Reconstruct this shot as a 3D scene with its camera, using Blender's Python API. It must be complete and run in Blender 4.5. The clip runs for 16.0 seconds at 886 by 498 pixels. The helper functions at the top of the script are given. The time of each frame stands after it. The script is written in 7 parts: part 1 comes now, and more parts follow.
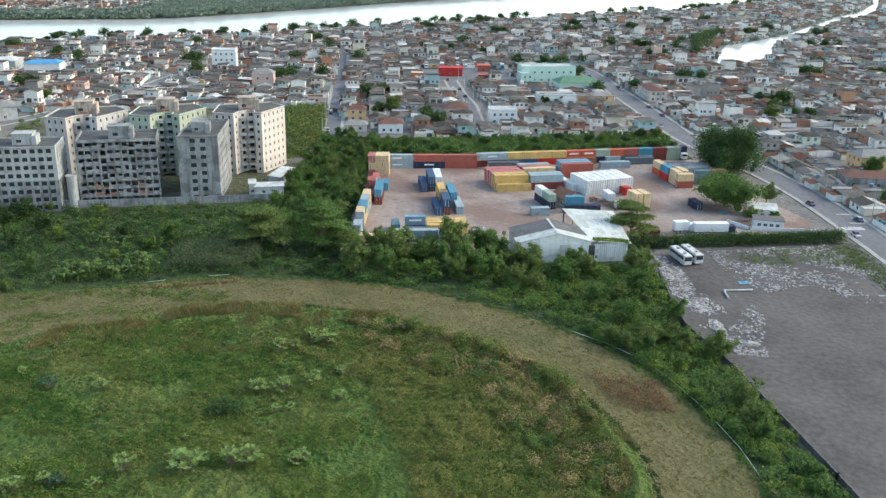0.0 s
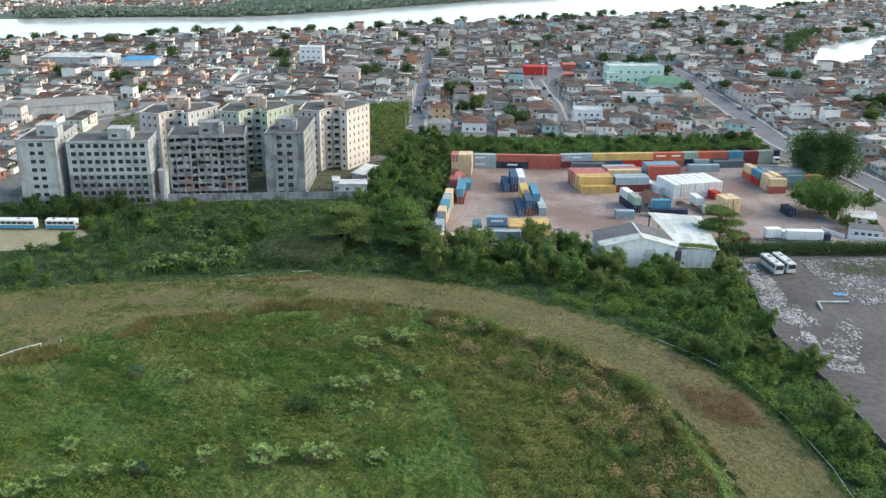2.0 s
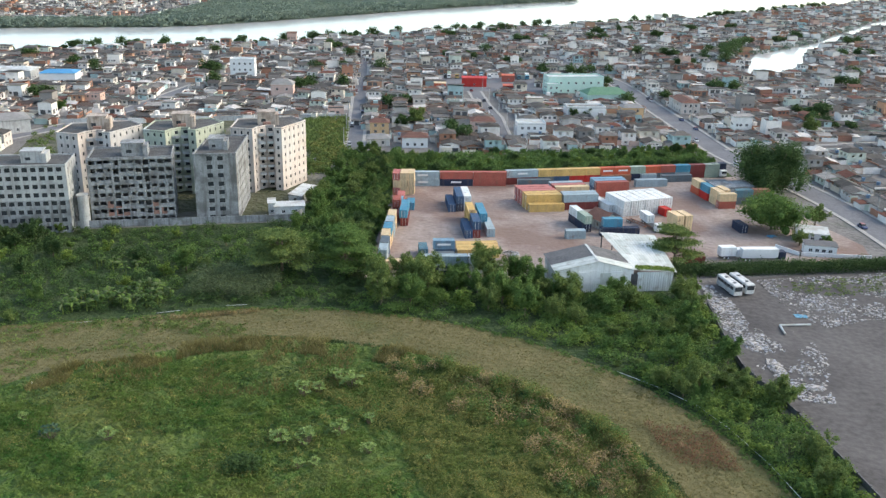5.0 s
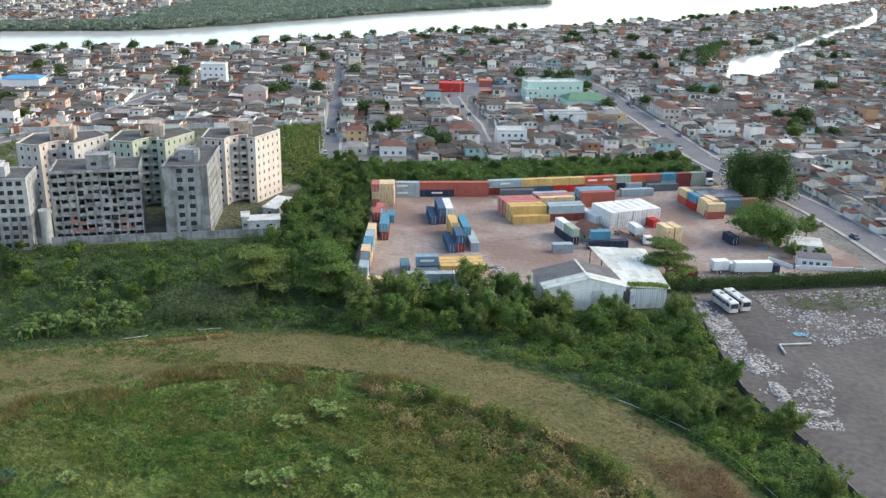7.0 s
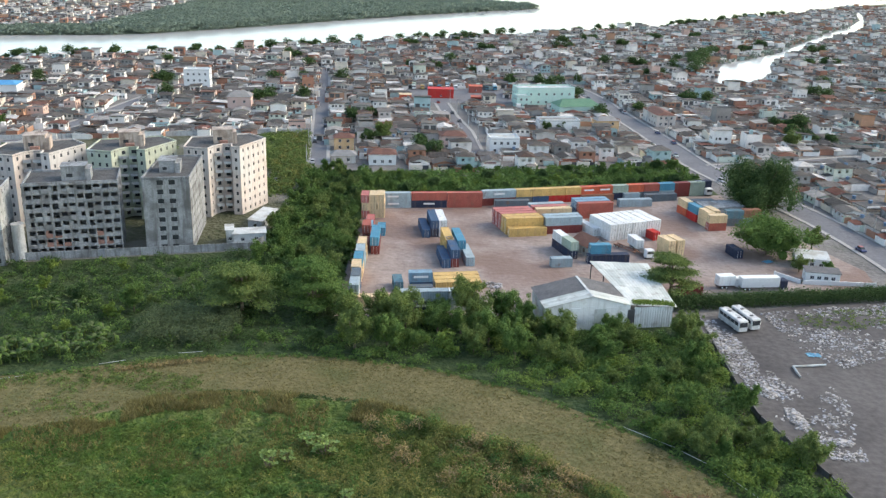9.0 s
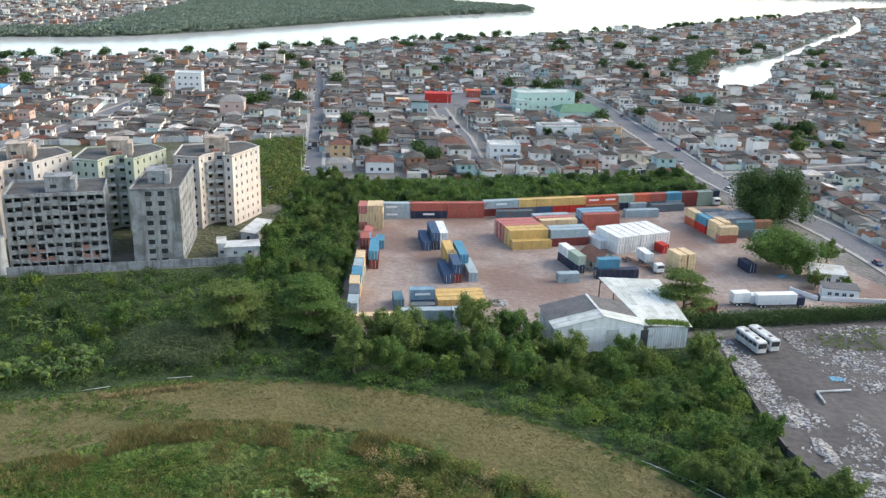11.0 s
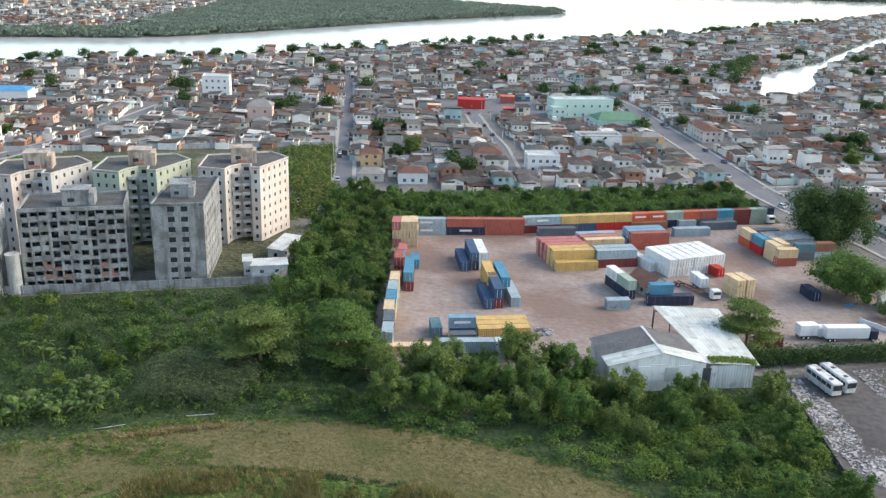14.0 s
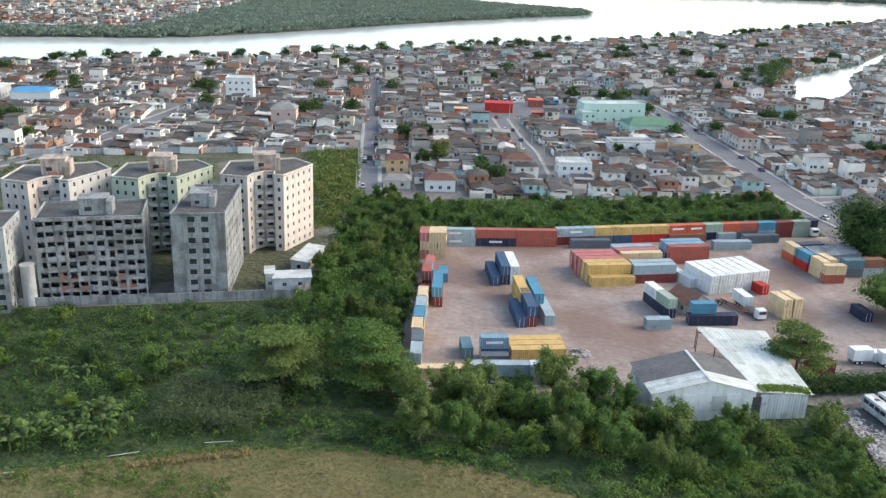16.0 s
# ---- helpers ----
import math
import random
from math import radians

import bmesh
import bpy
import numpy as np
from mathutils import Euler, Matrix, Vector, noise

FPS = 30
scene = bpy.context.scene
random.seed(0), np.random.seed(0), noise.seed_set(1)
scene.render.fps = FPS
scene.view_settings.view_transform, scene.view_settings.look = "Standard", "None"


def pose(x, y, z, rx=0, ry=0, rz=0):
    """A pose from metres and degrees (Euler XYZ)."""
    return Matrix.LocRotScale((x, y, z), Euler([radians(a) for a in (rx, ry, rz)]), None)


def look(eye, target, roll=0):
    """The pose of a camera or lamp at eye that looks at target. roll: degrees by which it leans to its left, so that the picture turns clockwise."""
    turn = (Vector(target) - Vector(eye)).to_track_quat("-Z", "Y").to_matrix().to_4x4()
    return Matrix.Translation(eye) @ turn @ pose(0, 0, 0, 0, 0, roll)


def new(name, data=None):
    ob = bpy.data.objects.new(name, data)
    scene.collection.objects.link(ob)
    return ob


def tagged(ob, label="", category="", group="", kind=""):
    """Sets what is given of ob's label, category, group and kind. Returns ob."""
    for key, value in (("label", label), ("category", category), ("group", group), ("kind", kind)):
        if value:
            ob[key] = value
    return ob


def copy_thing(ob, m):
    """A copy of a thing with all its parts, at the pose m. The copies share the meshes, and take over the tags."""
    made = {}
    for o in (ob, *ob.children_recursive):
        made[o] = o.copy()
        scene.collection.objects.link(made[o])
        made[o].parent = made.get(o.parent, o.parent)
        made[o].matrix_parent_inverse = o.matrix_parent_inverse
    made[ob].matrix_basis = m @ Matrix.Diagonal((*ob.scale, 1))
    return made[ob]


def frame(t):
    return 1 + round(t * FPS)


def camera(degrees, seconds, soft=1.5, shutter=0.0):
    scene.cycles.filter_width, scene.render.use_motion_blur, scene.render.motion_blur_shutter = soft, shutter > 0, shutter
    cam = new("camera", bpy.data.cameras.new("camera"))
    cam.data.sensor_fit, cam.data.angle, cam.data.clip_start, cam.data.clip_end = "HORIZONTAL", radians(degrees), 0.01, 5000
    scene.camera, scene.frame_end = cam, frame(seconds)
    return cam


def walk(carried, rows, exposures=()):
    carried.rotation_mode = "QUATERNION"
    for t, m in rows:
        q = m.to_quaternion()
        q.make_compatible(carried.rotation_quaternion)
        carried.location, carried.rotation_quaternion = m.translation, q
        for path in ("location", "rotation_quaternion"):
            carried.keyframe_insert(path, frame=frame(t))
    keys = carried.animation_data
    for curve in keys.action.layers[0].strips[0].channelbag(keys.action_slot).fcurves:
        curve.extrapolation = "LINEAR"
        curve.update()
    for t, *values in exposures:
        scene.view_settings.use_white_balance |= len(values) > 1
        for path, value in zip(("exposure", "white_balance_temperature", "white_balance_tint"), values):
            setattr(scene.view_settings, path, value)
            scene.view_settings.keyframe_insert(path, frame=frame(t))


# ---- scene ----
cam = camera(53.3, 16.0, soft=1.38)
PATH = [
    (0, (8.952, -111.447, 86.383), (8.924, -109.566, 85.704), 1.4),
    (0.5, (8.812, -111.622, 86.549), (8.583, -109.758, 85.863), 1.3),
    (1, (8.705, -111.609, 86.563), (8.435, -109.753, 85.87), 1.2),
    (1.5, (8.5, -111.03, 86.609), (8.257, -109.169, 85.918), 1.1),
    (2, (8.023, -109.7, 86.58), (7.818, -107.833, 85.893), 1.0),
    (2.5, (7.521, -108.035, 86.609), (7.344, -106.164, 85.925), 1.0),
    (3, (6.969, -105.858, 86.591), (6.817, -103.983, 85.911), 1.0),
    (3.5, (6.377, -103.352, 86.504), (6.247, -101.474, 85.828), 1.0),
    (4, (5.75, -100.578, 86.435), (5.643, -98.698, 85.763), 1.1),
    (6.5, (2.06, -86.555, 86.363), (2.044, -84.668, 85.7), 1.5),
    (7, (1.396, -83.616, 86.277), (1.391, -81.728, 85.616), 1.5),
    (7.5, (0.81, -80.656, 86.035), (0.817, -78.768, 85.378), 1.5),
    (8, (0.209, -77.784, 85.656), (0.225, -75.894, 85.002), 1.6),
    (8.5, (-0.371, -75.133, 85.434), (-0.351, -73.242, 84.782), 1.7),
    (9, (-1.098, -72.345, 85.402), (-1.07, -70.454, 84.751), 1.7),
    (11.5, (-3.964, -58.222, 85.216), (-3.92, -56.33, 84.569), 1.9),
    (12, (-4.618, -55.299, 85.236), (-4.618, -53.407, 84.588), 1.9),
    (12.5, (-5.292, -52.653, 85.169), (-5.307, -50.761, 84.52), 2.0),
    (13, (-5.968, -49.915, 85.116), (-5.973, -48.023, 84.468), 2.1),
    (13.5, (-6.651, -47.182, 85.016), (-6.649, -45.289, 84.37), 2.0),
    (14, (-7.386, -44.223, 84.869), (-7.397, -42.33, 84.223), 2.1),
    (14.5, (-8.161, -41.565, 84.66), (-8.189, -39.672, 84.014), 2.2),
    (15, (-8.756, -38.839, 84.595), (-8.79, -36.947, 83.95), 2.3),
    (15.5, (-9.465, -36.118, 84.585), (-9.497, -34.225, 83.94), 2.3),
    (16, (-9.929, -33.526, 84.73), (-9.988, -31.635, 84.083), 2.2),
]
walk(cam, [(t, look(eye, target, roll)) for t, eye, target, roll in PATH],
     [(0.0, 1.3, 6900, 1), (4.0, 1.3, 7000, 4), (8.0, 1.31, 7050, 6), (16.0, 1.32, 7050, 6)])

# ---- light ----
SUN_EL, SUN_AZ = radians(36), radians(78)      # azimuth clockwise from +y
world = bpy.data.worlds.new("sky")
scene.world = world
world.use_nodes = True
wt = world.node_tree
sky = wt.nodes.new("ShaderNodeTexSky")
sky.sky_type, sky.sun_disc = "NISHITA", False
sky.sun_elevation, sky.sun_rotation = SUN_EL, SUN_AZ
sky.air_density, sky.dust_density, sky.ozone_density = 1.0, 1.8, 1.0
wt.links.new(sky.outputs[0], wt.nodes["Background"].inputs[0])
wt.nodes["Background"].inputs[1].default_value = 0.15
sun_data = bpy.data.lights.new("sun", "SUN")
sun_data.energy, sun_data.angle, sun_data.color = 0.6, radians(30), (1.0, 0.92, 0.82)
sun = new("sun", sun_data)
sun_dir = Vector((math.sin(SUN_AZ) * math.cos(SUN_EL), math.cos(SUN_AZ) * math.cos(SUN_EL), math.sin(SUN_EL)))
sun.matrix_world = look(sun_dir * 400, (0, 0, 0))


# ---- materials ----
def mat(name, a, b, scale=1.0, rough=0.9, bump=0.25, metal=0.0, palette=None, by="object", fine=8.0, dirt=None, spec=0.3, streak=None):
    """A surface of two tones mixed at two scales; palette: tones picked for each object or each island; dirt: a third tone in blotches."""
    m = bpy.data.materials.new(name)
    m.use_nodes = True
    t = m.node_tree
    n, l = t.nodes, t.links
    p = n["Principled BSDF"]
    p.inputs["Roughness"].default_value, p.inputs["Metallic"].default_value = rough, metal
    p.inputs["Specular IOR Level"].default_value = spec
    geo = n.new("ShaderNodeNewGeometry")
    big, small = n.new("ShaderNodeTexNoise"), n.new("ShaderNodeTexNoise")
    for k, s in ((big, scale), (small, scale * fine)):
        k.inputs["Scale"].default_value, k.inputs["Detail"].default_value = s, 5
        l.new(geo.outputs["Position"], k.inputs["Vector"])
    mix = n.new("ShaderNodeMix")
    mix.data_type = "RGBA"
    add = n.new("ShaderNodeMath")
    add.operation = "ADD"
    l.new(big.outputs["Fac"], add.inputs[0])
    l.new(small.outputs["Fac"], add.inputs[1])
    rng = n.new("ShaderNodeMapRange")
    rng.inputs["From Min"].default_value, rng.inputs["From Max"].default_value = 0.72, 1.28
    l.new(add.outputs[0], rng.inputs["Value"])
    l.new(rng.outputs[0], mix.inputs["Factor"])
    mix.inputs["A"].default_value, mix.inputs["B"].default_value = (*a, 1), (*b, 1)
    col = mix.outputs["Result"]
    if palette:
        if by == "object":
            src = n.new("ShaderNodeObjectInfo").outputs["Random"]
        else:
            src = geo.outputs["Random Per Island"]
        ramp = n.new("ShaderNodeValToRGB")
        ramp.color_ramp.interpolation = "CONSTANT"
        els = ramp.color_ramp.elements
        els.remove(els[1])
        for i, c in enumerate(palette):
            e = els[0] if i == 0 else els.new(i / len(palette))
            e.position, e.color = i / len(palette), (*c, 1)
        l.new(src, ramp.inputs[0])
        tint = n.new("ShaderNodeMix")
        tint.data_type, tint.blend_type = "RGBA", "MULTIPLY"
        tint.inputs["Factor"].default_value = 1.0
        l.new(ramp.outputs[0], tint.inputs["A"])
        l.new(col, tint.inputs["B"])
        col = tint.outputs["Result"]
    if dirt:
        blot = n.new("ShaderNodeTexNoise")
        blot.inputs["Scale"].default_value, blot.inputs["Detail"].default_value = dirt[1], 6
        l.new(geo.outputs["Position"], blot.inputs["Vector"])
        cut = n.new("ShaderNodeMapRange")
        cut.inputs["From Min"].default_value, cut.inputs["From Max"].default_value = dirt[2], dirt[2] + 0.12
        cut.inputs["To Max"].default_value = dirt[3]
        l.new(blot.outputs["Fac"], cut.inputs["Value"])
        soil = n.new("ShaderNodeMix")
        soil.data_type = "RGBA"
        l.new(cut.outputs[0], soil.inputs["Factor"])
        l.new(col, soil.inputs["A"])
        soil.inputs["B"].default_value = (*dirt[0], 1)
        col = soil.outputs["Result"]
    if streak:
        run, thin = n.new("ShaderNodeMapping"), n.new("ShaderNodeTexNoise")
        run.inputs["Scale"].default_value = (1.1, 1.1, 0.09)
        thin.inputs["Scale"].default_value, thin.inputs["Detail"].default_value = 1.0, 4
        l.new(geo.outputs["Position"], run.inputs["Vector"])
        l.new(run.outputs[0], thin.inputs["Vector"])
        edge_ = n.new("ShaderNodeMapRange")
        edge_.inputs["From Min"].default_value, edge_.inputs["From Max"].default_value, edge_.inputs["To Max"].default_value = 0.5, 0.68, streak[1]
        l.new(thin.outputs["Fac"], edge_.inputs["Value"])
        wash = n.new("ShaderNodeMix")
        wash.data_type = "RGBA"
        l.new(edge_.outputs[0], wash.inputs["Factor"])
        l.new(col, wash.inputs["A"])
        wash.inputs["B"].default_value = (*streak[0], 1)
        col = wash.outputs["Result"]
    l.new(col, p.inputs["Base Color"])
    if bump:
        b_ = n.new("ShaderNodeBump")
        b_.inputs["Strength"].default_value, b_.inputs["Distance"].default_value = bump, 0.3 / scale
        l.new(add.outputs[0], b_.inputs["Height"])
        l.new(b_.outputs[0], p.inputs["Normal"])
    return m


def leaf_mat(name, a, b, scale=0.25, palette=None):
    """Foliage: two greens by place, and each leaf or clump a little apart."""
    m = mat(name, a, b, scale, 0.75, 0, spec=0.15, fine=5,
            palette=palette or [(0.8, 0.82, 0.8), (0.92, 0.92, 0.88), (1, 1, 1), (1.1, 1.07, 0.92), (1.2, 1.16, 1.02), (0.88, 0.95, 1)], by="island")
    t = m.node_tree
    p, out = t.nodes["Principled BSDF"], t.nodes["Material Output"]
    thin, mix = t.nodes.new("ShaderNodeBsdfTranslucent"), t.nodes.new("ShaderNodeMixShader")
    mix.inputs[0].default_value = 0.3
    t.links.new(p.inputs["Base Color"].links[0].from_socket, thin.inputs["Color"])
    t.links.new(p.outputs[0], mix.inputs[1])
    t.links.new(thin.outputs[0], mix.inputs[2])
    t.links.new(mix.outputs[0], out.inputs["Surface"])
    return m


M = {}
M["ground"] = mat("soil_and_weeds", (0.11, 0.12, 0.06), (0.2, 0.18, 0.13), 0.05)
M["city"] = mat("town_ground", (0.115, 0.11, 0.105), (0.23, 0.215, 0.2), 0.08, dirt=((0.08, 0.11, 0.04), 0.03, 0.6, 0.7))
M["meadow"] = mat("meadow_grass", (0.044, 0.1, 0.018), (0.118, 0.158, 0.037), 0.09, 0.95, 0.8, dirt=((0.13, 0.145, 0.04), 0.035, 0.5, 0.6), fine=9)
M["dry"] = mat("dry_grass", (0.112, 0.102, 0.04), (0.178, 0.152, 0.07), 0.07, 0.95, 0.3, dirt=((0.085, 0.1, 0.034), 0.06, 0.5, 0.7), fine=14)
M["under"] = mat("undergrowth", (0.03, 0.056, 0.018), (0.06, 0.085, 0.03), 0.1, 0.95, 0.6)
M["yard"] = mat("yard_dirt", (0.25, 0.195, 0.17), (0.39, 0.32, 0.285), 0.09, 0.9, 0.15, dirt=((0.2, 0.13, 0.105), 0.035, 0.47, 0.8), fine=7)
M["dump"] = mat("dark_slag", (0.068, 0.062, 0.06), (0.135, 0.123, 0.118), 0.06, 0.9, 0.08, dirt=((0.045, 0.04, 0.042), 0.045, 0.6, 0.7), fine=12)
M["asphalt"] = mat("worn_asphalt", (0.13, 0.13, 0.14), (0.19, 0.19, 0.2), 0.1, 0.85, 0.1)
M["pave"] = mat("pavement_concrete", (0.3, 0.29, 0.27), (0.42, 0.4, 0.37), 0.4)
M["lot"] = mat("pale_lot", (0.22, 0.2, 0.12), (0.34, 0.3, 0.2), 0.1)
M["lotgrass"] = mat("lot_grass", (0.06, 0.07, 0.032), (0.13, 0.125, 0.085), 0.07, 0.95, 0.5, dirt=((0.2, 0.185, 0.16), 0.05, 0.52, 0.8))
M["concrete"] = mat("raw_concrete", (0.222, 0.232, 0.238), (0.405, 0.418, 0.422), 0.5, 0.9, 0.25, dirt=((0.13, 0.128, 0.125), 0.25, 0.5, 0.75), fine=6, streak=((0.11, 0.105, 0.1), 0.65))
M["concrete_pale"] = mat("pale_render", (0.375, 0.385, 0.385), (0.525, 0.535, 0.53), 0.3, 0.9, 0.1, dirt=((0.26, 0.25, 0.24), 0.2, 0.55, 0.6), streak=((0.2, 0.19, 0.18), 0.5))
M["roofslab"] = mat("stained_roof_slab", (0.055, 0.053, 0.05), (0.14, 0.135, 0.13), 0.2, 0.9, 0.2)
M["cream"] = mat("cream_render", (0.57, 0.48, 0.42), (0.68, 0.605, 0.55), 0.25, 0.85, 0.08, dirt=((0.62, 0.6, 0.57), 0.07, 0.5, 0.85), streak=((0.36, 0.31, 0.27), 0.45))
M["palegreen"] = mat("pale_green_render", (0.43, 0.47, 0.36), (0.54, 0.57, 0.46), 0.25, 0.85, 0.08, dirt=((0.6, 0.63, 0.62), 0.08, 0.5, 0.85), streak=((0.3, 0.31, 0.26), 0.45))
M["stained"] = mat("rain_stained_render", (0.42, 0.34, 0.28), (0.56, 0.48, 0.41), 0.4, 0.9, 0.1, dirt=((0.2, 0.15, 0.12), 0.35, 0.52, 0.7), streak=((0.16, 0.12, 0.1), 0.7))
M["brickfill"] = mat("bare_brick", (0.25, 0.13, 0.1), (0.34, 0.2, 0.16), 1.5)
M["glass"] = mat("dark_window_glass", (0.03, 0.035, 0.04), (0.06, 0.065, 0.07), 0.5, 0.15, 0, spec=0.6)
M["opening"] = mat("dim_openings", (0.06, 0.06, 0.06), (0.14, 0.135, 0.13), 0.2, 0.6, 0)
M["frame"] = mat("window_frame_paint", (0.6, 0.6, 0.6), (0.7, 0.7, 0.7), 1.0)
M["whitemetal"] = mat("white_sheet_metal", (0.76, 0.77, 0.755), (0.88, 0.88, 0.865), 0.3, 0.6, 0.05, dirt=((0.45, 0.41, 0.36), 0.35, 0.56, 0.6), streak=((0.34, 0.29, 0.24), 0.3))
M["patchsheet"] = mat("patched_sheet", (0.8, 0.82, 0.8), (1.05, 1.05, 1.03), 0.4, 0.75, 0.1, palette=[(0.62, 0.645, 0.625), (0.55, 0.575, 0.555), (0.68, 0.69, 0.67), (0.5, 0.53, 0.51), (0.6, 0.62, 0.6)], dirt=((0.3, 0.28, 0.23), 0.5, 0.56, 0.55))
M["oldsheet"] = mat("weathered_sheet", (0.42, 0.44, 0.435), (0.64, 0.66, 0.655), 0.35, 0.7, 0.1, dirt=((0.36, 0.34, 0.3), 0.25, 0.5, 0.7))
M["shedroof"] = mat("dark_fibre_cement_roof", (0.10, 0.1, 0.105), (0.17, 0.165, 0.165), 0.3, 0.9, 0.1)
M["rubber"] = mat("black_rubber", (0.02, 0.02, 0.02), (0.035, 0.035, 0.035), 2)
M["steel"] = mat("dark_steel", (0.06, 0.06, 0.065), (0.1, 0.1, 0.1), 1, 0.6)
M["white"] = mat("white_paint", (0.7, 0.7, 0.69), (0.8, 0.8, 0.79), 0.6, 0.6, 0.05)
M["busgrey"] = mat("grimy_white_paint", (0.5, 0.5, 0.49), (0.72, 0.72, 0.7), 0.7, 0.6, 0.05, dirt=((0.3, 0.28, 0.26), 0.6, 0.5, 0.7))
M["bark"] = mat("bark", (0.12, 0.09, 0.06), (0.22, 0.18, 0.13), 1.5)
# near-white base and raised IOR put the sky's reflection into the water colour
M["water"] = mat("river_water_sky_sheen", (0.58, 0.58, 0.56), (0.64, 0.64, 0.62), 0.01, 0.12, 0, spec=0.5)
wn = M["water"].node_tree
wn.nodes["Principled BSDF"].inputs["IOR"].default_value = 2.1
wv = wn.nodes.new("ShaderNodeTexNoise")
wv.inputs["Scale"].default_value = 0.35
wb = wn.nodes.new("ShaderNodeBump")
wb.inputs["Strength"].default_value, wb.inputs["Distance"].default_value = 0.05, 0.4
wn.links.new(wn.nodes["Geometry"].outputs["Position"] if "Geometry" in wn.nodes else wn.nodes["New Geometry"].outputs["Position"], wv.inputs["Vector"])
wn.links.new(wv.outputs["Fac"], wb.inputs["Height"])
wn.links.new(wb.outputs[0], wn.nodes["Principled BSDF"].inputs["Normal"])
M["debris"] = mat("pale_rubble", (0.31, 0.3, 0.29), (0.55, 0.53, 0.51), 0.8, palette=[(0.6, 0.58, 0.55), (0.85, 0.86, 0.9), (1, 1, 1), (1.05, 1, 0.95), (0.4, 0.38, 0.36), (0.9, 0.95, 1.05)], by="island")
HOUSE_WALLS = [(0.877, 0.818, 0.75), (0.918, 0.867, 0.807), (0.632, 0.581, 0.532), (0.367, 0.345, 0.323), (0.775, 0.68, 0.56), (0.428, 0.217, 0.142), (0.918, 0.857, 0.798), (0.428, 0.571, 0.57), (0.306, 0.286, 0.266),
               (0.673, 0.463, 0.38), (0.918, 0.867, 0.807), (0.49, 0.453, 0.418), (0.816, 0.749, 0.665), (0.632, 0.67, 0.57), (0.898, 0.837, 0.779), (0.408, 0.197, 0.133), (0.918, 0.877, 0.827), (0.51, 0.295, 0.19), (0.714, 0.67, 0.627)]
HOUSE_ROOFS = [(0.0867, 0.0808, 0.076), (0.133, 0.123, 0.116), (0.0714, 0.065, 0.0608), (0.173, 0.16, 0.15), (0.102, 0.069, 0.0551), (0.117, 0.106, 0.0969), (0.102, 0.0906, 0.0817), (0.0765, 0.0709, 0.0665), (0.143, 0.133, 0.128),
               (0.153, 0.0611, 0.0437), (0.107, 0.0985, 0.0912), (0.347, 0.33, 0.314), (0.102, 0.0808, 0.0684), (0.163, 0.0739, 0.0522), (0.153, 0.143, 0.133), (0.0663, 0.0611, 0.057), (0.632, 0.611, 0.589), (0.0918, 0.0837, 0.0779), (0.224, 0.212, 0.201)]
for by in ("object", "island"):
    M["hwall_" + by] = mat("house_render_" + by, (0.82, 0.82, 0.82), (1.06, 1.06, 1.06), 0.3, 0.9, 0.1, palette=HOUSE_WALLS, by=by, dirt=((0.3, 0.28, 0.26), 0.2, 0.62, 0.5))
    M["hroof_" + by] = mat("house_roofing_" + by, (0.58, 0.56, 0.54), (1.12, 1.1, 1.07), 0.4, 0.95, 0.2, palette=HOUSE_ROOFS, by=by)
M["carpaint"] = mat("car_paint", (0.9, 0.9, 0.9), (1, 1, 1), 1, 0.35, 0, palette=[(0.7, 0.7, 0.7), (0.5, 0.5, 0.52), (0.05, 0.05, 0.06), (0.6, 0.6, 0.6), (0.35, 0.05, 0.04), (0.08, 0.1, 0.2)])
M["tank"] = mat("blue_plastic_tank", (0.12, 0.19, 0.28), (0.16, 0.24, 0.34), 1)
M["leaf_mid"] = leaf_mat("leaves_mid", (0.0708, 0.139, 0.0353), (0.16, 0.241, 0.0726))
M["leaf_olive"] = leaf_mat("leaves_olive", (0.094, 0.148, 0.0426), (0.206, 0.259, 0.0855))
M["leaf_dark"] = leaf_mat("leaves_dark", (0.045, 0.0875, 0.03), (0.0891, 0.14, 0.0513))
M["leaf_pale"] = leaf_mat("leaves_pale", (0.18, 0.27, 0.09), (0.29, 0.38, 0.14))
M["leaf_blue"] = leaf_mat("leaves_bluish", (0.05, 0.1, 0.07), (0.09, 0.15, 0.1))
M["leaf_grey"] = leaf_mat("leaves_grey_green", (0.085, 0.122, 0.06), (0.145, 0.18, 0.095))
M["leaf_lime"] = leaf_mat("leaves_lime", (0.114, 0.181, 0.0389), (0.212, 0.284, 0.07))
M["leaf_brown"] = leaf_mat("leaves_dry", (0.25, 0.19, 0.09), (0.4, 0.31, 0.165))
M["leaf_rust"] = leaf_mat("leaves_rust", (0.17, 0.095, 0.055), (0.27, 0.16, 0.1))
M["grass_blades"] = leaf_mat("grass_blades", (0.042, 0.12, 0.022), (0.19, 0.23, 0.06), 0.08, [(0.88, 0.9, 0.88), (1, 1, 1), (1.1, 1.08, 1.0), (0.95, 1, 1)])
M["straw_blades"] = leaf_mat("straw_blades", (0.17, 0.152, 0.058), (0.28, 0.245, 0.11), 0.08)
M["dry_blades"] = leaf_mat("dry_blades", (0.165, 0.148, 0.06), (0.225, 0.195, 0.088), 0.1)
M["leaf_weed"] = leaf_mat("leaves_weed", (0.08, 0.13, 0.03), (0.27, 0.255, 0.09), 0.12)
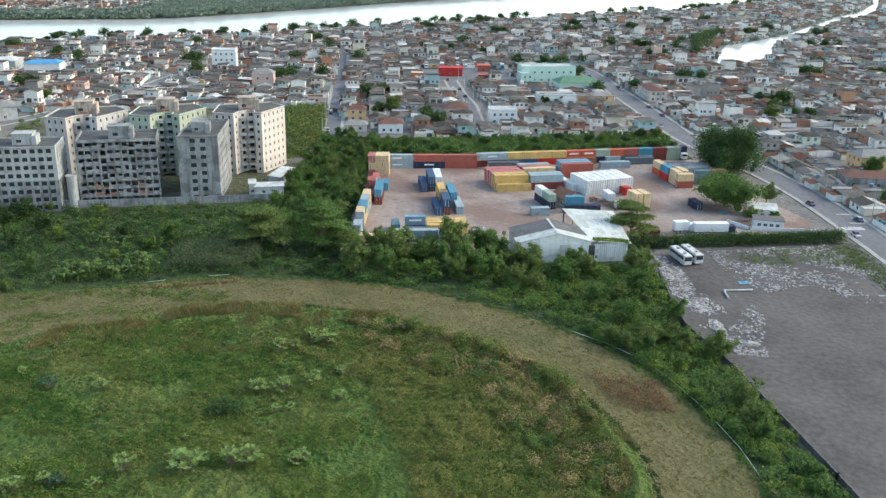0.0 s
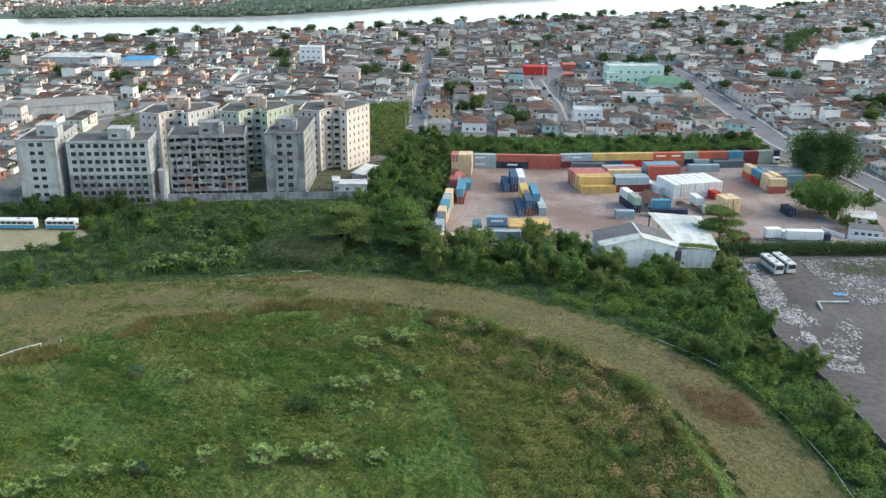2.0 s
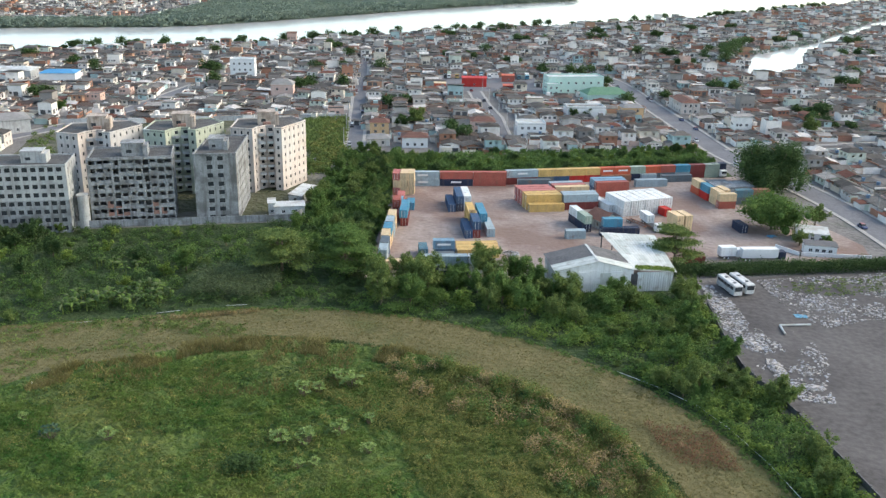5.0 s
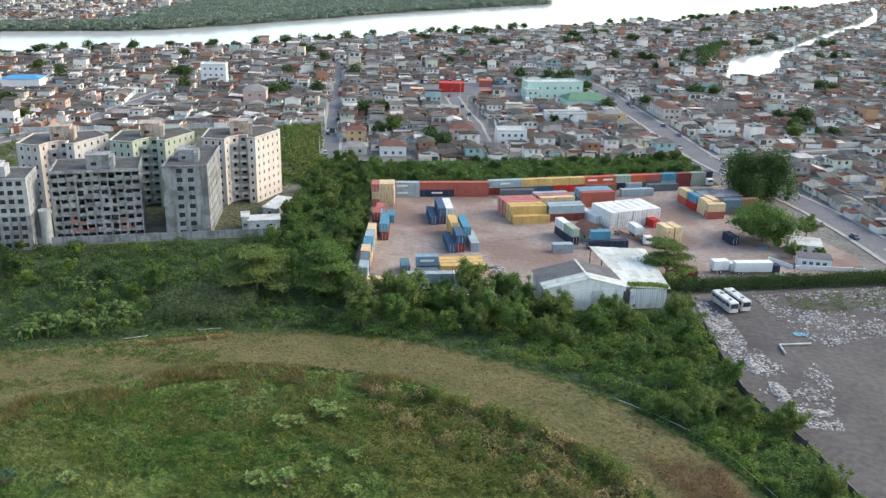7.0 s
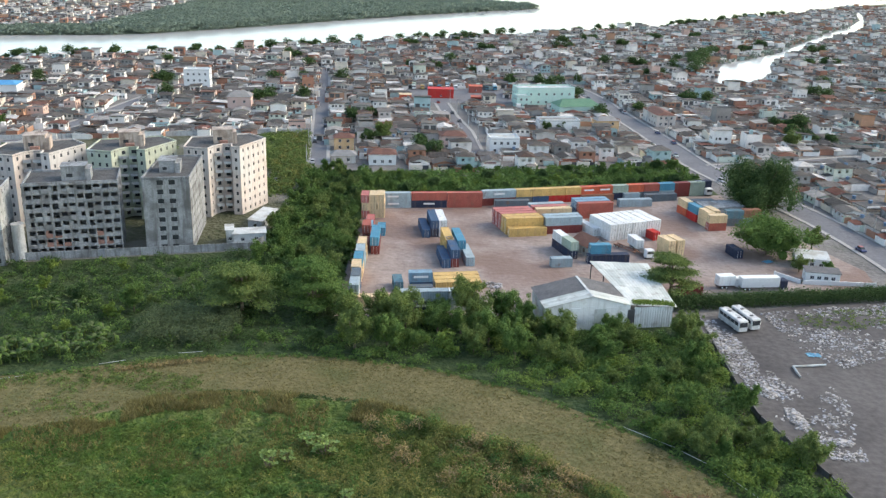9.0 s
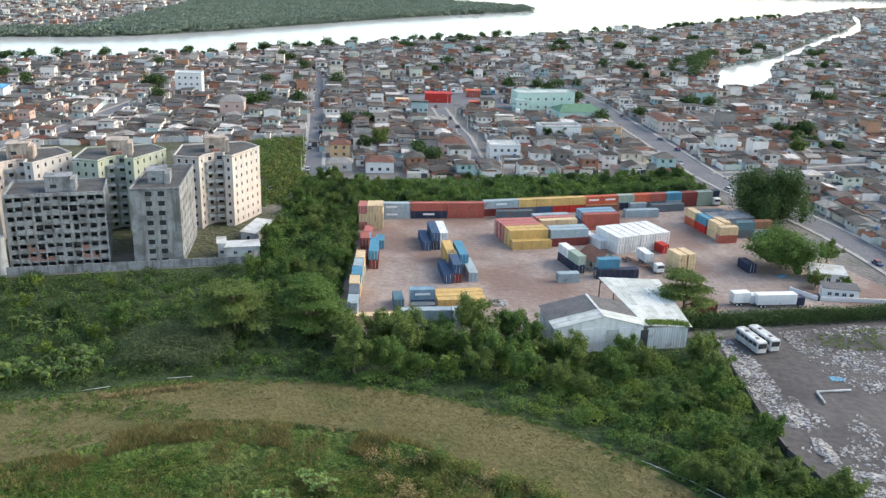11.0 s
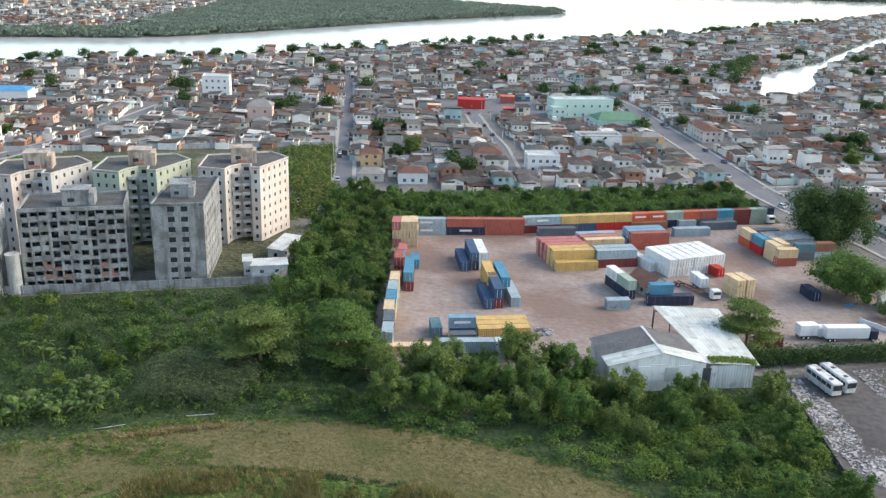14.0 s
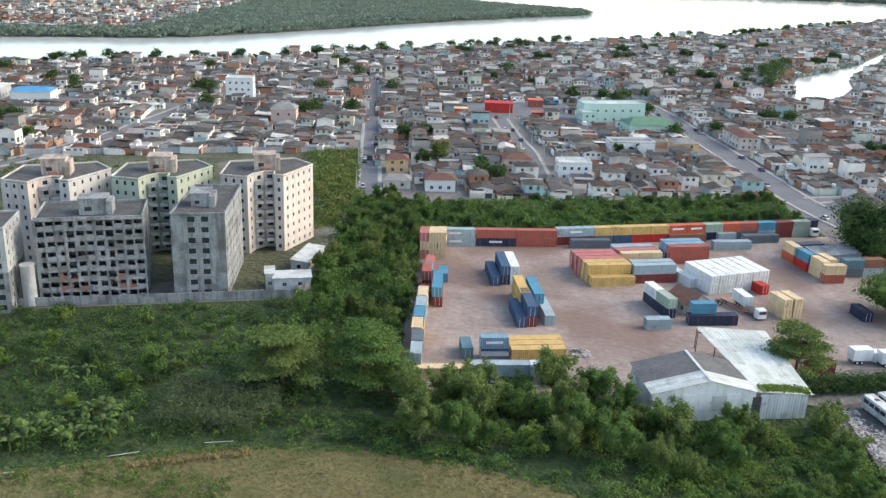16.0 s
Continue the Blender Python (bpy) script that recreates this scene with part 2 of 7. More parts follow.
# distance haze mixed into the mangrove greens: paler and greyer than real foliage
M["leaf_haze"] = leaf_mat("mangrove_leaves_hazed", (0.17, 0.22, 0.175), (0.22, 0.27, 0.21), 0.02, [(0.92, 0.93, 0.95), (1, 1, 1), (1.06, 1.05, 1)])
M["floor_haze"] = mat("mangrove_floor_hazed", (0.09, 0.125, 0.085), (0.12, 0.155, 0.11), 0.03, 0.95, 0.3)


# ---- mesh helpers ----
class Geo:
    """Vertices and faces of one mesh."""

    def __init__(self):
        self.v, self.f = [], []

    def add(self, verts, faces):
        k = len(self.v)
        self.v.extend(verts)
        self.f.extend([tuple(i + k for i in f) for f in faces])
        return self

    def box(self, x0, y0, z0, x1, y1, z1, b=0.0):
        """A box; b chamfers its upright and upper edges."""
        if b:
            ring = [(x0 + b, y0), (x1 - b, y0), (x1, y0 + b), (x1, y1 - b), (x1 - b, y1), (x0 + b, y1), (x0, y1 - b), (x0, y0 + b)]
            top = [(x0 + b, y0 + b), (x1 - b, y0 + b), (x1 - b, y0 + b), (x1 - b, y1 - b), (x1 - b, y1 - b), (x0 + b, y1 - b), (x0 + b, y1 - b), (x0 + b, y0 + b)]
            v = [(x, y, z0) for x, y in ring] + [(x, y, z1 - b) for x, y in ring] + [(x, y, z1) for x, y in top]
            f = [(i, (i + 1) % 8, 8 + (i + 1) % 8, 8 + i) for i in range(8)] + [(8 + i, 8 + (i + 1) % 8, 16 + (i + 1) % 8, 16 + i) for i in range(8)]
            return self.add(v, f + [(16, 18, 20, 22), tuple(range(7, -1, -1))])
        v = [(x0, y0, z0), (x1, y0, z0), (x1, y1, z0), (x0, y1, z0), (x0, y0, z1), (x1, y0, z1), (x1, y1, z1), (x0, y1, z1)]
        return self.add(v, [(3, 2, 1, 0), (4, 5, 6, 7), (0, 1, 5, 4), (1, 2, 6, 5), (2, 3, 7, 6), (3, 0, 4, 7)])

    def tube(self, p, q, r0, r1, n=8):
        p, q = Vector(p), Vector(q)
        d = (q - p).normalized()
        a = d.orthogonal().normalized()
        c = d.cross(a)
        v = [tuple(o + (a * math.cos(i * math.tau / n) + c * math.sin(i * math.tau / n)) * r) for o, r in ((p, r0), (q, r1)) for i in range(n)]
        return self.add(v, [(i, (i + 1) % n, n + (i + 1) % n, n + i) for i in range(n)] + [tuple(range(n - 1, -1, -1)), tuple(range(n, 2 * n))])

    def prism(self, pts, z0, z1):
        """An upright prism over a counter-clockwise outline."""
        n = len(pts)
        v = [(x, y, z0) for x, y in pts] + [(x, y, z1) for x, y in pts]
        return self.add(v, [(i, (i + 1) % n, n + (i + 1) % n, n + i) for i in range(n)] + [tuple(range(n - 1, -1, -1)), tuple(range(n, 2 * n))])

    def mesh(self, name, material, smooth=False):
        me = bpy.data.meshes.new(name)
        me.from_pydata(self.v, [], self.f)
        me.materials.append(material)
        if smooth:
            me.polygons.foreach_set("use_smooth", [True] * len(me.polygons))
        return me


def mesh_np(name, v, f, material):
    me = bpy.data.meshes.new(name)
    me.from_pydata([tuple(q) for q in v], [], [tuple(q) for q in f])
    me.materials.append(material)
    return me


def part(name, geo, material, parent=None, label="", smooth=False):
    data = geo if isinstance(geo, bpy.types.Mesh) else geo.mesh(name, material, smooth)
    ob = new(name, data)
    if parent:
        ob.parent = parent
    return tagged(ob, label)


def thing(name, m, label, category, group="", kind=""):
    ob = new(name)
    ob.matrix_basis = m
    ob.empty_display_size = 0.5
    return tagged(ob, label, category, group, kind)


def setting(name, geo, material, label, category):
    return tagged(part(name, geo, material), label, category, kind="structure")


def inside(pts, x, y):
    hit = False
    for (x0, y0), (x1, y1) in zip(pts, pts[1:] + pts[:1]):
        if (y0 > y) != (y1 > y) and x < (x1 - x0) * (y - y0) / (y1 - y0) + x0:
            hit = not hit
    return hit


def off_line(pts, x, y):
    """The distance from a point to a broken line."""
    best = 1e9
    for (x0, y0), (x1, y1) in zip(pts, pts[1:]):
        dx, dy = x1 - x0, y1 - y0
        t = min(1, max(0, ((x - x0) * dx + (y - y0) * dy) / (dx * dx + dy * dy)))
        best = min(best, math.hypot(x - x0 - t * dx, y - y0 - t * dy))
    return best


def ribbon(pts, width, z, shift=0.0):
    """A flat band along a broken line."""
    g, rows = Geo(), []
    for i, (x, y) in enumerate(pts):
        a, b = pts[max(0, i - 1)], pts[min(len(pts) - 1, i + 1)]
        dx, dy = b[0] - a[0], b[1] - a[1]
        k = math.hypot(dx, dy)
        nx, ny = dy / k, -dx / k
        rows.append((x + nx * (shift - width / 2), y + ny * (shift - width / 2)))
        rows.append((x + nx * (shift + width / 2), y + ny * (shift + width / 2)))
    g.v = [(x, y, z) for x, y in rows]
    g.f = [(2 * i, 2 * i + 1, 2 * i + 3, 2 * i + 2) for i in range(len(pts) - 1)]
    return g


def slab(pts, z):
    g = Geo()
    g.v, g.f = [(x, y, z) for x, y in pts], [tuple(range(len(pts)))]
    return g


def smooth_line(pts, n=6):
    out = []
    for i in range(len(pts) - 1):
        p0, p1, p2, p3 = (Vector(pts[min(len(pts) - 1, max(0, i + k))]) for k in (-1, 0, 1, 2))
        for s in range(n):
            t = s / n
            q = 0.5 * (2 * p1 + (p2 - p0) * t + (2 * p0 - 5 * p1 + 4 * p2 - p3) * t * t + (3 * p1 - p0 - 3 * p2 + p3) * t ** 3)
            out.append(tuple(q))
    return out + [tuple(pts[-1])]


# ---- the ground and the water ----
NEAR_SHORE = smooth_line([(-900, 230), (-560, 420), (-332, 558), (-162, 658), (-34, 770), (240, 985), (420, 1180), (590, 1370), (760, 1600), (1100, 1900)])
FAR_SHORE = smooth_line([(-900, 440), (-620, 590), (-412, 706), (-300, 745), (-244, 792), (-160, 900), (-60, 1040), (60, 1180), (135, 1262), (150, 1300), (110, 1340), (-60, 1500), (-100, 2060)])
CREEK = [(191, 540), (217, 614), (233, 655), (266, 690), (288, 718), (322, 762), (375, 850), (440, 955), (515, 1065), (600, 1215), (660, 1360), (692, 1424), (640, 1290), (545, 1085), (476, 975), (387, 852), (319, 738), (296, 704), (269, 649), (256, 608), (232, 564), (210, 541)]
g = Geo()
N, S = 24, 5200
for j in range(N + 1):
    for i in range(N + 1):
        g.v.append((-S + 2 * S * i / N, -1500 + 6500 * j / N, 0.0))
g.f = [(j * (N + 1) + i, j * (N + 1) + i + 1, (j + 1) * (N + 1) + i + 1, (j + 1) * (N + 1) + i) for j in range(N) for i in range(N)]
setting("ground", g, M["ground"], "flat weedy earth that reaches the horizon", "ground")
river = NEAR_SHORE + [(2600, 2600), (2600, 2750), (900, 2050), (660, 2020), (300, 2050)] + FAR_SHORE[::-1]
# both waters carry the painted sky sheen
setting("water_river", slab(river, 0.25), M["water"], "broad calm river, its colour whitened like the pale sky it mirrors", "river")
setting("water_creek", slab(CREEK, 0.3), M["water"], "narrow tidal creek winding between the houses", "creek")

YARD = [(-24, 124), (28, 128), (62, 138), (76, 146), (121, 150), (124, 165), (112, 205), (106, 245), (34, 228), (-24, 219)]
DUMP = [(65, 128), (96, 138), (129, 144), (131, 100), (132, 40), (132, -40), (84, -40), (76, 18), (70, 58), (64, 78), (64, 110)]
COMPOUND = [(-166, 144.5), (-120, 155), (-53, 170.5), (-50, 176), (-52, 235), (-60, 338), (-196, 304), (-182, 250)]
LAND = NEAR_SHORE[8:38] + [(640, 1290), (600, 1200), (560, 1120), (450, 970), (350, 830), (298, 735), (240, 660), (190, 560), (330, 600), (480, 900), (700, 1200), (900, 1200), (700, 300), (500, 100), (128, 20), (128, 160), (104, 245), (104, 277), (60, 272), (-20, 255), (-60, 258), (-215, 250), (-420, 150)]
setting("town_ground", slab([(-760, 60), (700, 60), (1000, 900), (1000, 1500), (640, 1420)] + NEAR_SHORE[::-1][10:38:2] + [(-700, 330)], 0.02), M["city"], "bare grey ground between the houses", "ground")
setting("far_town_ground", slab([(-1400, 640), (-640, 640), (-412, 760), (-330, 830), (-330, 1500), (-1400, 1500)], 0.05), M["city"], "grey ground of the far town", "ground")
setting("yard_ground", slab(YARD, 0.06), M["yard"], "reddish packed dirt of the container yard", "ground")
setting("dump_ground", slab(DUMP, 0.06), M["dump"], "dark slag ground of the dumping lot", "ground")
setting("compound_ground", slab(COMPOUND, 0.05), M["lotgrass"], "patchy grass round the apartment blocks", "ground")
setting("woodland_ground", slab([(-230, 60), (-60, 60), (76, 10), (66, 60), (63, 128), (-24, 124), (-25, 219), (34, 228), (106, 245), (104, 277), (60, 272), (-20, 258), (-44, 272), (-50, 176), (-53, 170), (-120, 154), (-230, 128)], 0.03), M["under"], "dark undergrowth below the trees", "ground")
setting("sandy_lot_ground", slab([(-190, 96), (-150, 100), (-128, 108), (-122, 121), (-127, 126), (-190, 118)], 0.06), M["lot"], "bare sandy parking lot", "ground")

MAIN_ROAD = smooth_line([(139, -60), (138, 60), (137, 150), (131.5, 212), (113.5, 280), (108.5, 328), (104.5, 370), (100, 413), (95.5, 464), (87, 505), (70, 560), (62, 610)])
STREET_A = [(-47.5, 276), (-58, 372), (-68.5, 462), (-80, 560)]
STREET_B = [(17.5, 300), (14, 352), (8, 388), (3, 432)]
STREET_C = [(-215, 238), (-186, 300), (-172, 345), (-150, 520)]
SIDE_ROAD = [(136, 168), (190, 172), (330, 190)]
STREET_D = [(116, 290), (200, 318), (420, 390)]
STREET_E = [(-360, 300), (-186, 346), (-60, 378), (110, 420)]
for lay, (name, line, w) in enumerate((("road_main", MAIN_ROAD, 10.5), ("street_a", STREET_A, 6.5), ("street_b", STREET_B, 6), ("street_c", STREET_C, 7), ("street_d", SIDE_ROAD, 8), ("street_e", STREET_D, 5))):
    setting(name, ribbon(line, w, 0.1 - 0.005 * lay), M["asphalt"], "worn grey asphalt road through the town", "road")
    for side in (-1, 1):
        g = ribbon(line, 1.6, 0.24 - 0.005 * lay, side * (w / 2 + 0.8))
        k = len(g.v)
        kerb = [(x, y, 0.06) for x, y, z in g.v]
        g.v += kerb
        for i in range(k // 2 - 1):
            for s in (0, 1):
                g.f.append((2 * i + s, 2 * i + 2 + s, k + 2 * i + 2 + s, k + 2 * i + s))
        setting("pavement_" + name + ("_left" if side < 0 else "_right"), g, M["pave"], "raised concrete pavement with a kerb", "pavement")
LOT_TRUCKS = [(-27, 430), (44, 437), (46, 492), (-18, 486)]
setting("truck_lot_ground", slab(LOT_TRUCKS, 0.07), M["asphalt"], "grey open lot for parked lorries", "ground")
crossing = thing("zebra_crossing", pose(134.5, 158, 0.105, 0, 0, 8), "worn white zebra crossing painted on the asphalt", "crossing")
for i in range(9):
    part("stripe", Geo().box(-4.4 + i * 1.0, -1.6, 0, -3.9 + i * 1.0, 1.6, 0.006), M["white"], crossing)

# the mound: a meadow inside a ring of dry grass
MX, MY = -33.0, 10.0


def ring_out(a):
    k = min(1, max(0, (math.degrees(a) % 360 - 115) / 35)) if math.degrees(a) % 360 < 250 else 0
    return 1 / math.hypot(math.cos(a) / 95, math.sin(a) / 92) * (1 + 0.2 * k * k * (3 - 2 * k))


def ring_in(a):
    return 1 / math.hypot(math.cos(a) / 74.5, math.sin(a) / 72) * (1 + 0.02 * math.sin(5 * a) + 0.012 * math.sin(11 * a + 1))


def mound_z(x, y):
    a = math.atan2(y - MY, x - MX)
    r = math.hypot(x - MX, y - MY)
    q = r / ring_in(a)
    deg = math.degrees(a)
    step = 1.2 * min(1, max(0, (deg + 25) / 20)) * min(1, max(0, (95 - deg) / 40))
    base = 0.35 + 1.5 * max(0, 1 - q ** 3) + (0.7 + step) * max(0, 1 - abs(q - 0.965) / 0.045)
    soft = 0.5 * noise.noise((x * 0.05, y * 0.05, 0)) + 0.22 * noise.noise((x * 0.22, y * 0.22, 3)) + 0.5 * noise.noise((x * 0.2 + y * 0.2, (x - y) * 0.4, 7))
    if r > ring_in(a):
        t = (r - ring_in(a)) / (ring_out(a) - ring_in(a))
        base, soft = min(base, 0.4) - 0.25 * max(0, t), soft * 0.25
    return max(0.12, base + soft * (1 if q < 1 else 0.6))


def mound_mesh(lo, hi, na, nr):
    g = Geo()
    for j in range(nr + 1):
        for i in range(na):
            a = math.tau * i / na
            r = lo(a) + (hi(a) - lo(a)) * j / nr
            x, y = MX + r * math.cos(a), MY + r * math.sin(a)
            g.v.append((x, y, mound_z(x, y)))
    g.f = [(j * na + i, j * na + (i + 1) % na, (j + 1) * na + (i + 1) % na, (j + 1) * na + i)[::-1] for j in range(nr) for i in range(na)]
    return g


setting("meadow_ground", mound_mesh(lambda a: 0.01, ring_in, 420, 120), M["meadow"], "low green mound of rough grass", "meadow")
setting("dry_grass_ground", mound_mesh(ring_in, ring_out, 260, 14), M["dry"], "ring of dry yellowish grass round the mound", "grass")


# ---- apartment blocks ----
def facade(wall, p, q, z0, z1, cols, rows, depth=0.22, wide=1.0, sill=0.9, tall=1.2, skip=None, edge=0.8):
    """A wall from p to q (outside on the right hand) with rows x cols openings through it, added to wall; returns the openings as (centre, turn, width, height)."""
    dx, dy = q[0] - p[0], q[1] - p[1]
    L = math.hypot(dx, dy)
    ux, uy = dx / L, dy / L
    nx, ny = uy, -ux
    H = (z1 - z0) / rows
    us, zs, holes = [0.0], [z0], []
    for c in range(cols):
        m = edge + (L - 2 * edge) * (c + 0.5) / cols
        us += [m - wide / 2, m + wide / 2]
    us.append(L)
    for r in range(rows):
        zs += [z0 + r * H + sill, z0 + r * H + sill + tall]
    zs.append(z1)

    def at(u, z, d=0.0):
        return (p[0] + ux * u - nx * d, p[1] + uy * u - ny * d, z)

    for i in range(len(us) - 1):
        for j in range(len(zs) - 1):
            a, b, c, d = us[i], us[i + 1], zs[j], zs[j + 1]
            if i % 2 and j % 2 and not (skip and skip((i - 1) // 2, (j - 1) // 2)):
                o = [at(a, c), at(b, c), at(b, d), at(a, d)]
                n = [at(a, c, depth), at(b, c, depth), at(b, d, depth), at(a, d, depth)]
                wall.add(o + n, [(0, 4, 5, 1)[::-1], (1, 5, 6, 2)[::-1], (2, 6, 7, 3)[::-1], (3, 7, 4, 0)[::-1]])
                holes.append((at((a + b) / 2, (c + d) / 2, depth - 0.03), math.atan2(uy, ux), b - a, d - c, (i - 1) // 2, (j - 1) // 2))
            else:
                wall.add([at(a, c), at(b, c), at(b, d), at(a, d)], [(0, 1, 2, 3)])
    return holes


PANES = {}


def pane(w, h):
    """A window: a pane with a thin frame and a mullion, shared by its size."""
    k = (round(w, 2), round(h, 2))
    if k not in PANES:
        g = Geo().box(-w / 2, -0.02, -h / 2, w / 2, 0.02, h / 2)
        f = Geo()
        t = 0.06
        for a, b, c, d in ((-w / 2, -h / 2, w / 2, -h / 2 + t), (-w / 2, h / 2 - t, w / 2, h / 2), (-w / 2, -h / 2 + t, -w / 2 + t, h / 2 - t), (w / 2 - t, -h / 2 + t, w / 2, h / 2 - t), (-t / 2, -h / 2 + t, t / 2, h / 2 - t)):
            f.box(a, -0.06, b, c, -0.025, d)
        PANES[k] = g.mesh("window", M["glass"]), f.mesh("window_frame", M["frame"])
    return PANES[k]


def put_window(hole, parent, framed=True):
    (x, y, z), turn, w, h = hole[:4]
    gl, fr = pane(w, h)
    ob = part("window", gl, None, parent)
    ob.matrix_basis = Matrix.Translation((x, y, z)) @ Matrix.Rotation(turn, 4, "Z")
    if framed:
        part("window_frame", fr, None, ob)


def polygon_roof(pts, z, rim, wallmat, b):
    """A flat roof with an upstand all round."""
    part("roof", Geo().prism(pts, z - 0.25, z - 0.02), M["roofslab"], b, "stained flat concrete roof")
    g, n, loops = Geo(), len(pts), []
    for d in (0.1, -0.22):
        loop = []
        for i in range(n):
            (xa, ya), (x, y), (xb, yb) = pts[i - 1], pts[i], pts[(i + 1) % n]
            e, f = Vector((y - ya, xa - x)).normalized(), Vector((yb - y, x - xb)).normalized()
            m = (e + f) / max(0.6, 1 + e.dot(f))
            loop.append((x + m.x * d, y + m.y * d))
        loops.append(loop)
    for zz in (z - 0.02, z + rim):
        for loop in loops:
            g.v += [(x, y, zz) for x, y in loop]
    for a, c in ((0, 2 * n), (2 * n, 3 * n), (3 * n, n)):
        g.f += [(a + i, a + (i + 1) % n, c + (i + 1) % n, c + i) for i in range(n)]
    part("parapet", g, wallmat, b)


def block_outline(p, q, depth):
    dx, dy = q[0] - p[0], q[1] - p[1]
    L = math.hypot(dx, dy)
    nx, ny = -dy / L * depth, dx / L * depth
    return [p, q, (q[0] + nx, q[1] + ny), (p[0] + nx, p[1] + ny)]


def between(p, q, t):
    return (p[0] + (q[0] - p[0]) * t, p[1] + (q[1] - p[1]) * t)


def raw_skeleton(p, q, depth, h, label):
    """An unfinished block: piers, floor edges and open dark bays on its front."""
    b = thing("apartment_building", Matrix(), label, "apartment building", "apartment blocks")
    o = block_outline(p, q, depth)
    dx, dy = q[0] - p[0], q[1] - p[1]
    L = math.hypot(dx, dy)
    turn = math.atan2(dy, dx)
    base = Matrix.Translation((p[0], p[1], 0)) @ Matrix.Rotation(turn, 4, "Z")
    rows, cols = 8, 11
    H = h / rows
    bay = L / cols
    front = Geo()
    rnd = random.Random(4)
    for c in range(cols + 1):
        w = 0.17 if c % 3 else 0.32
        front.box(c * bay - w, -0.05, 0, c * bay + w, 0.45, h)
    for r in range(rows + 1):
        front.box(-0.3, -0.1 if r < rows else -0.35, r * H - 0.28, L + 0.3, 0.4, r * H + 0.12)
    part("front_frame", front, M["concrete"], b).matrix_basis = base
    for r in range(rows):
        for c in range(cols):
            low = 0.8 + 0.2 * ((c * 7 + r * 3) % 3)
            if c in (3, 7):
                low = 0.45
            k = rnd.random()
            m = M["brickfill"] if (r in (1, 2) and c in (2, 3, 8) or (r == 1 and c in (4, 9))) else M["concrete"]
            x0 = c * bay + 0.2
            infill = Geo().box(x0, 0.0 if k < 0.7 else -0.25, r * H + 0.12, x0 + bay - 0.4, 0.2, r * H + 0.12 + low)
            if k < 0.75:
                infill.box(x0, 0.02, r * H + 0.1, x0 + bay * (0.08 + 0.3 * rnd.random() ** 2), 0.18, (r + 1) * H - 0.28)
            part("bay_infill", infill, m, b).matrix_basis = base
    for r in range(rows):
        part("floor_slab", Geo().box(0, 0.45, r * H - 0.2, L, depth - 0.3, r * H), M["concrete"], b).matrix_basis = base
    for c in range(0, cols + 1):
        part("cross_wall", Geo().box(c * bay - 0.08, 0.45, 0, c * bay + 0.08, 3.6, h - 0.2), M["concrete"], b).matrix_basis = base
    part("spine_wall", Geo().box(0, 3.6, 0, L, 3.8, h - 0.2), M["concrete"], b).matrix_basis = base
    wall = Geo()
    hs = facade(wall, o[1], o[2], 0, h, 3, rows, 0.25, 0.9, 1.0, 1.0)
    facade(wall, o[2], o[3], 0, h, 8, rows, 0.5)
    facade(wall, o[3], o[0], 0, h, 3, rows, 0.25, 0.9, 1.0, 1.0)
    part("wall", wall, M["concrete"], b)
    for k in hs:
        put_window(k, b)
    polygon_roof(o, h, 0.6, M["concrete"], b)
    roof_core(b, between(between(o[0], o[1], 0.53), between(o[3], o[2], 0.53), 0.42), turn, 6.5, 5.0, h, 3.9, M["concrete"])
    return b


def roof_core(b, c, turn, w, d, z, h, m):
    """The lift and stair head on a flat roof, with slots and a cap."""
    ob = part("stair_head", Geo().box(-w / 2, -d / 2, 0, w / 2, d / 2, h).box(w / 2 - 0.3, -d / 2 - 0.5, 0, w / 2 + 1.2, d / 2, h * 0.85), m, b)
    ob.matrix_basis = Matrix.Translation((c[0], c[1], z - 0.02)) @ Matrix.Rotation(turn, 4, "Z")
    part("cap", Geo().box(-w / 2 - 0.2, -d / 2 - 0.2, h, w / 2 + 0.2, d / 2 + 0.2, h + 0.2), m, ob)
    part("slot", Geo().box(-w * 0.3, -d / 2 - 0.03, h * 0.25, -w * 0.05, -d / 2 + 0.05, h * 0.5), M["glass"], ob)


def plain_block(pts, h, m, fronts, label, core=None, rows=8, edge=0.8, raw=0):
    """A block over an outline; fronts: for each side its count of windows, their width and height; raw: unrendered storeys at its foot."""
    b = thing("apartment_building", Matrix(), label, "apartment building", "apartment blocks")
    n, cut = len(pts), h * raw / rows
    for z0, z1, k, mm in ((0, cut, raw, M["concrete"]), (cut, h, rows - raw, m)):
        if not k:
            continue
        wall = Geo()
        for i, (c, w, t) in enumerate(fronts):
            for q in facade(wall, pts[i], pts[(i + 1) % n], z0, z1, c, k, 0.3, w, 0.8, t, edge=edge if i == 0 else 0.8):
                put_window(q, b, False)
        part("wall", wall, mm, b)
        if z0:
            part("string_course", Geo().prism([between(p, (sum(x for x, y in pts) / n, sum(y for x, y in pts) / n), -0.008) for p in pts], z0 - 0.1, z0 + 0.15), M["concrete_pale"], b)
    polygon_roof(pts, h, 0.45, m, b)
    if core:
        roof_core(b, *core, h, 3.4, m)
    return b


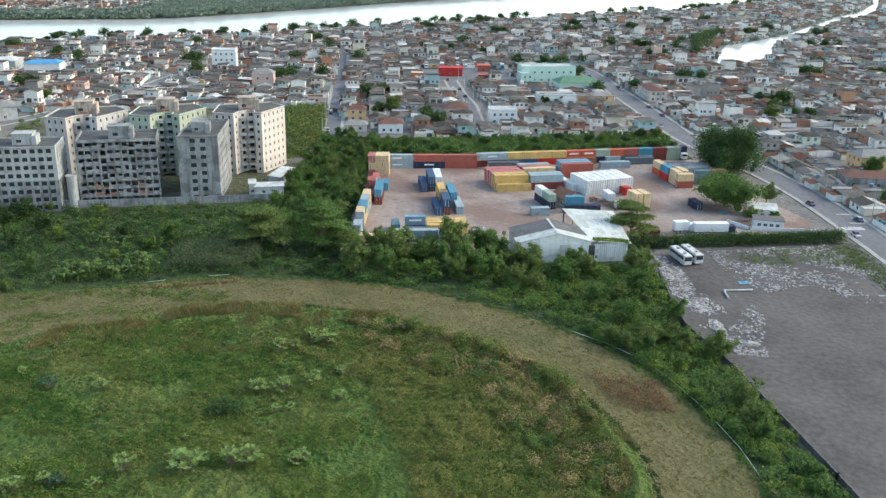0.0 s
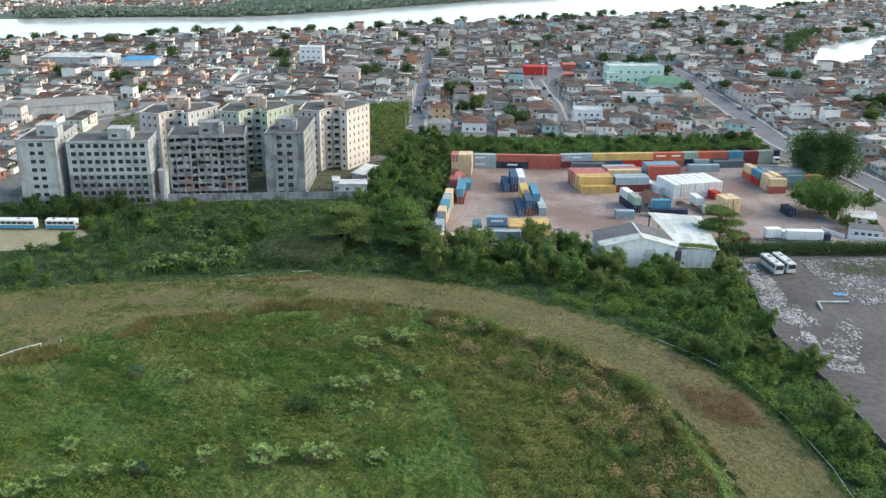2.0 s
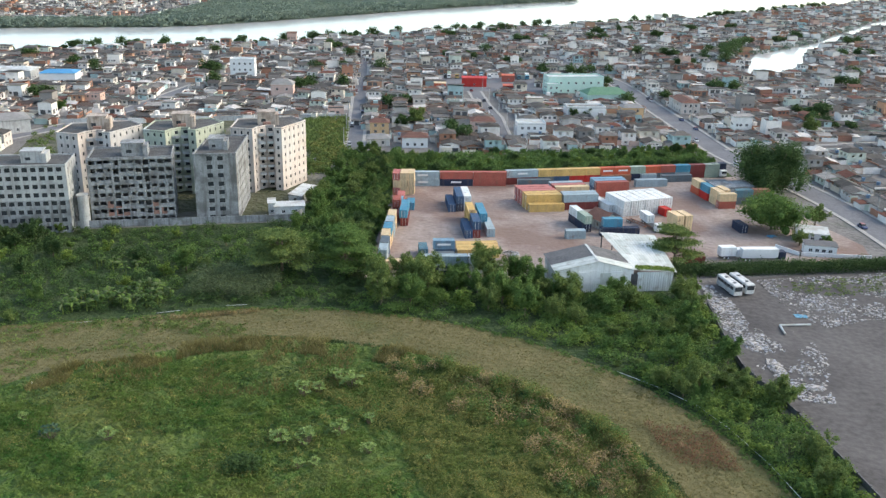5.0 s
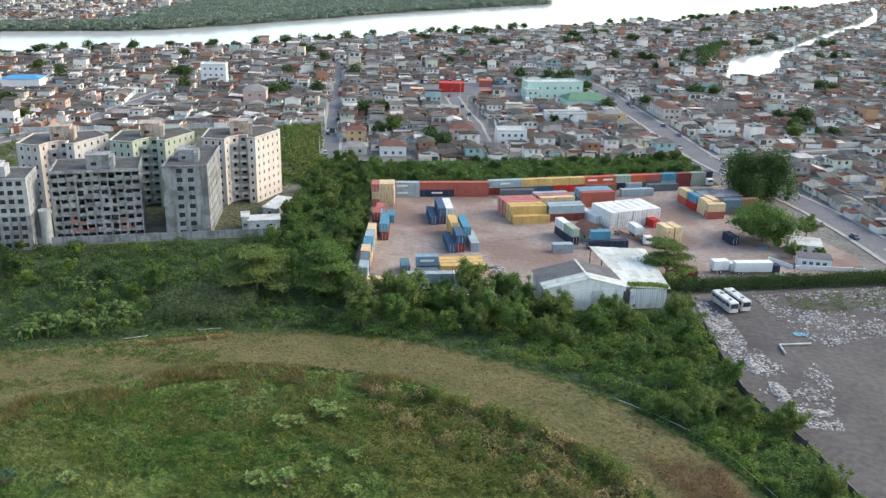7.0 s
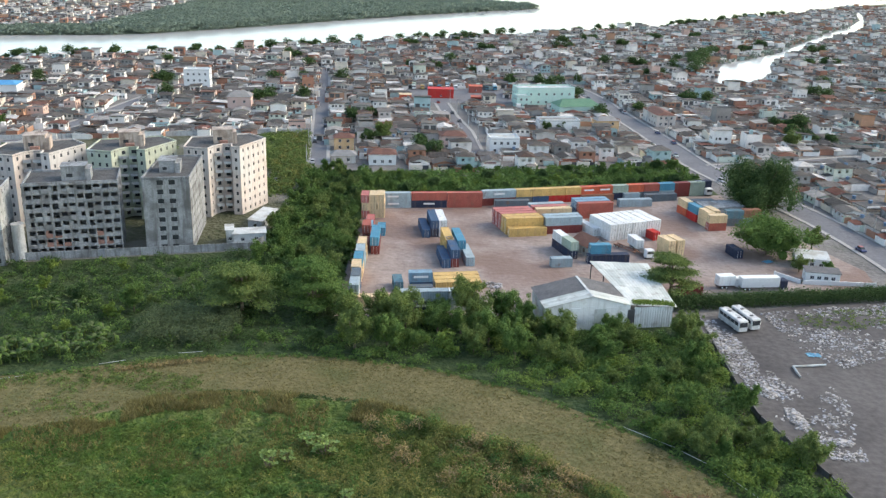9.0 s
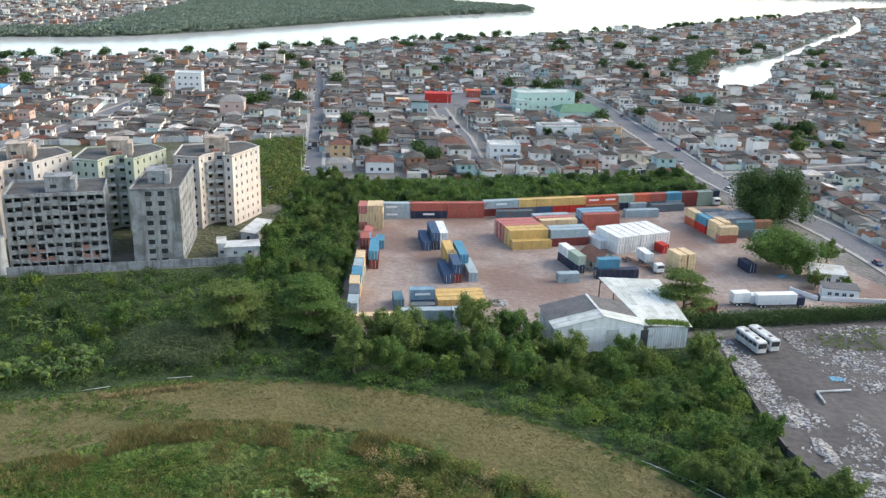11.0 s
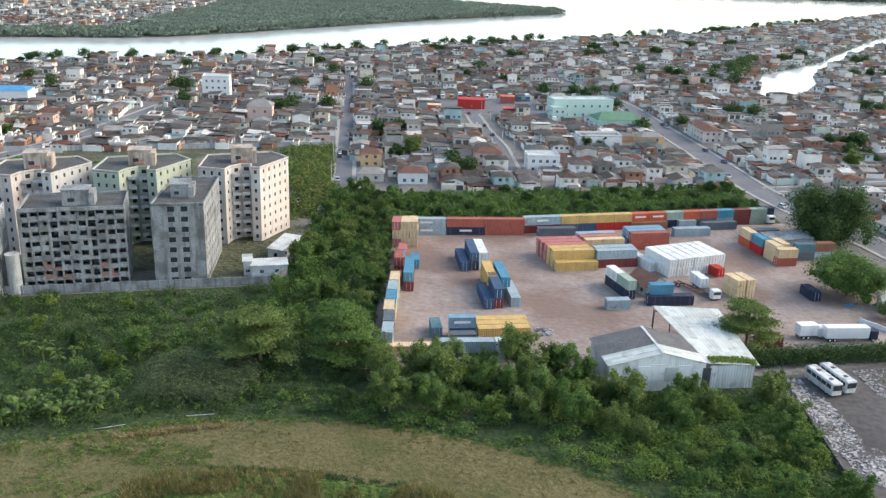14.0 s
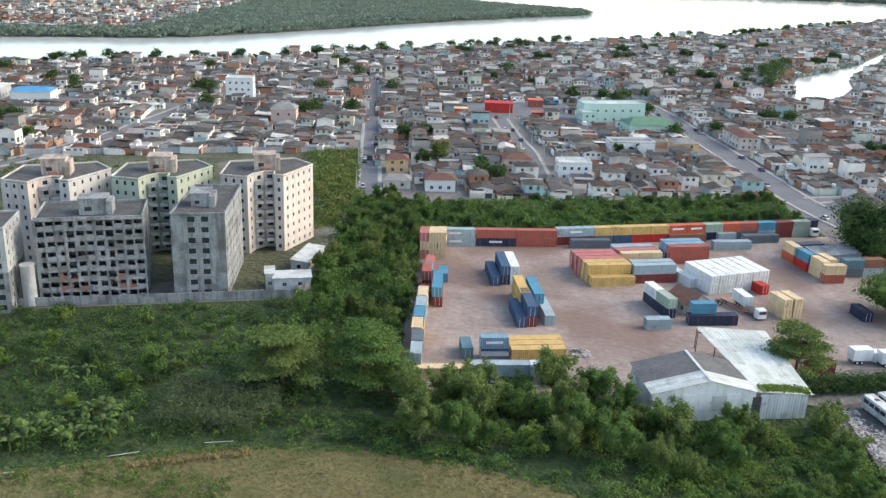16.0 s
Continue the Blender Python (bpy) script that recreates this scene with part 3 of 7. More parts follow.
raw_skeleton((-112.3, 160.0), (-88.8, 166.4), 14.5, 20.6, "unfinished grey concrete apartment block with open bays and brick infill")
plain_block(block_outline((-140.2, 147.0), (-115.6, 152.6), 14.0), 20.6, M["concrete_pale"], [(10, 1.55, 1.35), (4, 0.9, 1.2), (7, 1.2, 1.2), (4, 0.9, 1.2)],
            "unfinished pale grey apartment block with rows of square windows", ((-127, 157), radians(13), 6, 5), raw=4)
plain_block([(-154.3, 142.6), (-142.6, 145.2), (-147.4, 168), (-158.8, 165.5)], 21.6, M["concrete_pale"], [(2, 1.7, 1.25), (6, 0.9, 1.1), (2, 1.2, 1.2), (5, 0.9, 1.1)],
            "pale grey apartment tower with a white roof terrace", ((-149, 153), radians(12), 5.5, 5), edge=3.4)
plain_block([(-82.0, 166.4), (-69.4, 168.9), (-72.4, 195.5), (-84.4, 193.2)], 21.6, M["concrete"], [(2, 1.7, 1.4), (9, 0.8, 1.1), (2, 1.2, 1.2), (8, 0.8, 1.1)],
            "unfinished grey concrete apartment tower with blotched bare walls", ((-77.4, 177), radians(11), 4.6, 6), edge=3.2)


def butterfly_tower(ox, oy, m, label):
    """A finished eight-storey tower: two wings on a recessed middle with balconies."""
    pts = [(-78.2, 196.2), (-70.4, 194.6), (-69.6, 198.6), (-67.4, 201.6), (-64.6, 201.9), (-64.0, 198.4), (-61.4, 198.2), (-55.9, 212.2), (-62.6, 218.8), (-72, 214.5), (-79.6, 211.2)]
    pts = [(-9.9 + 1.03 * (x + ox + 9.9), -33.5 + 1.03 * (y + oy + 33.5)) for x, y in pts]
    ox, oy = ox + 0.03 * (ox - 58), oy + 0.03 * (oy + 238)
    h = 22.4
    b = thing("apartment_building", Matrix(), label, "apartment building", "apartment blocks")
    wall = Geo()
    cols = [(3, 0.8), (1, 0.8), (1, 1.4), (1, 1.5), (1, 0.8), (1, 0.8), (5, 0.75), (2, 0.8), (3, 0.9), (2, 0.9), (5, 0.75)]
    for i, (c, w) in enumerate(cols):
        for k in facade(wall, pts[i], pts[(i + 1) % len(pts)], 0, h, c, 8, 0.2, w, 0.95, 1.15, edge=0.5):
            put_window(k, b, False)
    part("wall", wall, m, b)
    polygon_roof(pts, h, 0.4, m, b)
    roof_core(b, (-68.2 + ox, 206 + oy), radians(14), 6.2, 5.5, h, 4.4, M["stained"])
    hut = part("red_box", Geo().box(-1.3, -0.6, 0, 1.3, 0.6, 1.3, 0.08), M["brickfill"], b, "small rust-red roof box")
    hut.matrix_basis = pose(-67.2 + ox, 202.4 + oy, h - 0.02, 0, 0, 14)
    for r in range(1, 8):
        for s in (0.2, 0.8):
            x, y = between((-69.2 + ox, 198.4 + oy), (-64.6 + ox, 199.6 + oy), s)
            g = Geo().box(-1.1, -0.75, 0, 1.1, 0.75, 0.12)
            g.box(-1.1, -0.75, 0.12, 1.1, -0.67, 0.95).box(-1.1, -0.67, 0.12, -1.02, 0.75, 0.95).box(1.02, -0.67, 0.12, 1.1, 0.75, 0.95)
            part("balcony", g, M["concrete_pale"], b).matrix_basis = pose(x, y, r * h / 8 - 0.1, 0, 0, 14)
    return b


butterfly_tower(0, 0, M["cream"], "cream eight-storey apartment tower with balconies in a recess")
butterfly_tower(-26.9, -7.4, M["palegreen"], "pale green eight-storey apartment tower with balconies in a recess")
butterfly_tower(-52.4, -15.4, M["cream"], "cream eight-storey apartment tower with a stained stair head")

silo = thing("water_tower", pose(-113.9, 157.8, 0), "stained pale concrete water cylinder beside the blocks", "water tower")
part("shaft", Geo().tube((0, 0, 0), (0, 0, 10.2), 1.65, 1.6, 20), M["concrete_pale"], silo, smooth=False)
part("rim", Geo().tube((0, 0, 10.2), (0, 0, 10.5), 1.75, 1.75, 20), M["concrete_pale"], silo)
silo2 = thing("water_tower", pose(-163, 160, 0), "tall white concrete water cylinder behind the tower", "water tower")
part("shaft", Geo().tube((0, 0, 0), (0, 0, 19), 1.5, 1.5, 20), M["concrete_pale"], silo2)
part("rim", Geo().tube((0, 0, 19), (0, 0, 19.3), 1.6, 1.6, 20), M["concrete_pale"], silo2)


def long_wall(name, pts, h, t, m, label):
    g = Geo()
    for (x0, y0), (x1, y1) in zip(pts, pts[1:]):
        L = math.hypot(x1 - x0, y1 - y0)
        nx, ny = (y1 - y0) / L * t / 2, -(x1 - x0) / L * t / 2
        g.prism([(x0 - nx, y0 - ny), (x0 + nx, y0 + ny), (x1 + nx, y1 + ny), (x1 - nx, y1 - ny)], 0, h)
        k = int(L / 4)
        for i in range(k + 1):
            x, y = x0 + (x1 - x0) * i / max(1, k), y0 + (y1 - y0) * i / max(1, k)
            g.prism([(x - 0.2, y - 0.2), (x + 0.2, y - 0.2), (x + 0.2, y + 0.2), (x - 0.2, y + 0.2)], 0, h + 0.12)
    return setting(name, g, m, label, "wall")


long_wall("wall_compound", [(-166, 145), (-120, 155.4), (-53, 170.8), (-50.5, 178)], 2.3, 0.25, M["concrete"], "stained grey block wall along the apartments")
long_wall("wall_compound_back", [(-196, 304.5), (-60, 339)], 2.2, 0.25, M["concrete_pale"], "pale wall behind the apartments")
long_wall("wall_dump", [(64.2, 112), (63.2, 90), (63.4, 78), (68.6, 58), (75, 18), (79, -10)], 1.3, 0.25, M["shedroof"], "low crumbling dark wall beside the dump")


def hut(name, m, w, d, h, wallm, roofm, label, cat, slope=0.35, wins=2):
    b = thing(name, m, label, cat)
    g = Geo()
    holes = facade(g, (-w / 2, -d / 2), (w / 2, -d / 2), 0, h, max(1, wins), 1, 0.15, 1.1, 1.0, 1.0)
    facade(g, (w / 2, -d / 2), (w / 2, d / 2), 0, h, 1, 1, 0.15, 0.9, 0.05, 2.0)
    facade(g, (w / 2, d / 2), (-w / 2, d / 2), 0, h, 1, 1, 0.15)
    facade(g, (-w / 2, d / 2), (-w / 2, -d / 2), 0, h, 1, 1, 0.15)
    part("wall", g, wallm, b)
    part("roof", Geo().add([(-w / 2 - .3, -d / 2 - .3, h), (w / 2 + .3, -d / 2 - .3, h), (w / 2 + .3, d / 2 + .3, h + slope), (-w / 2 - .3, d / 2 + .3, h + slope),
                            (-w / 2 - .3, -d / 2 - .3, h + .12), (w / 2 + .3, -d / 2 - .3, h + .12), (w / 2 + .3, d / 2 + .3, h + slope + .12), (-w / 2 - .3, d / 2 + .3, h + slope + .12)],
                           [(3, 2, 1, 0), (4, 5, 6, 7), (0, 1, 5, 4), (1, 2, 6, 5), (2, 3, 7, 6), (3, 0, 4, 7)]), roofm, b)
    for k in holes:
        put_window(k, b)
    return b


hut("hut", pose(-55.3, 178.3, 0, 0, 0, 14), 9.5, 4.5, 3.2, M["oldsheet"], M["oldsheet"], "grey sheet-metal hut beside the compound wall", "hut")
hut("hut", pose(-61, 178, 0, 0, 0, 14), 2.2, 4.5, 4.2, M["oldsheet"], M["oldsheet"], "narrow grey sheet-metal hut", "hut", wins=1)
hut("hut", pose(-54.5, 196, 0, 0, 0, 80), 14, 4.5, 3.0, M["concrete_pale"], M["oldsheet"], "long low guard house with a grey roof", "hut", wins=4)


# ---- shipping containers ----
CC = {"blue": (0.045, 0.095, 0.175), "navy": (0.024, 0.036, 0.07), "sky": (0.075, 0.26, 0.37), "grey": (0.34, 0.42, 0.45), "dgrey": (0.12, 0.15, 0.17), "red": (0.5, 0.03, 0.025), "brick": (0.4, 0.11, 0.08),
      "maroon": (0.2, 0.045, 0.04), "pink": (0.5, 0.17, 0.15), "yellow": (0.62, 0.41, 0.15), "cream": (0.7, 0.53, 0.32), "white": (0.72, 0.73, 0.72), "orange": (0.56, 0.12, 0.06), "palegreen": (0.33, 0.4, 0.33),
      "teal": (0.1, 0.2, 0.24), "rust": (0.28, 0.13, 0.08), "ltblue": (0.2, 0.33, 0.42)}
CWORD = {"sky": "light blue", "dgrey": "dark grey", "brick": "brick red", "pink": "faded red", "palegreen": "pale green", "rust": "rusty brown", "ltblue": "faded blue", "white": "white refrigerated"}
CM = {k: mat("container_paint_" + k, tuple(x * 0.82 for x in c), tuple(min(1, x * 1.15) for x in c), 0.35, 0.6, 0.05, dirt=((0.2, 0.12, 0.08), 0.5, 0.62, 0.6), streak=((0.22, 0.15, 0.11), 0.22)) for k, c in CC.items()}
PROTO = {}


def corrugated(g, p, q, z0, z1, pitch=0.42, dep=0.06):
    """A folded sheet from p to q."""
    dx, dy = q[0] - p[0], q[1] - p[1]
    L = math.hypot(dx, dy)
    ux, uy, n = dx / L, dy / L, max(2, int(L / pitch))
    cut = []
    for i in range(n):
        for s, d in ((0, 0), (0.35, 0), (0.5, dep), (0.85, dep)):
            cut.append(((i + s) * L / n, d))
    cut.append((L, 0))
    v = [(p[0] + ux * u - uy * d, p[1] + uy * u + ux * d, z) for z in (z0, z1) for u, d in cut]
    k = len(cut)
    g.add(v, [(i, i + 1, k + i + 1, k + i) for i in range(k - 1)])


def container_at(m, length, colour, mark=False):
    """A container on its base centre, doors at the -x end."""
    key = (length, colour, mark)
    L, W, H = (12.19 if length == 40 else 6.06), 2.44, 2.6
    if key in PROTO:
        return copy_thing(PROTO[key], m)
    c = thing("shipping_container", m, f"{CWORD.get(colour, colour)} {'long' if length == 40 else 'short'} corrugated steel shipping container in the yard", "shipping container", "containers in the yard")
    pm = CM[colour]
    x0, x1, y0, y1 = -L / 2, L / 2, -W / 2, W / 2
    f = Geo()
    for x in (x0, x1 - 0.16):
        for y in (y0, y1 - 0.16):
            f.box(x, y, 0, x + 0.16, y + 0.16, H)
    for z in (0, H - 0.14):
        for y in (y0, y1 - 0.14):
            f.box(x0 + 0.16, y, z, x1 - 0.16, y + 0.14, z + 0.14)
        for x in (x0, x1 - 0.14):
            f.box(x, y0 + 0.16, z, x + 0.14, y1 - 0.16, z + 0.14)
    part("frame", f, pm, c)
    for p, q in (((x0 + .16, y0 + .03), (x1 - .16, y0 + .03)), ((x1 - .16, y1 - .03), (x0 + .16, y1 - .03))):
        g = Geo()
        corrugated(g, p, q, 0.14, H - 0.14)
        part("side_panel", g, pm, c)
    g = Geo()
    corrugated(g, (x1 - .03, y0 + .16), (x1 - .03, y1 - .16), 0.14, H - 0.14)
    part("end_panel", g, pm, c)
    g, n, cut = Geo(), int(L / 0.5), []
    for i in range(n):
        for k, z in ((0, 0), (.25, 0), (.32, .03), (.68, .03), (.75, 0)):
            cut.append((x0 + .14 + (L - .28) * (i + k) / n, H - .05 + z))
    cut.append((x1 - .14, H - .05))
    g.v = [(x, y, z) for y in (y0 + .14, y1 - .14) for x, z in cut]
    n = len(cut)
    g.f = [(i, i + 1, n + i + 1, n + i) for i in range(n - 1)]
    part("roof_panel", g, pm, c)
    for s in (-1, 1):
        d = part("door", Geo().box(x0 + .02, min(s * .02, s * 1.06), .14, x0 + .07, max(s * .02, s * 1.06), H - .14), pm, c)
        for y in (0.5,):
            part("locking_bar", Geo().tube((x0 - .02, s * y, .2), (x0 - .02, s * y, H - .2), .035, .035, 6), M["steel"] if colour in ("white", "cream", "grey") else M["whitemetal"], d)
    if mark:
        part("marking", Geo().box(-1.9, y0 - .045, 1.15, 1.9, y0 - .035, 1.75), M["white"], c, "plain white lettering bar")
    PROTO[key] = c
    return c


def stack(x, y, turn, length, colours, marks=()):
    for i, k in enumerate(colours):
        if k:
            container_at(pose(x + 0.08 * ((i * 37 + int(x * 3)) % 3 - 1), y, 0.06 + i * 2.6, 0, 0, turn + 0.5 * ((int(x + y) + i) % 3 - 1)), length, k, i in marks)


# the row along the back of the yard
BACK = [((-20.5, 216.6), (16.5, 220.6)), ((16.5, 222.5), (51, 231.2)), ((51, 231.2), (97, 243.2))]


def along(seg, start, items):
    (x0, y0), (x1, y1) = seg
    L = math.hypot(x1 - x0, y1 - y0)
    ux, uy = (x1 - x0) / L, (y1 - y0) / L
    s = start
    for length, cols, marks in items:
        half = (6.1 if length == 40 else 3.03)
        stack(x0 + ux * (s + half) - uy * 1.3, y0 + uy * (s + half) + ux * 1.3, math.degrees(math.atan2(uy, ux)), length, cols, marks)
        s += 2 * half + 0.15


along(BACK[0], 0.2, [(40, ("grey", "grey"), (0, 1)), (40, ("navy", "brick"), (0,)), (40, ("brick", "brick"), ())])
along(BACK[1], 0.0, [(40, ("maroon", "grey"), (1,)), (20, ("dgrey", "yellow"), ()), (20, ("blue", "yellow"), ())])
along(BACK[1], 24.6, [(20, ("red", "yellow"), ()), (20, ("red", "yellow"), ())])
along(BACK[2], 1.0, [(20, ("rust", "orange"), (1,)), (20, ("rust", "orange"), (1,)), (20, ("navy", "palegreen"), ()), (20, ("dgrey", "orange"), ()), (20, ("dgrey", "brick"), ()), (20, ("grey", "sky"), ()), (20, ("maroon", "maroon"), ()), (20, ("palegreen", "palegreen"), ())])
stack(99.5, 246, 14, 20, ("navy", "navy"))
stack(26.6, 222.2, 8.3, 40, ("dgrey",))
stack(70.5, 227.6, 11, 40, ("grey",))
stack(71, 236.0, 14, 20, ("grey",))
stack(81.5, 235.6, 14, 40, ("dgrey",))
stack(58, 232.6, 13, 40, ("rust",))
# the left edge
for i in range(3):
    stack(-22.9 + i * 2.55, 207.6 + 0.5 * i, 91, 20, ("pink" if i == 0 else "cream", "cream", "pink" if i == 0 else "cream"))
stack(-22.2, 213.8, 91, 20, ("cream", "pink"))
for y, k in ((198, ("pink",)), (191.5, ("ltblue",)), (183.6, ("maroon", "brick")), (175.3, ("brick",)), (167, ("cream", "cream")), (160.5, ("grey", "grey")), (154, ("cream", "sky")), (147.6, ("cream", "cream"))):
    stack(-20.6, y, 91, 20, k)
stack(-17.4, 175.4, 91, 40, ("maroon", "sky"))
stack(-16.6, 189.5, 91, 20, ("sky",))
stack(-20.2, 141.0, 91, 20, ("blue", "dgrey"))
stack(-20.0, 134.6, 91, 20, ("white", "grey"))
# the blue groups
for x, y, k, ln in ((-3.2, 192.0, ("blue",), 40), (-0.7, 193.0, ("navy", "blue"), 40), (1.9, 193.4, ("white", "white"), 40)):
    stack(x, y, 97, ln, k)
for x, y, k in ((2.6, 165.2, ("blue",)), (5.1, 166.0, ("maroon", "blue")), (9.4, 167.3, ("grey",)), (3.6, 174.8, ("yellow", "yellow")), (7.0, 174.4, ("grey", "sky"))):
    stack(x, y, 97, 40, k)
# the front row
stack(6.3, 143.2, 9, 40, ("yellow",))
stack(6.0, 145.9, 9, 40, ("yellow",))
stack(5.7, 148.5, 9, 40, ("yellow",))
stack(-3.5, 142.4, 8, 20, ("blue", "ltblue"), (1,))
stack(-3.3, 138.8, 8, 20, ("dgrey",))
stack(-9.6, 143.8, 97, 20, ("teal",))
stack(-2.6, 129.4, 6, 40, ("navy", "grey"), (0,))
stack(6.7, 130.4, 6, 20, ("white", "white"))
stack(-14.8, 131.6, 6, 40, ("cream",))
# the stacks in the middle
for i, k in enumerate((("yellow",), ("yellow", "yellow"), ("yellow", "yellow"), ("pink", "pink"), ("pink", "pink"), ("pink", "pink"))):
    stack(28.9 - 0.8 * i, 190.9 + 2.55 * i, 12, 40, k)
for x, y, k in ((40.7, 195.0, ("maroon", "grey")), (40.3, 197.7, ("maroon", "grey")), (38.6, 204.8, ("cream", "cream")), (37.6, 207.6, ("maroon", "pink")), (37.0, 210.4, ("grey", "grey")),
                (53.8, 212.6, ("brick", "brick")), (53.2, 215.3, ("blue", "ltblue")), (52.6, 218.0, ("blue", "ltblue"))):
    stack(x, y, 13, 40, k)
for i in range(7):
    stack(53.1 + 2.5 * i, 193.0 + 1.06 * i, 113, 40, ("white", "white"))
stack(48.6, 197.4, 113, 40, ("white",))
stack(68.2, 191.8, 113, 20, ("red",))
stack(68.9, 175.6, 110, 20, ("cream", "cream"))
stack(71.6, 176.4, 110, 20, ("cream", "cream"))
# the right edge
stack(91.6, 201.6, 10, 20, ("brick", "cream"))
stack(89.6, 206.2, 104, 20, ("cream", "cream"))
stack(87.6, 212.6, 104, 20, ("red", "sky"))
stack(86.0, 219.0, 104, 20, ("orange", "cream"))
stack(92.2, 208.8, 104, 20, ("dgrey", "cream"))
stack(99, 207.4, 10, 20, ("dgrey", "teal"))
stack(105.3, 209, 10, 20, ("grey", "rust"))
stack(93, 228.5, 14, 40, ("dgrey",))
stack(35.9, 163.3, 9, 20, ("grey",))
stack(50.1, 167.4, 8, 40, ("navy",))
stack(47.8, 168.4, 8, 20, (None, "sky"))
stack(38.6, 175.2, 108.6, 40, ("navy",))
stack(37.6, 178.2, 108.6, 20, (None, "white"))
stack(39.6, 172.3, 108.6, 20, (None, "palegreen"))
stack(89.6, 176.4, 100, 20, ("navy",))
stack(67.5, 143.5, 9, 20, ("maroon",))


# ---- the sheds ----
shed = thing("warehouse", pose(26.2, 117.6, 0, 0, 0, 8.5), "old warehouse with a dark gable roof and patched white sheet front", "warehouse")
SX0, SX1, SY0, SY1, EAVE, RIDGE = 0.0, 20.6, 0.0, 12.8, 6.3, 8.7
SXM = 11.0
g = Geo()
corrugated(g, (SX0, SY0), (SX1, SY0), 0, EAVE, 0.5, 0.07)
part("front_wall", g, M["whitemetal"], shed, "weathered white sheet wall")
part("gable", Geo().add([(SX0, SY0 - .03, EAVE), (SX1, SY0 - .03, EAVE), (SXM, SY0 - .03, RIDGE)], [(0, 1, 2)]), M["whitemetal"], shed)
for i in range(7):
    w = SX1 / 7
    part("cladding_sheet", Geo().box(i * w + .05, -.1 - .04 * (i % 3), 2.2 + .3 * (i % 2), (i + 1) * w - .05, -.03, EAVE - .2 - .35 * ((i * 5) % 3)), M["patchsheet"] if i % 3 == 1 else M["whitemetal"], shed)
g = Geo().box(SX0, SY0 + .1, 0, SX0 + .2, SY1, EAVE).box(SX1 - .2, SY0 + .1, 0, SX1, SY1, EAVE).box(SX0 + .2, SY1 - .2, 0, SX1 - .2, SY1, EAVE)
g.add([(SX0, SY1, EAVE), (SX1, SY1, EAVE), (SXM, SY1, RIDGE)], [(0, 2, 1)])
part("back_wall", g, M["oldsheet"], shed)


def sheet_roof(a, b, c, d, n, material, parent, label="", rnd=None, name="roof_sheet", rowsn=2):
    """Overlapping sheets over the quad a b c d (a-b along the eave), each slightly uneven."""
    a, b, c, d = map(Vector, (a, b, c, d))
    for j in range(rowsn):
        for i in range(n):
            q = []
            for s, t in ((i, j), (i + 1, j), (i + 1, j + 1), (i, j + 1)):
                s, t = s / n, t / rowsn
                q.append((a * (1 - s) + b * s) * (1 - t) + (d * (1 - s) + c * s) * t)
            lift = Vector((0, 0, 0.03 * ((i + j) % 2) + 0.05 * (rnd.random() if rnd else 0)))
            g = Geo()
            K = 4
            for k in range(K + 1):
                s = k / K
                z = Vector((0, 0, 0.05 if k % 2 else 0))
                g.v += [tuple(q[0].lerp(q[1], s) + lift + z), tuple(q[3].lerp(q[2], s) + lift + z)]
            g.f = [(2 * k, 2 * k + 2, 2 * k + 3, 2 * k + 1) for k in range(K)]
            k0 = len(g.v)
            g.v += [(x, y, z - 0.04) for x, y, z in g.v]
            g.f += [tuple(i + k0 for i in f[::-1]) for f in g.f[:K]]
            part(name, g, material, parent, label)


rs = random.Random(3)
for (x0, z0), (x1, z1) in (((SX0 - .5, EAVE - .1), (SXM, RIDGE + .05)), ((SX1 + .2, EAVE - .1), (SXM, RIDGE + .05))):
    ysplit = SY0 + 4.2
    sheet_roof((x0, SY0 - .4, z0), (x0, ysplit, z0), (x1, ysplit, z1), (x1, SY0 - .4, z1), 5, M["patchsheet"], shed, "", rs)
    sheet_roof((x0, ysplit, z0), (x0, SY1 + .3, z0), (x1, SY1 + .3, z1), (x1, ysplit, z1), 7, M["shedroof"], shed, "", rs)
part("ridge_cap", Geo().box(SXM - .3, SY0 - .4, RIDGE + .06, SXM + .3, SY1 + .3, RIDGE + .16), M["oldsheet"], shed)
part("doorway", Geo().box(SX1 - .6, SY0 - .15, 0, SX1 + 1.2, SY0 - .05, 5.0), M["steel"], shed, "dark open doorway with a rust patch")

lean = thing("open_shed", Matrix(), "open-sided shed with a long pale corrugated roof", "shed")
sheet_roof((47.0, 120.2, 6.2), (58.0, 121.8, 5.4), (57.6, 151.6, 5.6), (41.4, 149.8, 6.5), 8, M["patchsheet"], lean, "", rs, rowsn=5)
g = Geo()
corrugated(g, (47.6, 120.9), (57.2, 122.3), 0, 5.4, 0.6, 0.08)
part("front_wall", g, M["whitemetal"], lean, "stained pale corrugated front")
for x, y in ((46.8, 126), (46.2, 134), (44, 142), (42, 149.4), (57, 126), (57, 134), (57, 142), (57, 151)):
    part("post", Geo().tube((x, y, 0), (x, y, 5.5), .12, .12, 8), M["steel"], lean)
part("beam", Geo().box(42, 149.2, 5.3, 57, 149.4, 5.6), M["brickfill"], lean)
pole = thing("utility_pole", pose(42.6, 152.6, 0), "dark slim steel pole by the open shed", "pole")
part("shaft", Geo().tube((0, 0, 0), (0, 0, 7.5), .12, .08, 8), M["steel"], pole)

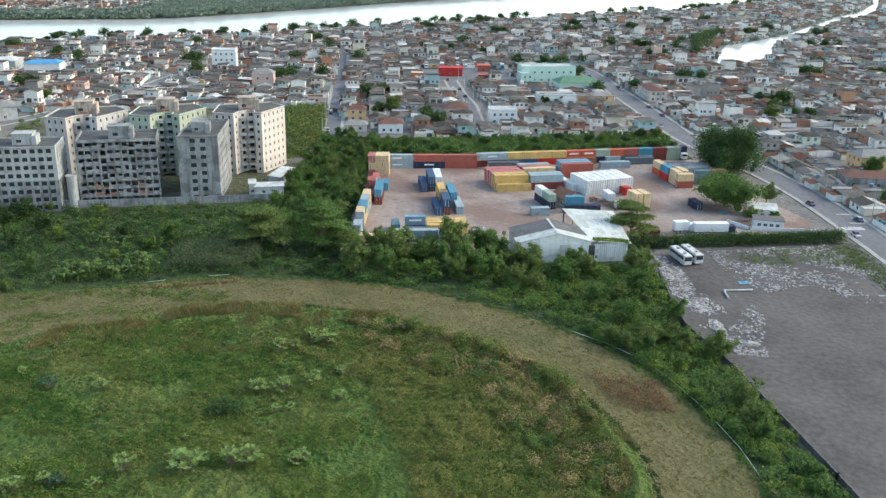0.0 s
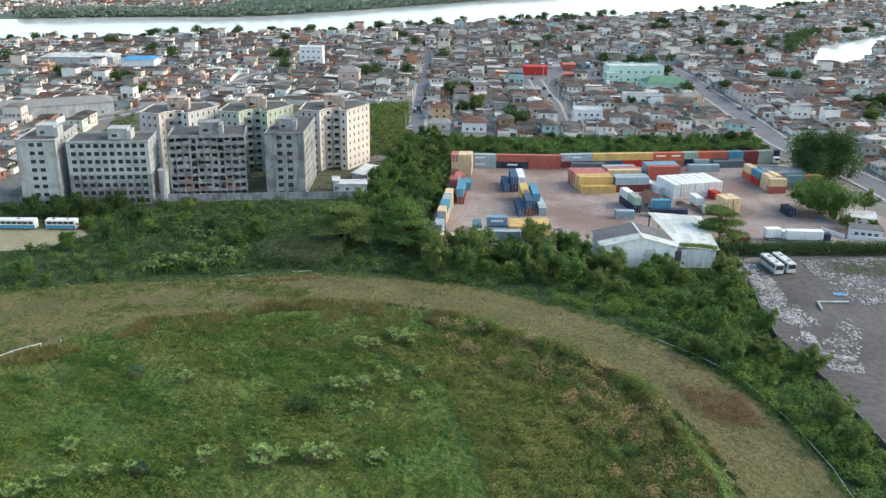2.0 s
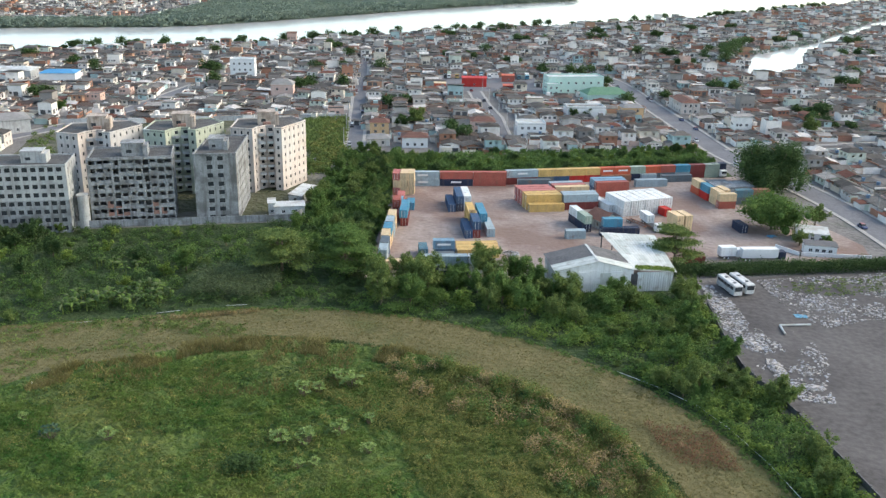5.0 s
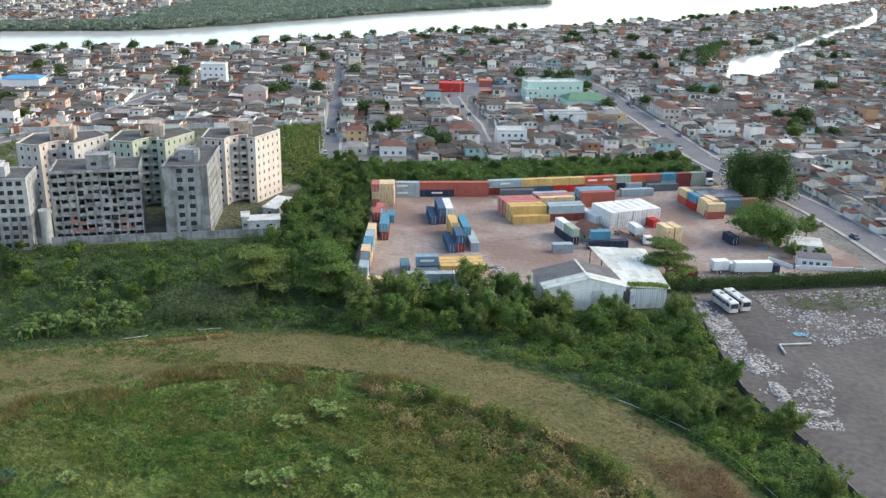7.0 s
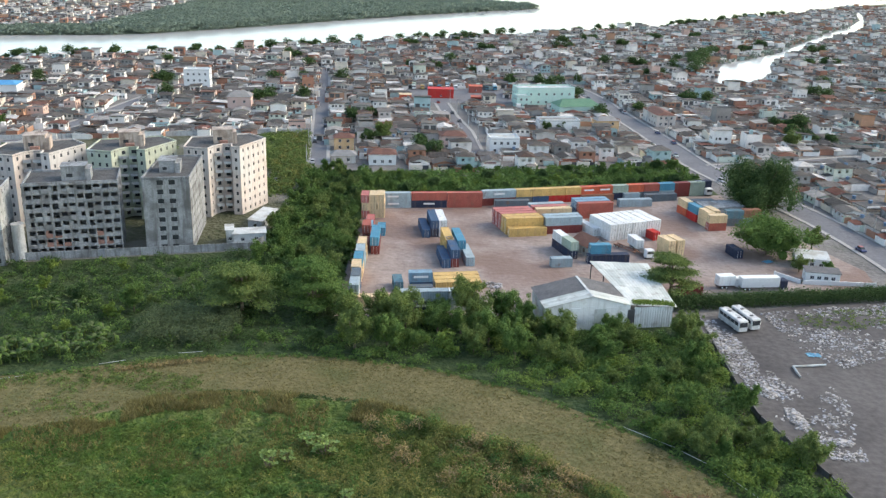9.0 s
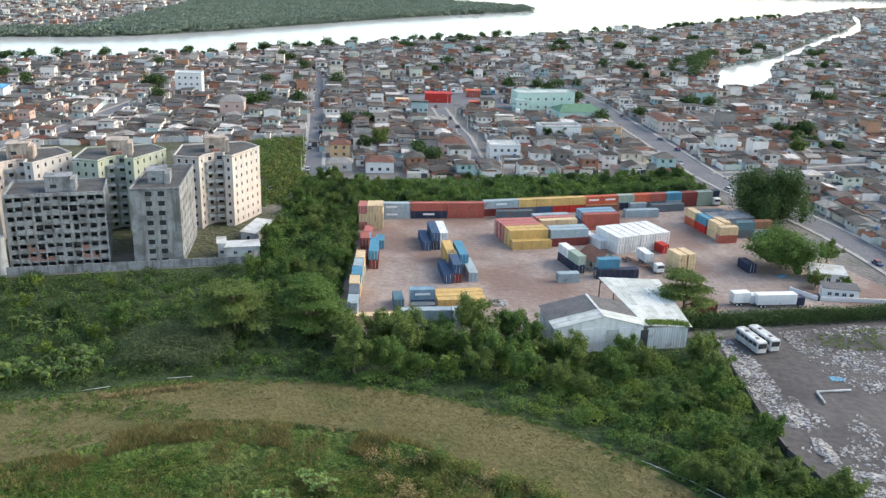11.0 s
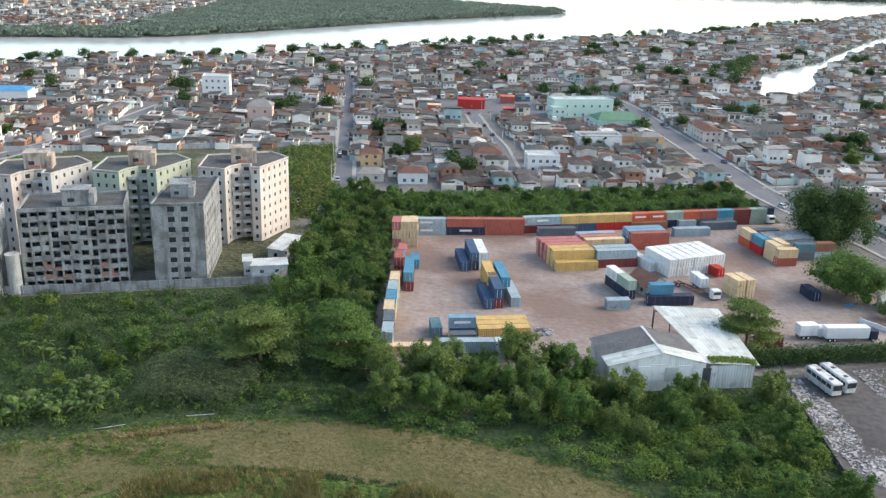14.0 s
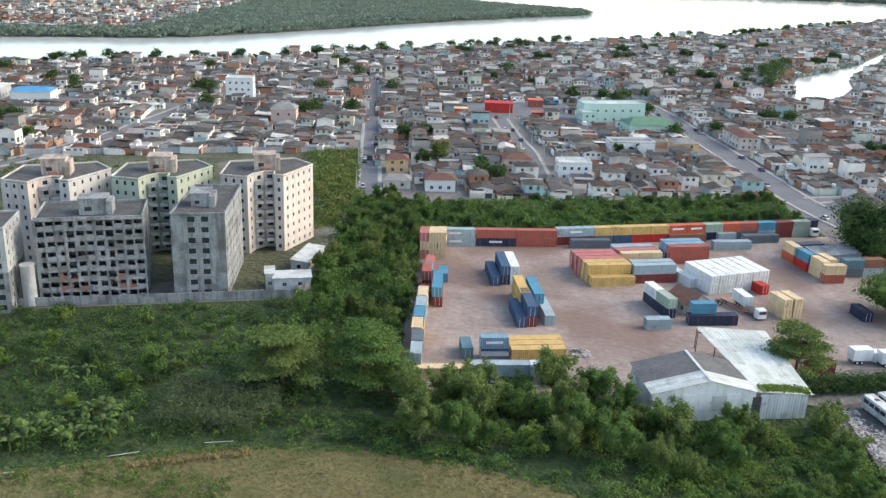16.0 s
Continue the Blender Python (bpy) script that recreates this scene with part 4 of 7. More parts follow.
# the small office with a red gable
office = thing("yard_office", pose(46.2, 176.5, 0, 0, 0, 30), "small yard office with a rusty gable roof", "office")
g = Geo()
for k in facade(g, (-3.5, -4), (3.5, -4), 0, 3.2, 1, 1, .15):
    put_window(k, office)
facade(g, (3.5, -4), (3.5, 4), 0, 3.2, 2, 1, .15)
facade(g, (3.5, 4), (-3.5, 4), 0, 3.2, 1, 1, .15)
facade(g, (-3.5, 4), (-3.5, -4), 0, 3.2, 2, 1, .15)
g.add([(-3.5, -4, 3.2), (3.5, -4, 3.2), (0, -4, 5.2)], [(0, 1, 2)]).add([(-3.5, 4, 3.2), (3.5, 4, 3.2), (0, 4, 5.2)], [(0, 2, 1)])
part("wall", g, M["concrete_pale"], office)
sheet_roof((-4, -4.4, 2.9), (-4, 4.4, 2.9), (0, 4.4, 5.3), (0, -4.4, 5.3), 4, mat("rust_roof", (0.16, 0.08, 0.06), (0.24, 0.12, 0.09), 0.5), office)
sheet_roof((4, -4.4, 2.9), (4, 4.4, 2.9), (0, 4.4, 5.3), (0, -4.4, 5.3), 4, M["oldsheet"], office)
hut("gate_house", pose(109.5, 169, 0, 0, 0, -14), 9, 7, 3.2, M["white"], M["oldsheet"], "white gate house with a pale stained roof", "gate house", wins=3)
hut("gate_house", pose(107.5, 156.5, 0, 0, 0, -10), 9, 4, 3.0, M["white"], M["shedroof"], "low white guard room with dark windows", "gate house", wins=4)
hut("hut", pose(97.5, 218, 0, 0, 0, 15), 14, 7, 4.0, M["concrete_pale"], M["concrete"], "grey block store behind the containers", "hut", wins=2)
long_wall("wall_gate", [(96, 160), (101, 153.5), (121, 152.5)], 1.2, 0.3, M["white"], "low white gate wall")


# ---- vehicles ----
def wheel(parent, x, y, r=0.5):
    w = part("wheel", Geo().tube((x, y - .14, r), (x, y + .14, r), r, r, 14), M["rubber"], parent)
    if r > .4:
        part("rim", Geo().tube((x, y - .15, r), (x, y + .15, r), r * .55, r * .55, 10), M["whitemetal"], w)


def bus(m, label, body, stripe=None, L=11.0):
    b = thing("bus", m, label, "bus")
    part("body", Geo().box(-L / 2, -1.25, .45, L / 2, 1.25, 3.1, .18), body, b)
    for s in (-1, 1):
        n = int(L / 1.6)
        for i in range(n):
            x = -L / 2 + .5 + (L - 1) * i / n
            part("window", Geo().box(x, s * 1.24 - .02, 1.75, x + (L - 1) / n - .18, s * 1.24 + .02, 2.6), M["glass"], b)
        for x in (-L * .3, L * .32):
            wheel(b, x, s * 1.1)
    part("windscreen", Geo().box(-L / 2 - .02, -1.05, 1.5, -L / 2 + .05, 1.05, 2.7), M["glass"], b)
    for s in (-.8, .8):
        part("headlight", Geo().box(-L / 2 - .03, s - .15, .8, -L / 2 + .02, s + .15, 1.0), M["white"], b)
    for x in (-L * .25, L * .2):
        part("roof_hatch", Geo().box(x - .4, -.4, 3.1, x + .4, .4, 3.22, .03), M["steel"], b)
    if stripe:
        part("stripe", Geo().box(-L / 2 + .2, -1.27, .5, L / 2 - .2, -1.255, 1.5), stripe, b, "blue lower band")
    return b


bus(pose(72.5, 123.8, 0.06, 0, 0, 104), "old white bus parked on the dump", M["busgrey"], L=9.2)
bus(pose(76.0, 125.2, 0.06, 0, 0, 104), "grey white bus with an open roof rack on the dump", M["busgrey"], L=9.2)
BLUE = mat("blue_band", (0.07, 0.25, 0.38), (0.1, 0.3, 0.45), 0.5, 0.5)
bus(pose(-147.5, 122.6, 0.06, 0, 0, 8), "long white and blue bus at the sandy lot", M["white"], BLUE, 17)
bus(pose(-131.8, 124.9, 0.06, 0, 0, 8), "white and blue bus half hidden by bushes", M["white"], BLUE, 9)


def lorry(m, label, cabm, boxm, L=9.0, box=True):
    t = thing("lorry", m, label, "lorry")
    cab = part("cab", Geo().box(-L / 2, -1.2, .6, -L / 2 + 2.0, 1.2, 2.9, .15), cabm, t)
    part("windscreen", Geo().box(-L / 2 - .02, -1, 1.7, -L / 2 + .04, 1, 2.5), M["glass"], cab)
    part("chassis", Geo().box(-L / 2 + .4, -.5, .55, L / 2, .5, .95), M["steel"], t)
    if box:
        part("cargo_box", Geo().box(-L / 2 + 2.3, -1.25, 1.0, L / 2, 1.25, 3.7, .06), boxm, t)
    else:
        part("flatbed", Geo().box(-L / 2 + 2.3, -1.2, 1.0, L / 2, 1.2, 1.2), M["steel"], t)
    for x in (-L / 2 + 1.1, L / 2 - 2.4, L / 2 - 1.2):
        for s in (-1.05, 1.05):
            wheel(t, x, s, .48)
    return t


lorry(pose(61.7, 176.4, 0.06, 0, 0, 104), "white flatbed lorry that carries a container in the yard", M["white"], M["white"], 12, box=False)
container_at(pose(60.7, 180.0, 1.262, 0, 0, 104), 20, "white")
lorry(pose(79.5, 149.5, 0.06, 0, 0, 190), "white box lorry behind the hedge", M["white"], M["whitemetal"], 7)
lorry(pose(88.5, 148.8, 0.06, 0, 0, 186), "white lorry with a rounded pale body behind the hedge", CM["navy"], M["white"], 13)
lorry(pose(101, 246.5, 0.06, 0, 0, 100), "white lorry on the road beside the yard", M["white"], M["white"], 7)
trailer = thing("trailer", pose(57.6, 178.0, 0.06, 0, 0, 120), "empty rusty trailer chassis in the yard", "trailer")
part("frame", Geo().box(-5, -.9, .9, 5, -.7, 1.1).box(-5, .7, .9, 5, .9, 1.1).box(-4, -.7, .95, -3.7, .7, 1.05).box(0, -.7, .95, .3, .7, 1.05).box(4, -.7, .95, 4.3, .7, 1.05), CM["rust"], trailer)
for x in (3, 4.2):
    for s in (-.8, .8):
        wheel(trailer, x, s, .48)

CARP = None


def car(m):
    global CARP
    if CARP:
        return copy_thing(CARP, m)
    c = thing("car", m, "small car parked at the kerb", "car", "parked cars")
    g = Geo()
    g.box(-2.0, -.82, .3, 2.0, .82, .85, .1)
    part("body", g, M["carpaint"], c)
    g = Geo()
    g.add([(-1.1, -.75, .84), (1.4, -.75, .84), (1.4, .75, .84), (-1.1, .75, .84), (-.5, -.62, 1.42), (1.0, -.62, 1.42), (1.0, .62, 1.42), (-.5, .62, 1.42)], [(0, 1, 5, 4), (1, 2, 6, 5), (2, 3, 7, 6), (3, 0, 4, 7)])
    part("glazing", g, M["glass"], c)
    part("roof", Geo().box(-.5, -.62, 1.41, 1.0, .62, 1.46), M["carpaint"], c)
    for x in (-1.25, 1.25):
        for s in (-.72, .72):
            wheel(c, x, s, .31)
    CARP = c
    return c


rc = random.Random(11)
for line, w, n in ((STREET_A, 6.5, 12), (STREET_B, 6, 5), (MAIN_ROAD, 10.5, 22)):
    segs = list(zip(line, line[1:]))
    for _ in range(n):
        (x0, y0), (x1, y1) = rc.choice(segs)
        t, s = rc.random(), rc.choice((-1, 1))
        L = math.hypot(x1 - x0, y1 - y0)
        nx, ny = (y1 - y0) / L, -(x1 - x0) / L
        x, y = x0 + (x1 - x0) * t + nx * s * (w / 2 - 1.1), y0 + (y1 - y0) * t + ny * s * (w / 2 - 1.1)
        if y > 150:
            car(pose(x, y, 0.1, 0, 0, math.degrees(math.atan2(y1 - y0, x1 - x0)) + (180 if s > 0 else 0)))
car(pose(-59.6, 248, 0.06, 0, 0, 100))
for i in range(9):
    lorry(pose(-14 + 5.2 * i + (9 if i > 5 else 0), 481 + 0.5 * i, 0.08, 0, 0, 92), "lorry cab parked in the lorry lot", (M["white"], CM["yellow"], CM["teal"], CM["sky"], M["white"])[i % 5], (CM["palegreen"], CM["teal"], CM["white"])[i % 3], 7, box=i % 2 == 0)
hut("store", pose(2.5, 452, 0, 0, 0, 2), 15, 7, 5.2, CM["red"], CM["red"], "red steel store in the lorry lot", "store", wins=1)
hut("store", pose(-18, 441, 0, 0, 0, 2), 7, 4, 3, CM["orange"], CM["cream"], "small orange store in the lorry lot", "store", wins=1)
hut("store", pose(25, 436, 0, 0, 0, 2), 10, 5, 3.5, CM["red"], CM["orange"], "red and orange sheds in the lorry lot", "store", wins=1)
hut("store", pose(24, 474, 0, 0, 0, 2), 8, 5, 4, CM["brick"], CM["orange"], "orange roofed store in the lorry lot", "store", wins=1)


# ---- the town ----
def big_house(name, m, w, d, h, wallm, roofm, storeys, cols, label, cat, gable=1.6, flat=False, sides=3):
    b = thing(name, m, label, cat)
    wall = Geo()
    quad = [(-w / 2, -d / 2), (w / 2, -d / 2), (w / 2, d / 2), (-w / 2, d / 2)]
    for i in range(4):
        for k in facade(wall, quad[i], quad[(i + 1) % 4], 0, h, cols if i % 2 == 0 else sides, storeys, 0.15, 1.2, 0.9, 1.3):
            if i < 2 or i == 3:
                put_window(k, b)
    if flat:
        part("roof", Geo().box(-w / 2, -d / 2, h, w / 2, d / 2, h + .25), roofm, b)
        part("parapet", Geo().box(-w / 2, -d / 2, h + .25, w / 2, -d / 2 + .2, h + .9).box(-w / 2, d / 2 - .2, h + .25, w / 2, d / 2, h + .9).box(-w / 2, -d / 2 + .2, h + .25, -w / 2 + .2, d / 2 - .2, h + .9).box(w / 2 - .2, -d / 2 + .2, h + .25, w / 2, d / 2 - .2, h + .9), wallm, b)
    else:
        e = .5
        part("roof", Geo().add([(-w / 2 - e, -d / 2 - e, h), (w / 2 + e, -d / 2 - e, h), (w / 2 + e, d / 2 + e, h), (-w / 2 - e, d / 2 + e, h), (-w / 2 + d * .3, 0, h + gable), (w / 2 - d * .3, 0, h + gable)],
                               [(0, 1, 5, 4), (1, 2, 5), (2, 3, 4, 5), (3, 0, 4), (3, 2, 1, 0)]), roofm, b)
    part("wall", wall, wallm, b)
    return b


MINT = mat("mint_render", (0.42, 0.6, 0.54), (0.52, 0.68, 0.62), 0.3)
GREENROOF = mat("green_sheet_roof", (0.085, 0.19, 0.12), (0.13, 0.25, 0.16), 0.3, 0.7)
OCHRE = mat("ochre_render", (0.6, 0.38, 0.2), (0.7, 0.48, 0.28), 0.4)
PINK = mat("pink_render", (0.6, 0.42, 0.36), (0.68, 0.5, 0.44), 0.4)
TERRA = mat("terracotta_tiles", (0.12, 0.06, 0.048), (0.19, 0.095, 0.072), 0.6, 0.9, 0.3)
ASHROOF = mat("ash_roofing", (0.2, 0.195, 0.19), (0.3, 0.29, 0.28), 0.5)
BLUEROOF = mat("blue_sheet_roof", (0.06, 0.25, 0.48), (0.09, 0.32, 0.55), 0.3, 0.6)
RESERVED = []


def landmark(x, y, turn, w, d, *args, **kw):
    RESERVED.append((x, y, w / 2 + 1.5, d / 2 + 1.5, radians(turn)))
    return big_house("house" if "cat" not in kw else kw.pop("name", "house"), pose(x, y, 0, 0, 0, turn), w, d, *args, **kw)


landmark(62, 441, 12, 34, 12, 9, MINT, M["oldsheet"], 2, 7, "long mint-green two-storey commercial building", cat="building", flat=True)
landmark(48.5, 428, 12, 8, 8, 6, MINT, M["oldsheet"], 2, 2, "small mint-green annex beside the long building", cat="building", flat=True)
landmark(77, 413, 12, 24, 14, 4.5, MINT, GREENROOF, 1, 4, "low hall with a green sheet roof", cat="building", gable=3.2)
landmark(-143, 462, 6, 15, 10, 11, M["white"], M["oldsheet"], 3, 4, "white three-storey house above its neighbours", cat="house", flat=True)
landmark(7.5, 316, 5, 11, 10, 6, PINK, TERRA, 2, 3, "pale pink two-storey house with a red hip roof", cat="house")
landmark(29.5, 309, 6, 13, 9, 6.5, M["white"], M["oldsheet"], 2, 4, "white two-storey house with terraces", cat="house", flat=True)
landmark(-40, 307, 5, 8.5, 8, 5.6, OCHRE, TERRA, 2, 2, "orange two-storey house with a terracotta roof", cat="house")
landmark(-38, 284, 5, 10, 8, 3.2, M["cream"], ASHROOF, 1, 2, "cream bungalow at the street corner", cat="house")
landmark(-22, 283, 6, 11, 9, 4.5, M["white"], TERRA, 1, 3, "white house with dark garage doors", cat="house")
landmark(-103, 392, 6, 12, 11, 8, PINK, ASHROOF, 2, 2, "peach two-storey house with a pyramid roof", cat="house", gable=2.6)
landmark(117, 388, 96, 22, 10, 6, M["cream"], TERRA, 2, 5, "long cream two-storey house along the main road", cat="house")
landmark(84, 362, 8, 11, 9, 6, OCHRE, ASHROOF, 2, 2, "ochre two-storey house beside the main road", cat="house")
landmark(60, 360, 8, 20, 9, 5.5, M["white"], ASHROOF, 1, 4, "long white house with a flat grey roof", cat="house", flat=True)
landmark(-243, 424, 11, 20, 15, 6, M["white"], BLUEROOF, 1, 4, "white warehouse with a blue sheet roof", cat="warehouse", gable=1.6)
landmark(-284, 428, 11, 44, 18, 6, M["concrete_pale"], M["oldsheet"], 1, 8, "long pale grey warehouse with a sheet roof", cat="warehouse", gable=1.8)
landmark(-222, 278, 35, 56, 18, 6, M["concrete_pale"], ASHROOF, 1, 6, "long grey warehouse with a low hip roof", cat="warehouse", gable=2)
landmark(165, 212, -8, 24, 12, 4.2, M["concrete"], TERRA, 1, 5, "long shed with a red-brown roof beside the road", cat="warehouse", gable=1.5)
landmark(178, 238, 8, 22, 11, 6.2, OCHRE, ASHROOF, 2, 4, "yellow gabled hall with a grey roof", cat="building", gable=2)

HP = []
rh = random.Random(21)


def house_proto(k):
    w, d = rh.uniform(6.6, 9.0), rh.uniform(6.2, 8.4)
    two = k % 4 == 1
    h = 5.8 if two else rh.uniform(2.6, 3.1)
    words = ("two-storey rendered town house" if two else "single-storey rendered town house") + (" with a grey fibre-cement roof", " with a low hip roof", " with a flat slab and water tank")[k % 4 % 3]
    b = thing("house", pose(0, -400 - 20 * k, 0), words, "house", "town houses")
    wall = Geo()
    quad = [(-w / 2, -d / 2), (w / 2, -d / 2), (w / 2, d / 2), (-w / 2, d / 2)]
    hs = []
    for i in range(4):
        hs += facade(wall, quad[i], quad[(i + 1) % 4], 0, h, 2 if i % 2 == 0 else 2, 2 if two else 1, 0.15, 1.1, 1.0, 1.1)[: 4 if i == 0 else 2 if i != 2 else 0]
    for q in hs[:3]:
        put_window(q, b, False)
    part("door", Geo().box(-.45, -d / 2 - .03, 0, .45, -d / 2 + .02, 2.1), M["bark"], b)
    kind = k % 4 % 3
    e = .45
    rise = rh.uniform(.7, 1.3)
    if kind == 0:
        wall.add([(-w / 2, -d / 2, h), (w / 2, -d / 2, h), (0, -d / 2, h + rise)], [(0, 1, 2)]).add([(-w / 2, d / 2, h), (w / 2, d / 2, h), (0, d / 2, h + rise)], [(0, 2, 1)])
        for s in (-1, 1):
            g = Geo()
            n = 10
            for i in range(n + 1):
                y = -d / 2 - e + (d + 2 * e) * i / n
                z = .07 * (i % 2)
                g.v += [(s * (w / 2 + e), y, h - .12 + z), (0, y, h + rise + .08 + z)]
            g.f = [(2 * i, 2 * i + 2, 2 * i + 3, 2 * i + 1) for i in range(n)]
            k0 = len(g.v)
            g.v += [(x, y, z - .1) for x, y, z in g.v]
            g.f += [tuple(i + k0 for i in f[::-1]) for f in g.f[:n]]
            part("roof", g, M["hroof_object"], b)
    elif kind == 1:
        part("roof", Geo().add([(-w / 2 - e, -d / 2 - e, h), (w / 2 + e, -d / 2 - e, h), (w / 2 + e, d / 2 + e, h), (-w / 2 - e, d / 2 + e, h), (0, -d / 2 + w * .45, h + rise + .4), (0, d / 2 - w * .45, h + rise + .4)],
                               [(0, 1, 4), (1, 2, 5, 4), (2, 3, 5), (3, 0, 4, 5), (3, 2, 1, 0)]), M["hroof_object"], b)
    else:
        part("roof", Geo().box(-w / 2 - .1, -d / 2 - .5, h, w / 2 + .1, d / 2, h + .2), M["roofslab"], b)
        part("parapet", Geo().box(-w / 2, -d / 2 - .5, h + .2, w / 2, -d / 2 - .35, h + .9), M["hwall_object"], b)
        part("water_tank", Geo().tube((w * .2, d * .2, h + .2), (w * .2, d * .2, h + 1.3), .65, .75, 12), M["tank"], b, "blue water tank")
    part("wall", wall, M["hwall_object"], b)
    # a lean-to behind, a veranda in front, a yard wall
    lw, ld, lh = w * rh.uniform(.45, .75), rh.uniform(2.2, 3.4), rh.uniform(2.2, 2.6)
    lx = rh.choice((-1, 1)) * (w - lw) / 2
    part("lean_to", Geo().box(lx - lw / 2, d / 2 + .02, 0, lx + lw / 2, d / 2 + ld, lh), M["hwall_object"], b)
    part("lean_to_roof", Geo().add([(lx - lw / 2 - .25, d / 2 + .02, lh + .35), (lx + lw / 2 + .25, d / 2 + .02, lh + .35), (lx + lw / 2 + .25, d / 2 + ld + .3, lh + .02), (lx - lw / 2 - .25, d / 2 + ld + .3, lh + .02),
                                    (lx - lw / 2 - .25, d / 2 + .02, lh + .45), (lx + lw / 2 + .25, d / 2 + .02, lh + .45), (lx + lw / 2 + .25, d / 2 + ld + .3, lh + .12), (lx - lw / 2 - .25, d / 2 + ld + .3, lh + .12)],
                                   [(3, 2, 1, 0), (4, 5, 6, 7), (0, 1, 5, 4), (1, 2, 6, 5), (2, 3, 7, 6), (3, 0, 4, 7)]), M["hroof_object"], b)
    vw, vd = w * rh.uniform(.5, .95), rh.uniform(1.8, 2.8)
    vx = rh.choice((-1, 1)) * (w - vw) / 2
    part("veranda_roof", Geo().add([(vx - vw / 2, -d / 2 - vd, 2.3), (vx + vw / 2, -d / 2 - vd, 2.3), (vx + vw / 2, -d / 2 - .02, 2.55), (vx - vw / 2, -d / 2 - .02, 2.55),
                                    (vx - vw / 2, -d / 2 - vd, 2.4), (vx + vw / 2, -d / 2 - vd, 2.4), (vx + vw / 2, -d / 2 - .02, 2.65), (vx - vw / 2, -d / 2 - .02, 2.65)],
                                   [(3, 2, 1, 0), (4, 5, 6, 7), (0, 1, 5, 4), (1, 2, 6, 5), (2, 3, 7, 6), (3, 0, 4, 7)]), M["hroof_object"], b)
    for q in (-1, 1):
        part("post", Geo().box(vx + q * (vw / 2 - .15) - .08, -d / 2 - vd + .1, 0, vx + q * (vw / 2 - .15) + .08, -d / 2 - vd + .26, 2.32), M["hwall_object"], b)
    fy = -d / 2 - vd - .6
    part("yard_wall", Geo().box(-w / 2 - .4, fy, 0, w * .1, fy + .15, 1.9).box(w * .42, fy, 0, w / 2 + .4, fy + .15, 1.9).box(-w / 2 - .4, fy + .15, 0, -w / 2 - .25, -d / 2, 1.9), M["hwall_object"], b)
    part("yard_gate", Geo().box(w * .1, fy + .04, 0, w * .42, fy + .1, 1.8), M["steel"], b)
    return b, w, d


NO_BUILD = [COMPOUND, YARD, DUMP, LOT_TRUCKS, CREEK]
STREETS = [(MAIN_ROAD, 9), (STREET_A, 4.5), (STREET_B, 4.2), (STREET_C, 4.6), (SIDE_ROAD, 5), (STREET_D, 4)]
TOWN = [(-760, 60), (-230, 112), (-175, 140), (-190, 250), (-203, 304), (-60, 341), (-44, 274), (0, 270), (60, 285), (104, 292), (121, 262), (138, 205), (147, 150), (147, 40), (320, 60), (620, 500), (1000, 1000), (760, 1590)] + NEAR_SHORE[::-1][9:54]


def town_free(x, y):
    if not inside(TOWN, x, y) or any(inside(p, x, y) for p in NO_BUILD):
        return False
    if any(off_line(l, x, y) < w + 2.2 for l, w in STREETS) or off_line(NEAR_SHORE, x, y) < 8 or off_line(CREEK + CREEK[:1], x, y) < 6.5:
        return False
    for cx, cy, w, d, a in RESERVED:
        dx, dy = x - cx, y - cy
        if abs(dx * math.cos(a) + dy * math.sin(a)) < w + 3.5 and abs(-dx * math.sin(a) + dy * math.cos(a)) < d + 4.5:
            return False
    return True


lots = []
rt = random.Random(8)
A0 = radians(5.6)
for bx in range(-80, 120):
    u0 = bx * 9.9 + (bx // 6) * 3
    v = 60 + rt.uniform(0, 8)
    while v < 1500:
        x, y = u0 * math.cos(A0) - v * math.sin(A0), u0 * math.sin(A0) + v * math.cos(A0)
        turn = math.degrees(A0) + (rt.choice((0, 0, 90, 180)))
        if -0.72 * (y + 115) - 20 < x < 0.6 * (y + 115) + 20 and town_free(x, y) and rt.random() > 0.035:
            lots.append((x + rt.uniform(-1.2, 1.2), y + rt.uniform(-1.2, 1.2), turn + rt.uniform(-4, 4), rt.random()))
        v += rt.uniform(8.2, 10.8)
lots.sort(key=lambda q: math.hypot(q[0], q[1] + 33))
protos = [house_proto(k) for k in range(15)]
NEAR_N = 168
for i, (x, y, turn, k) in enumerate(lots[:NEAR_N]):
    b, w, d = protos[int(k * 15) % 15]
    m = pose(x, y, 0.03, 0, 0, turn)
    if i < 15:
        b = protos[i][0]
        b.matrix_basis = m
    else:
        copy_thing(b, m)

# the rest of the town, too far off to pick apart
wv, wf, rv, rf, gv, gf = [], [], [], [], [], []


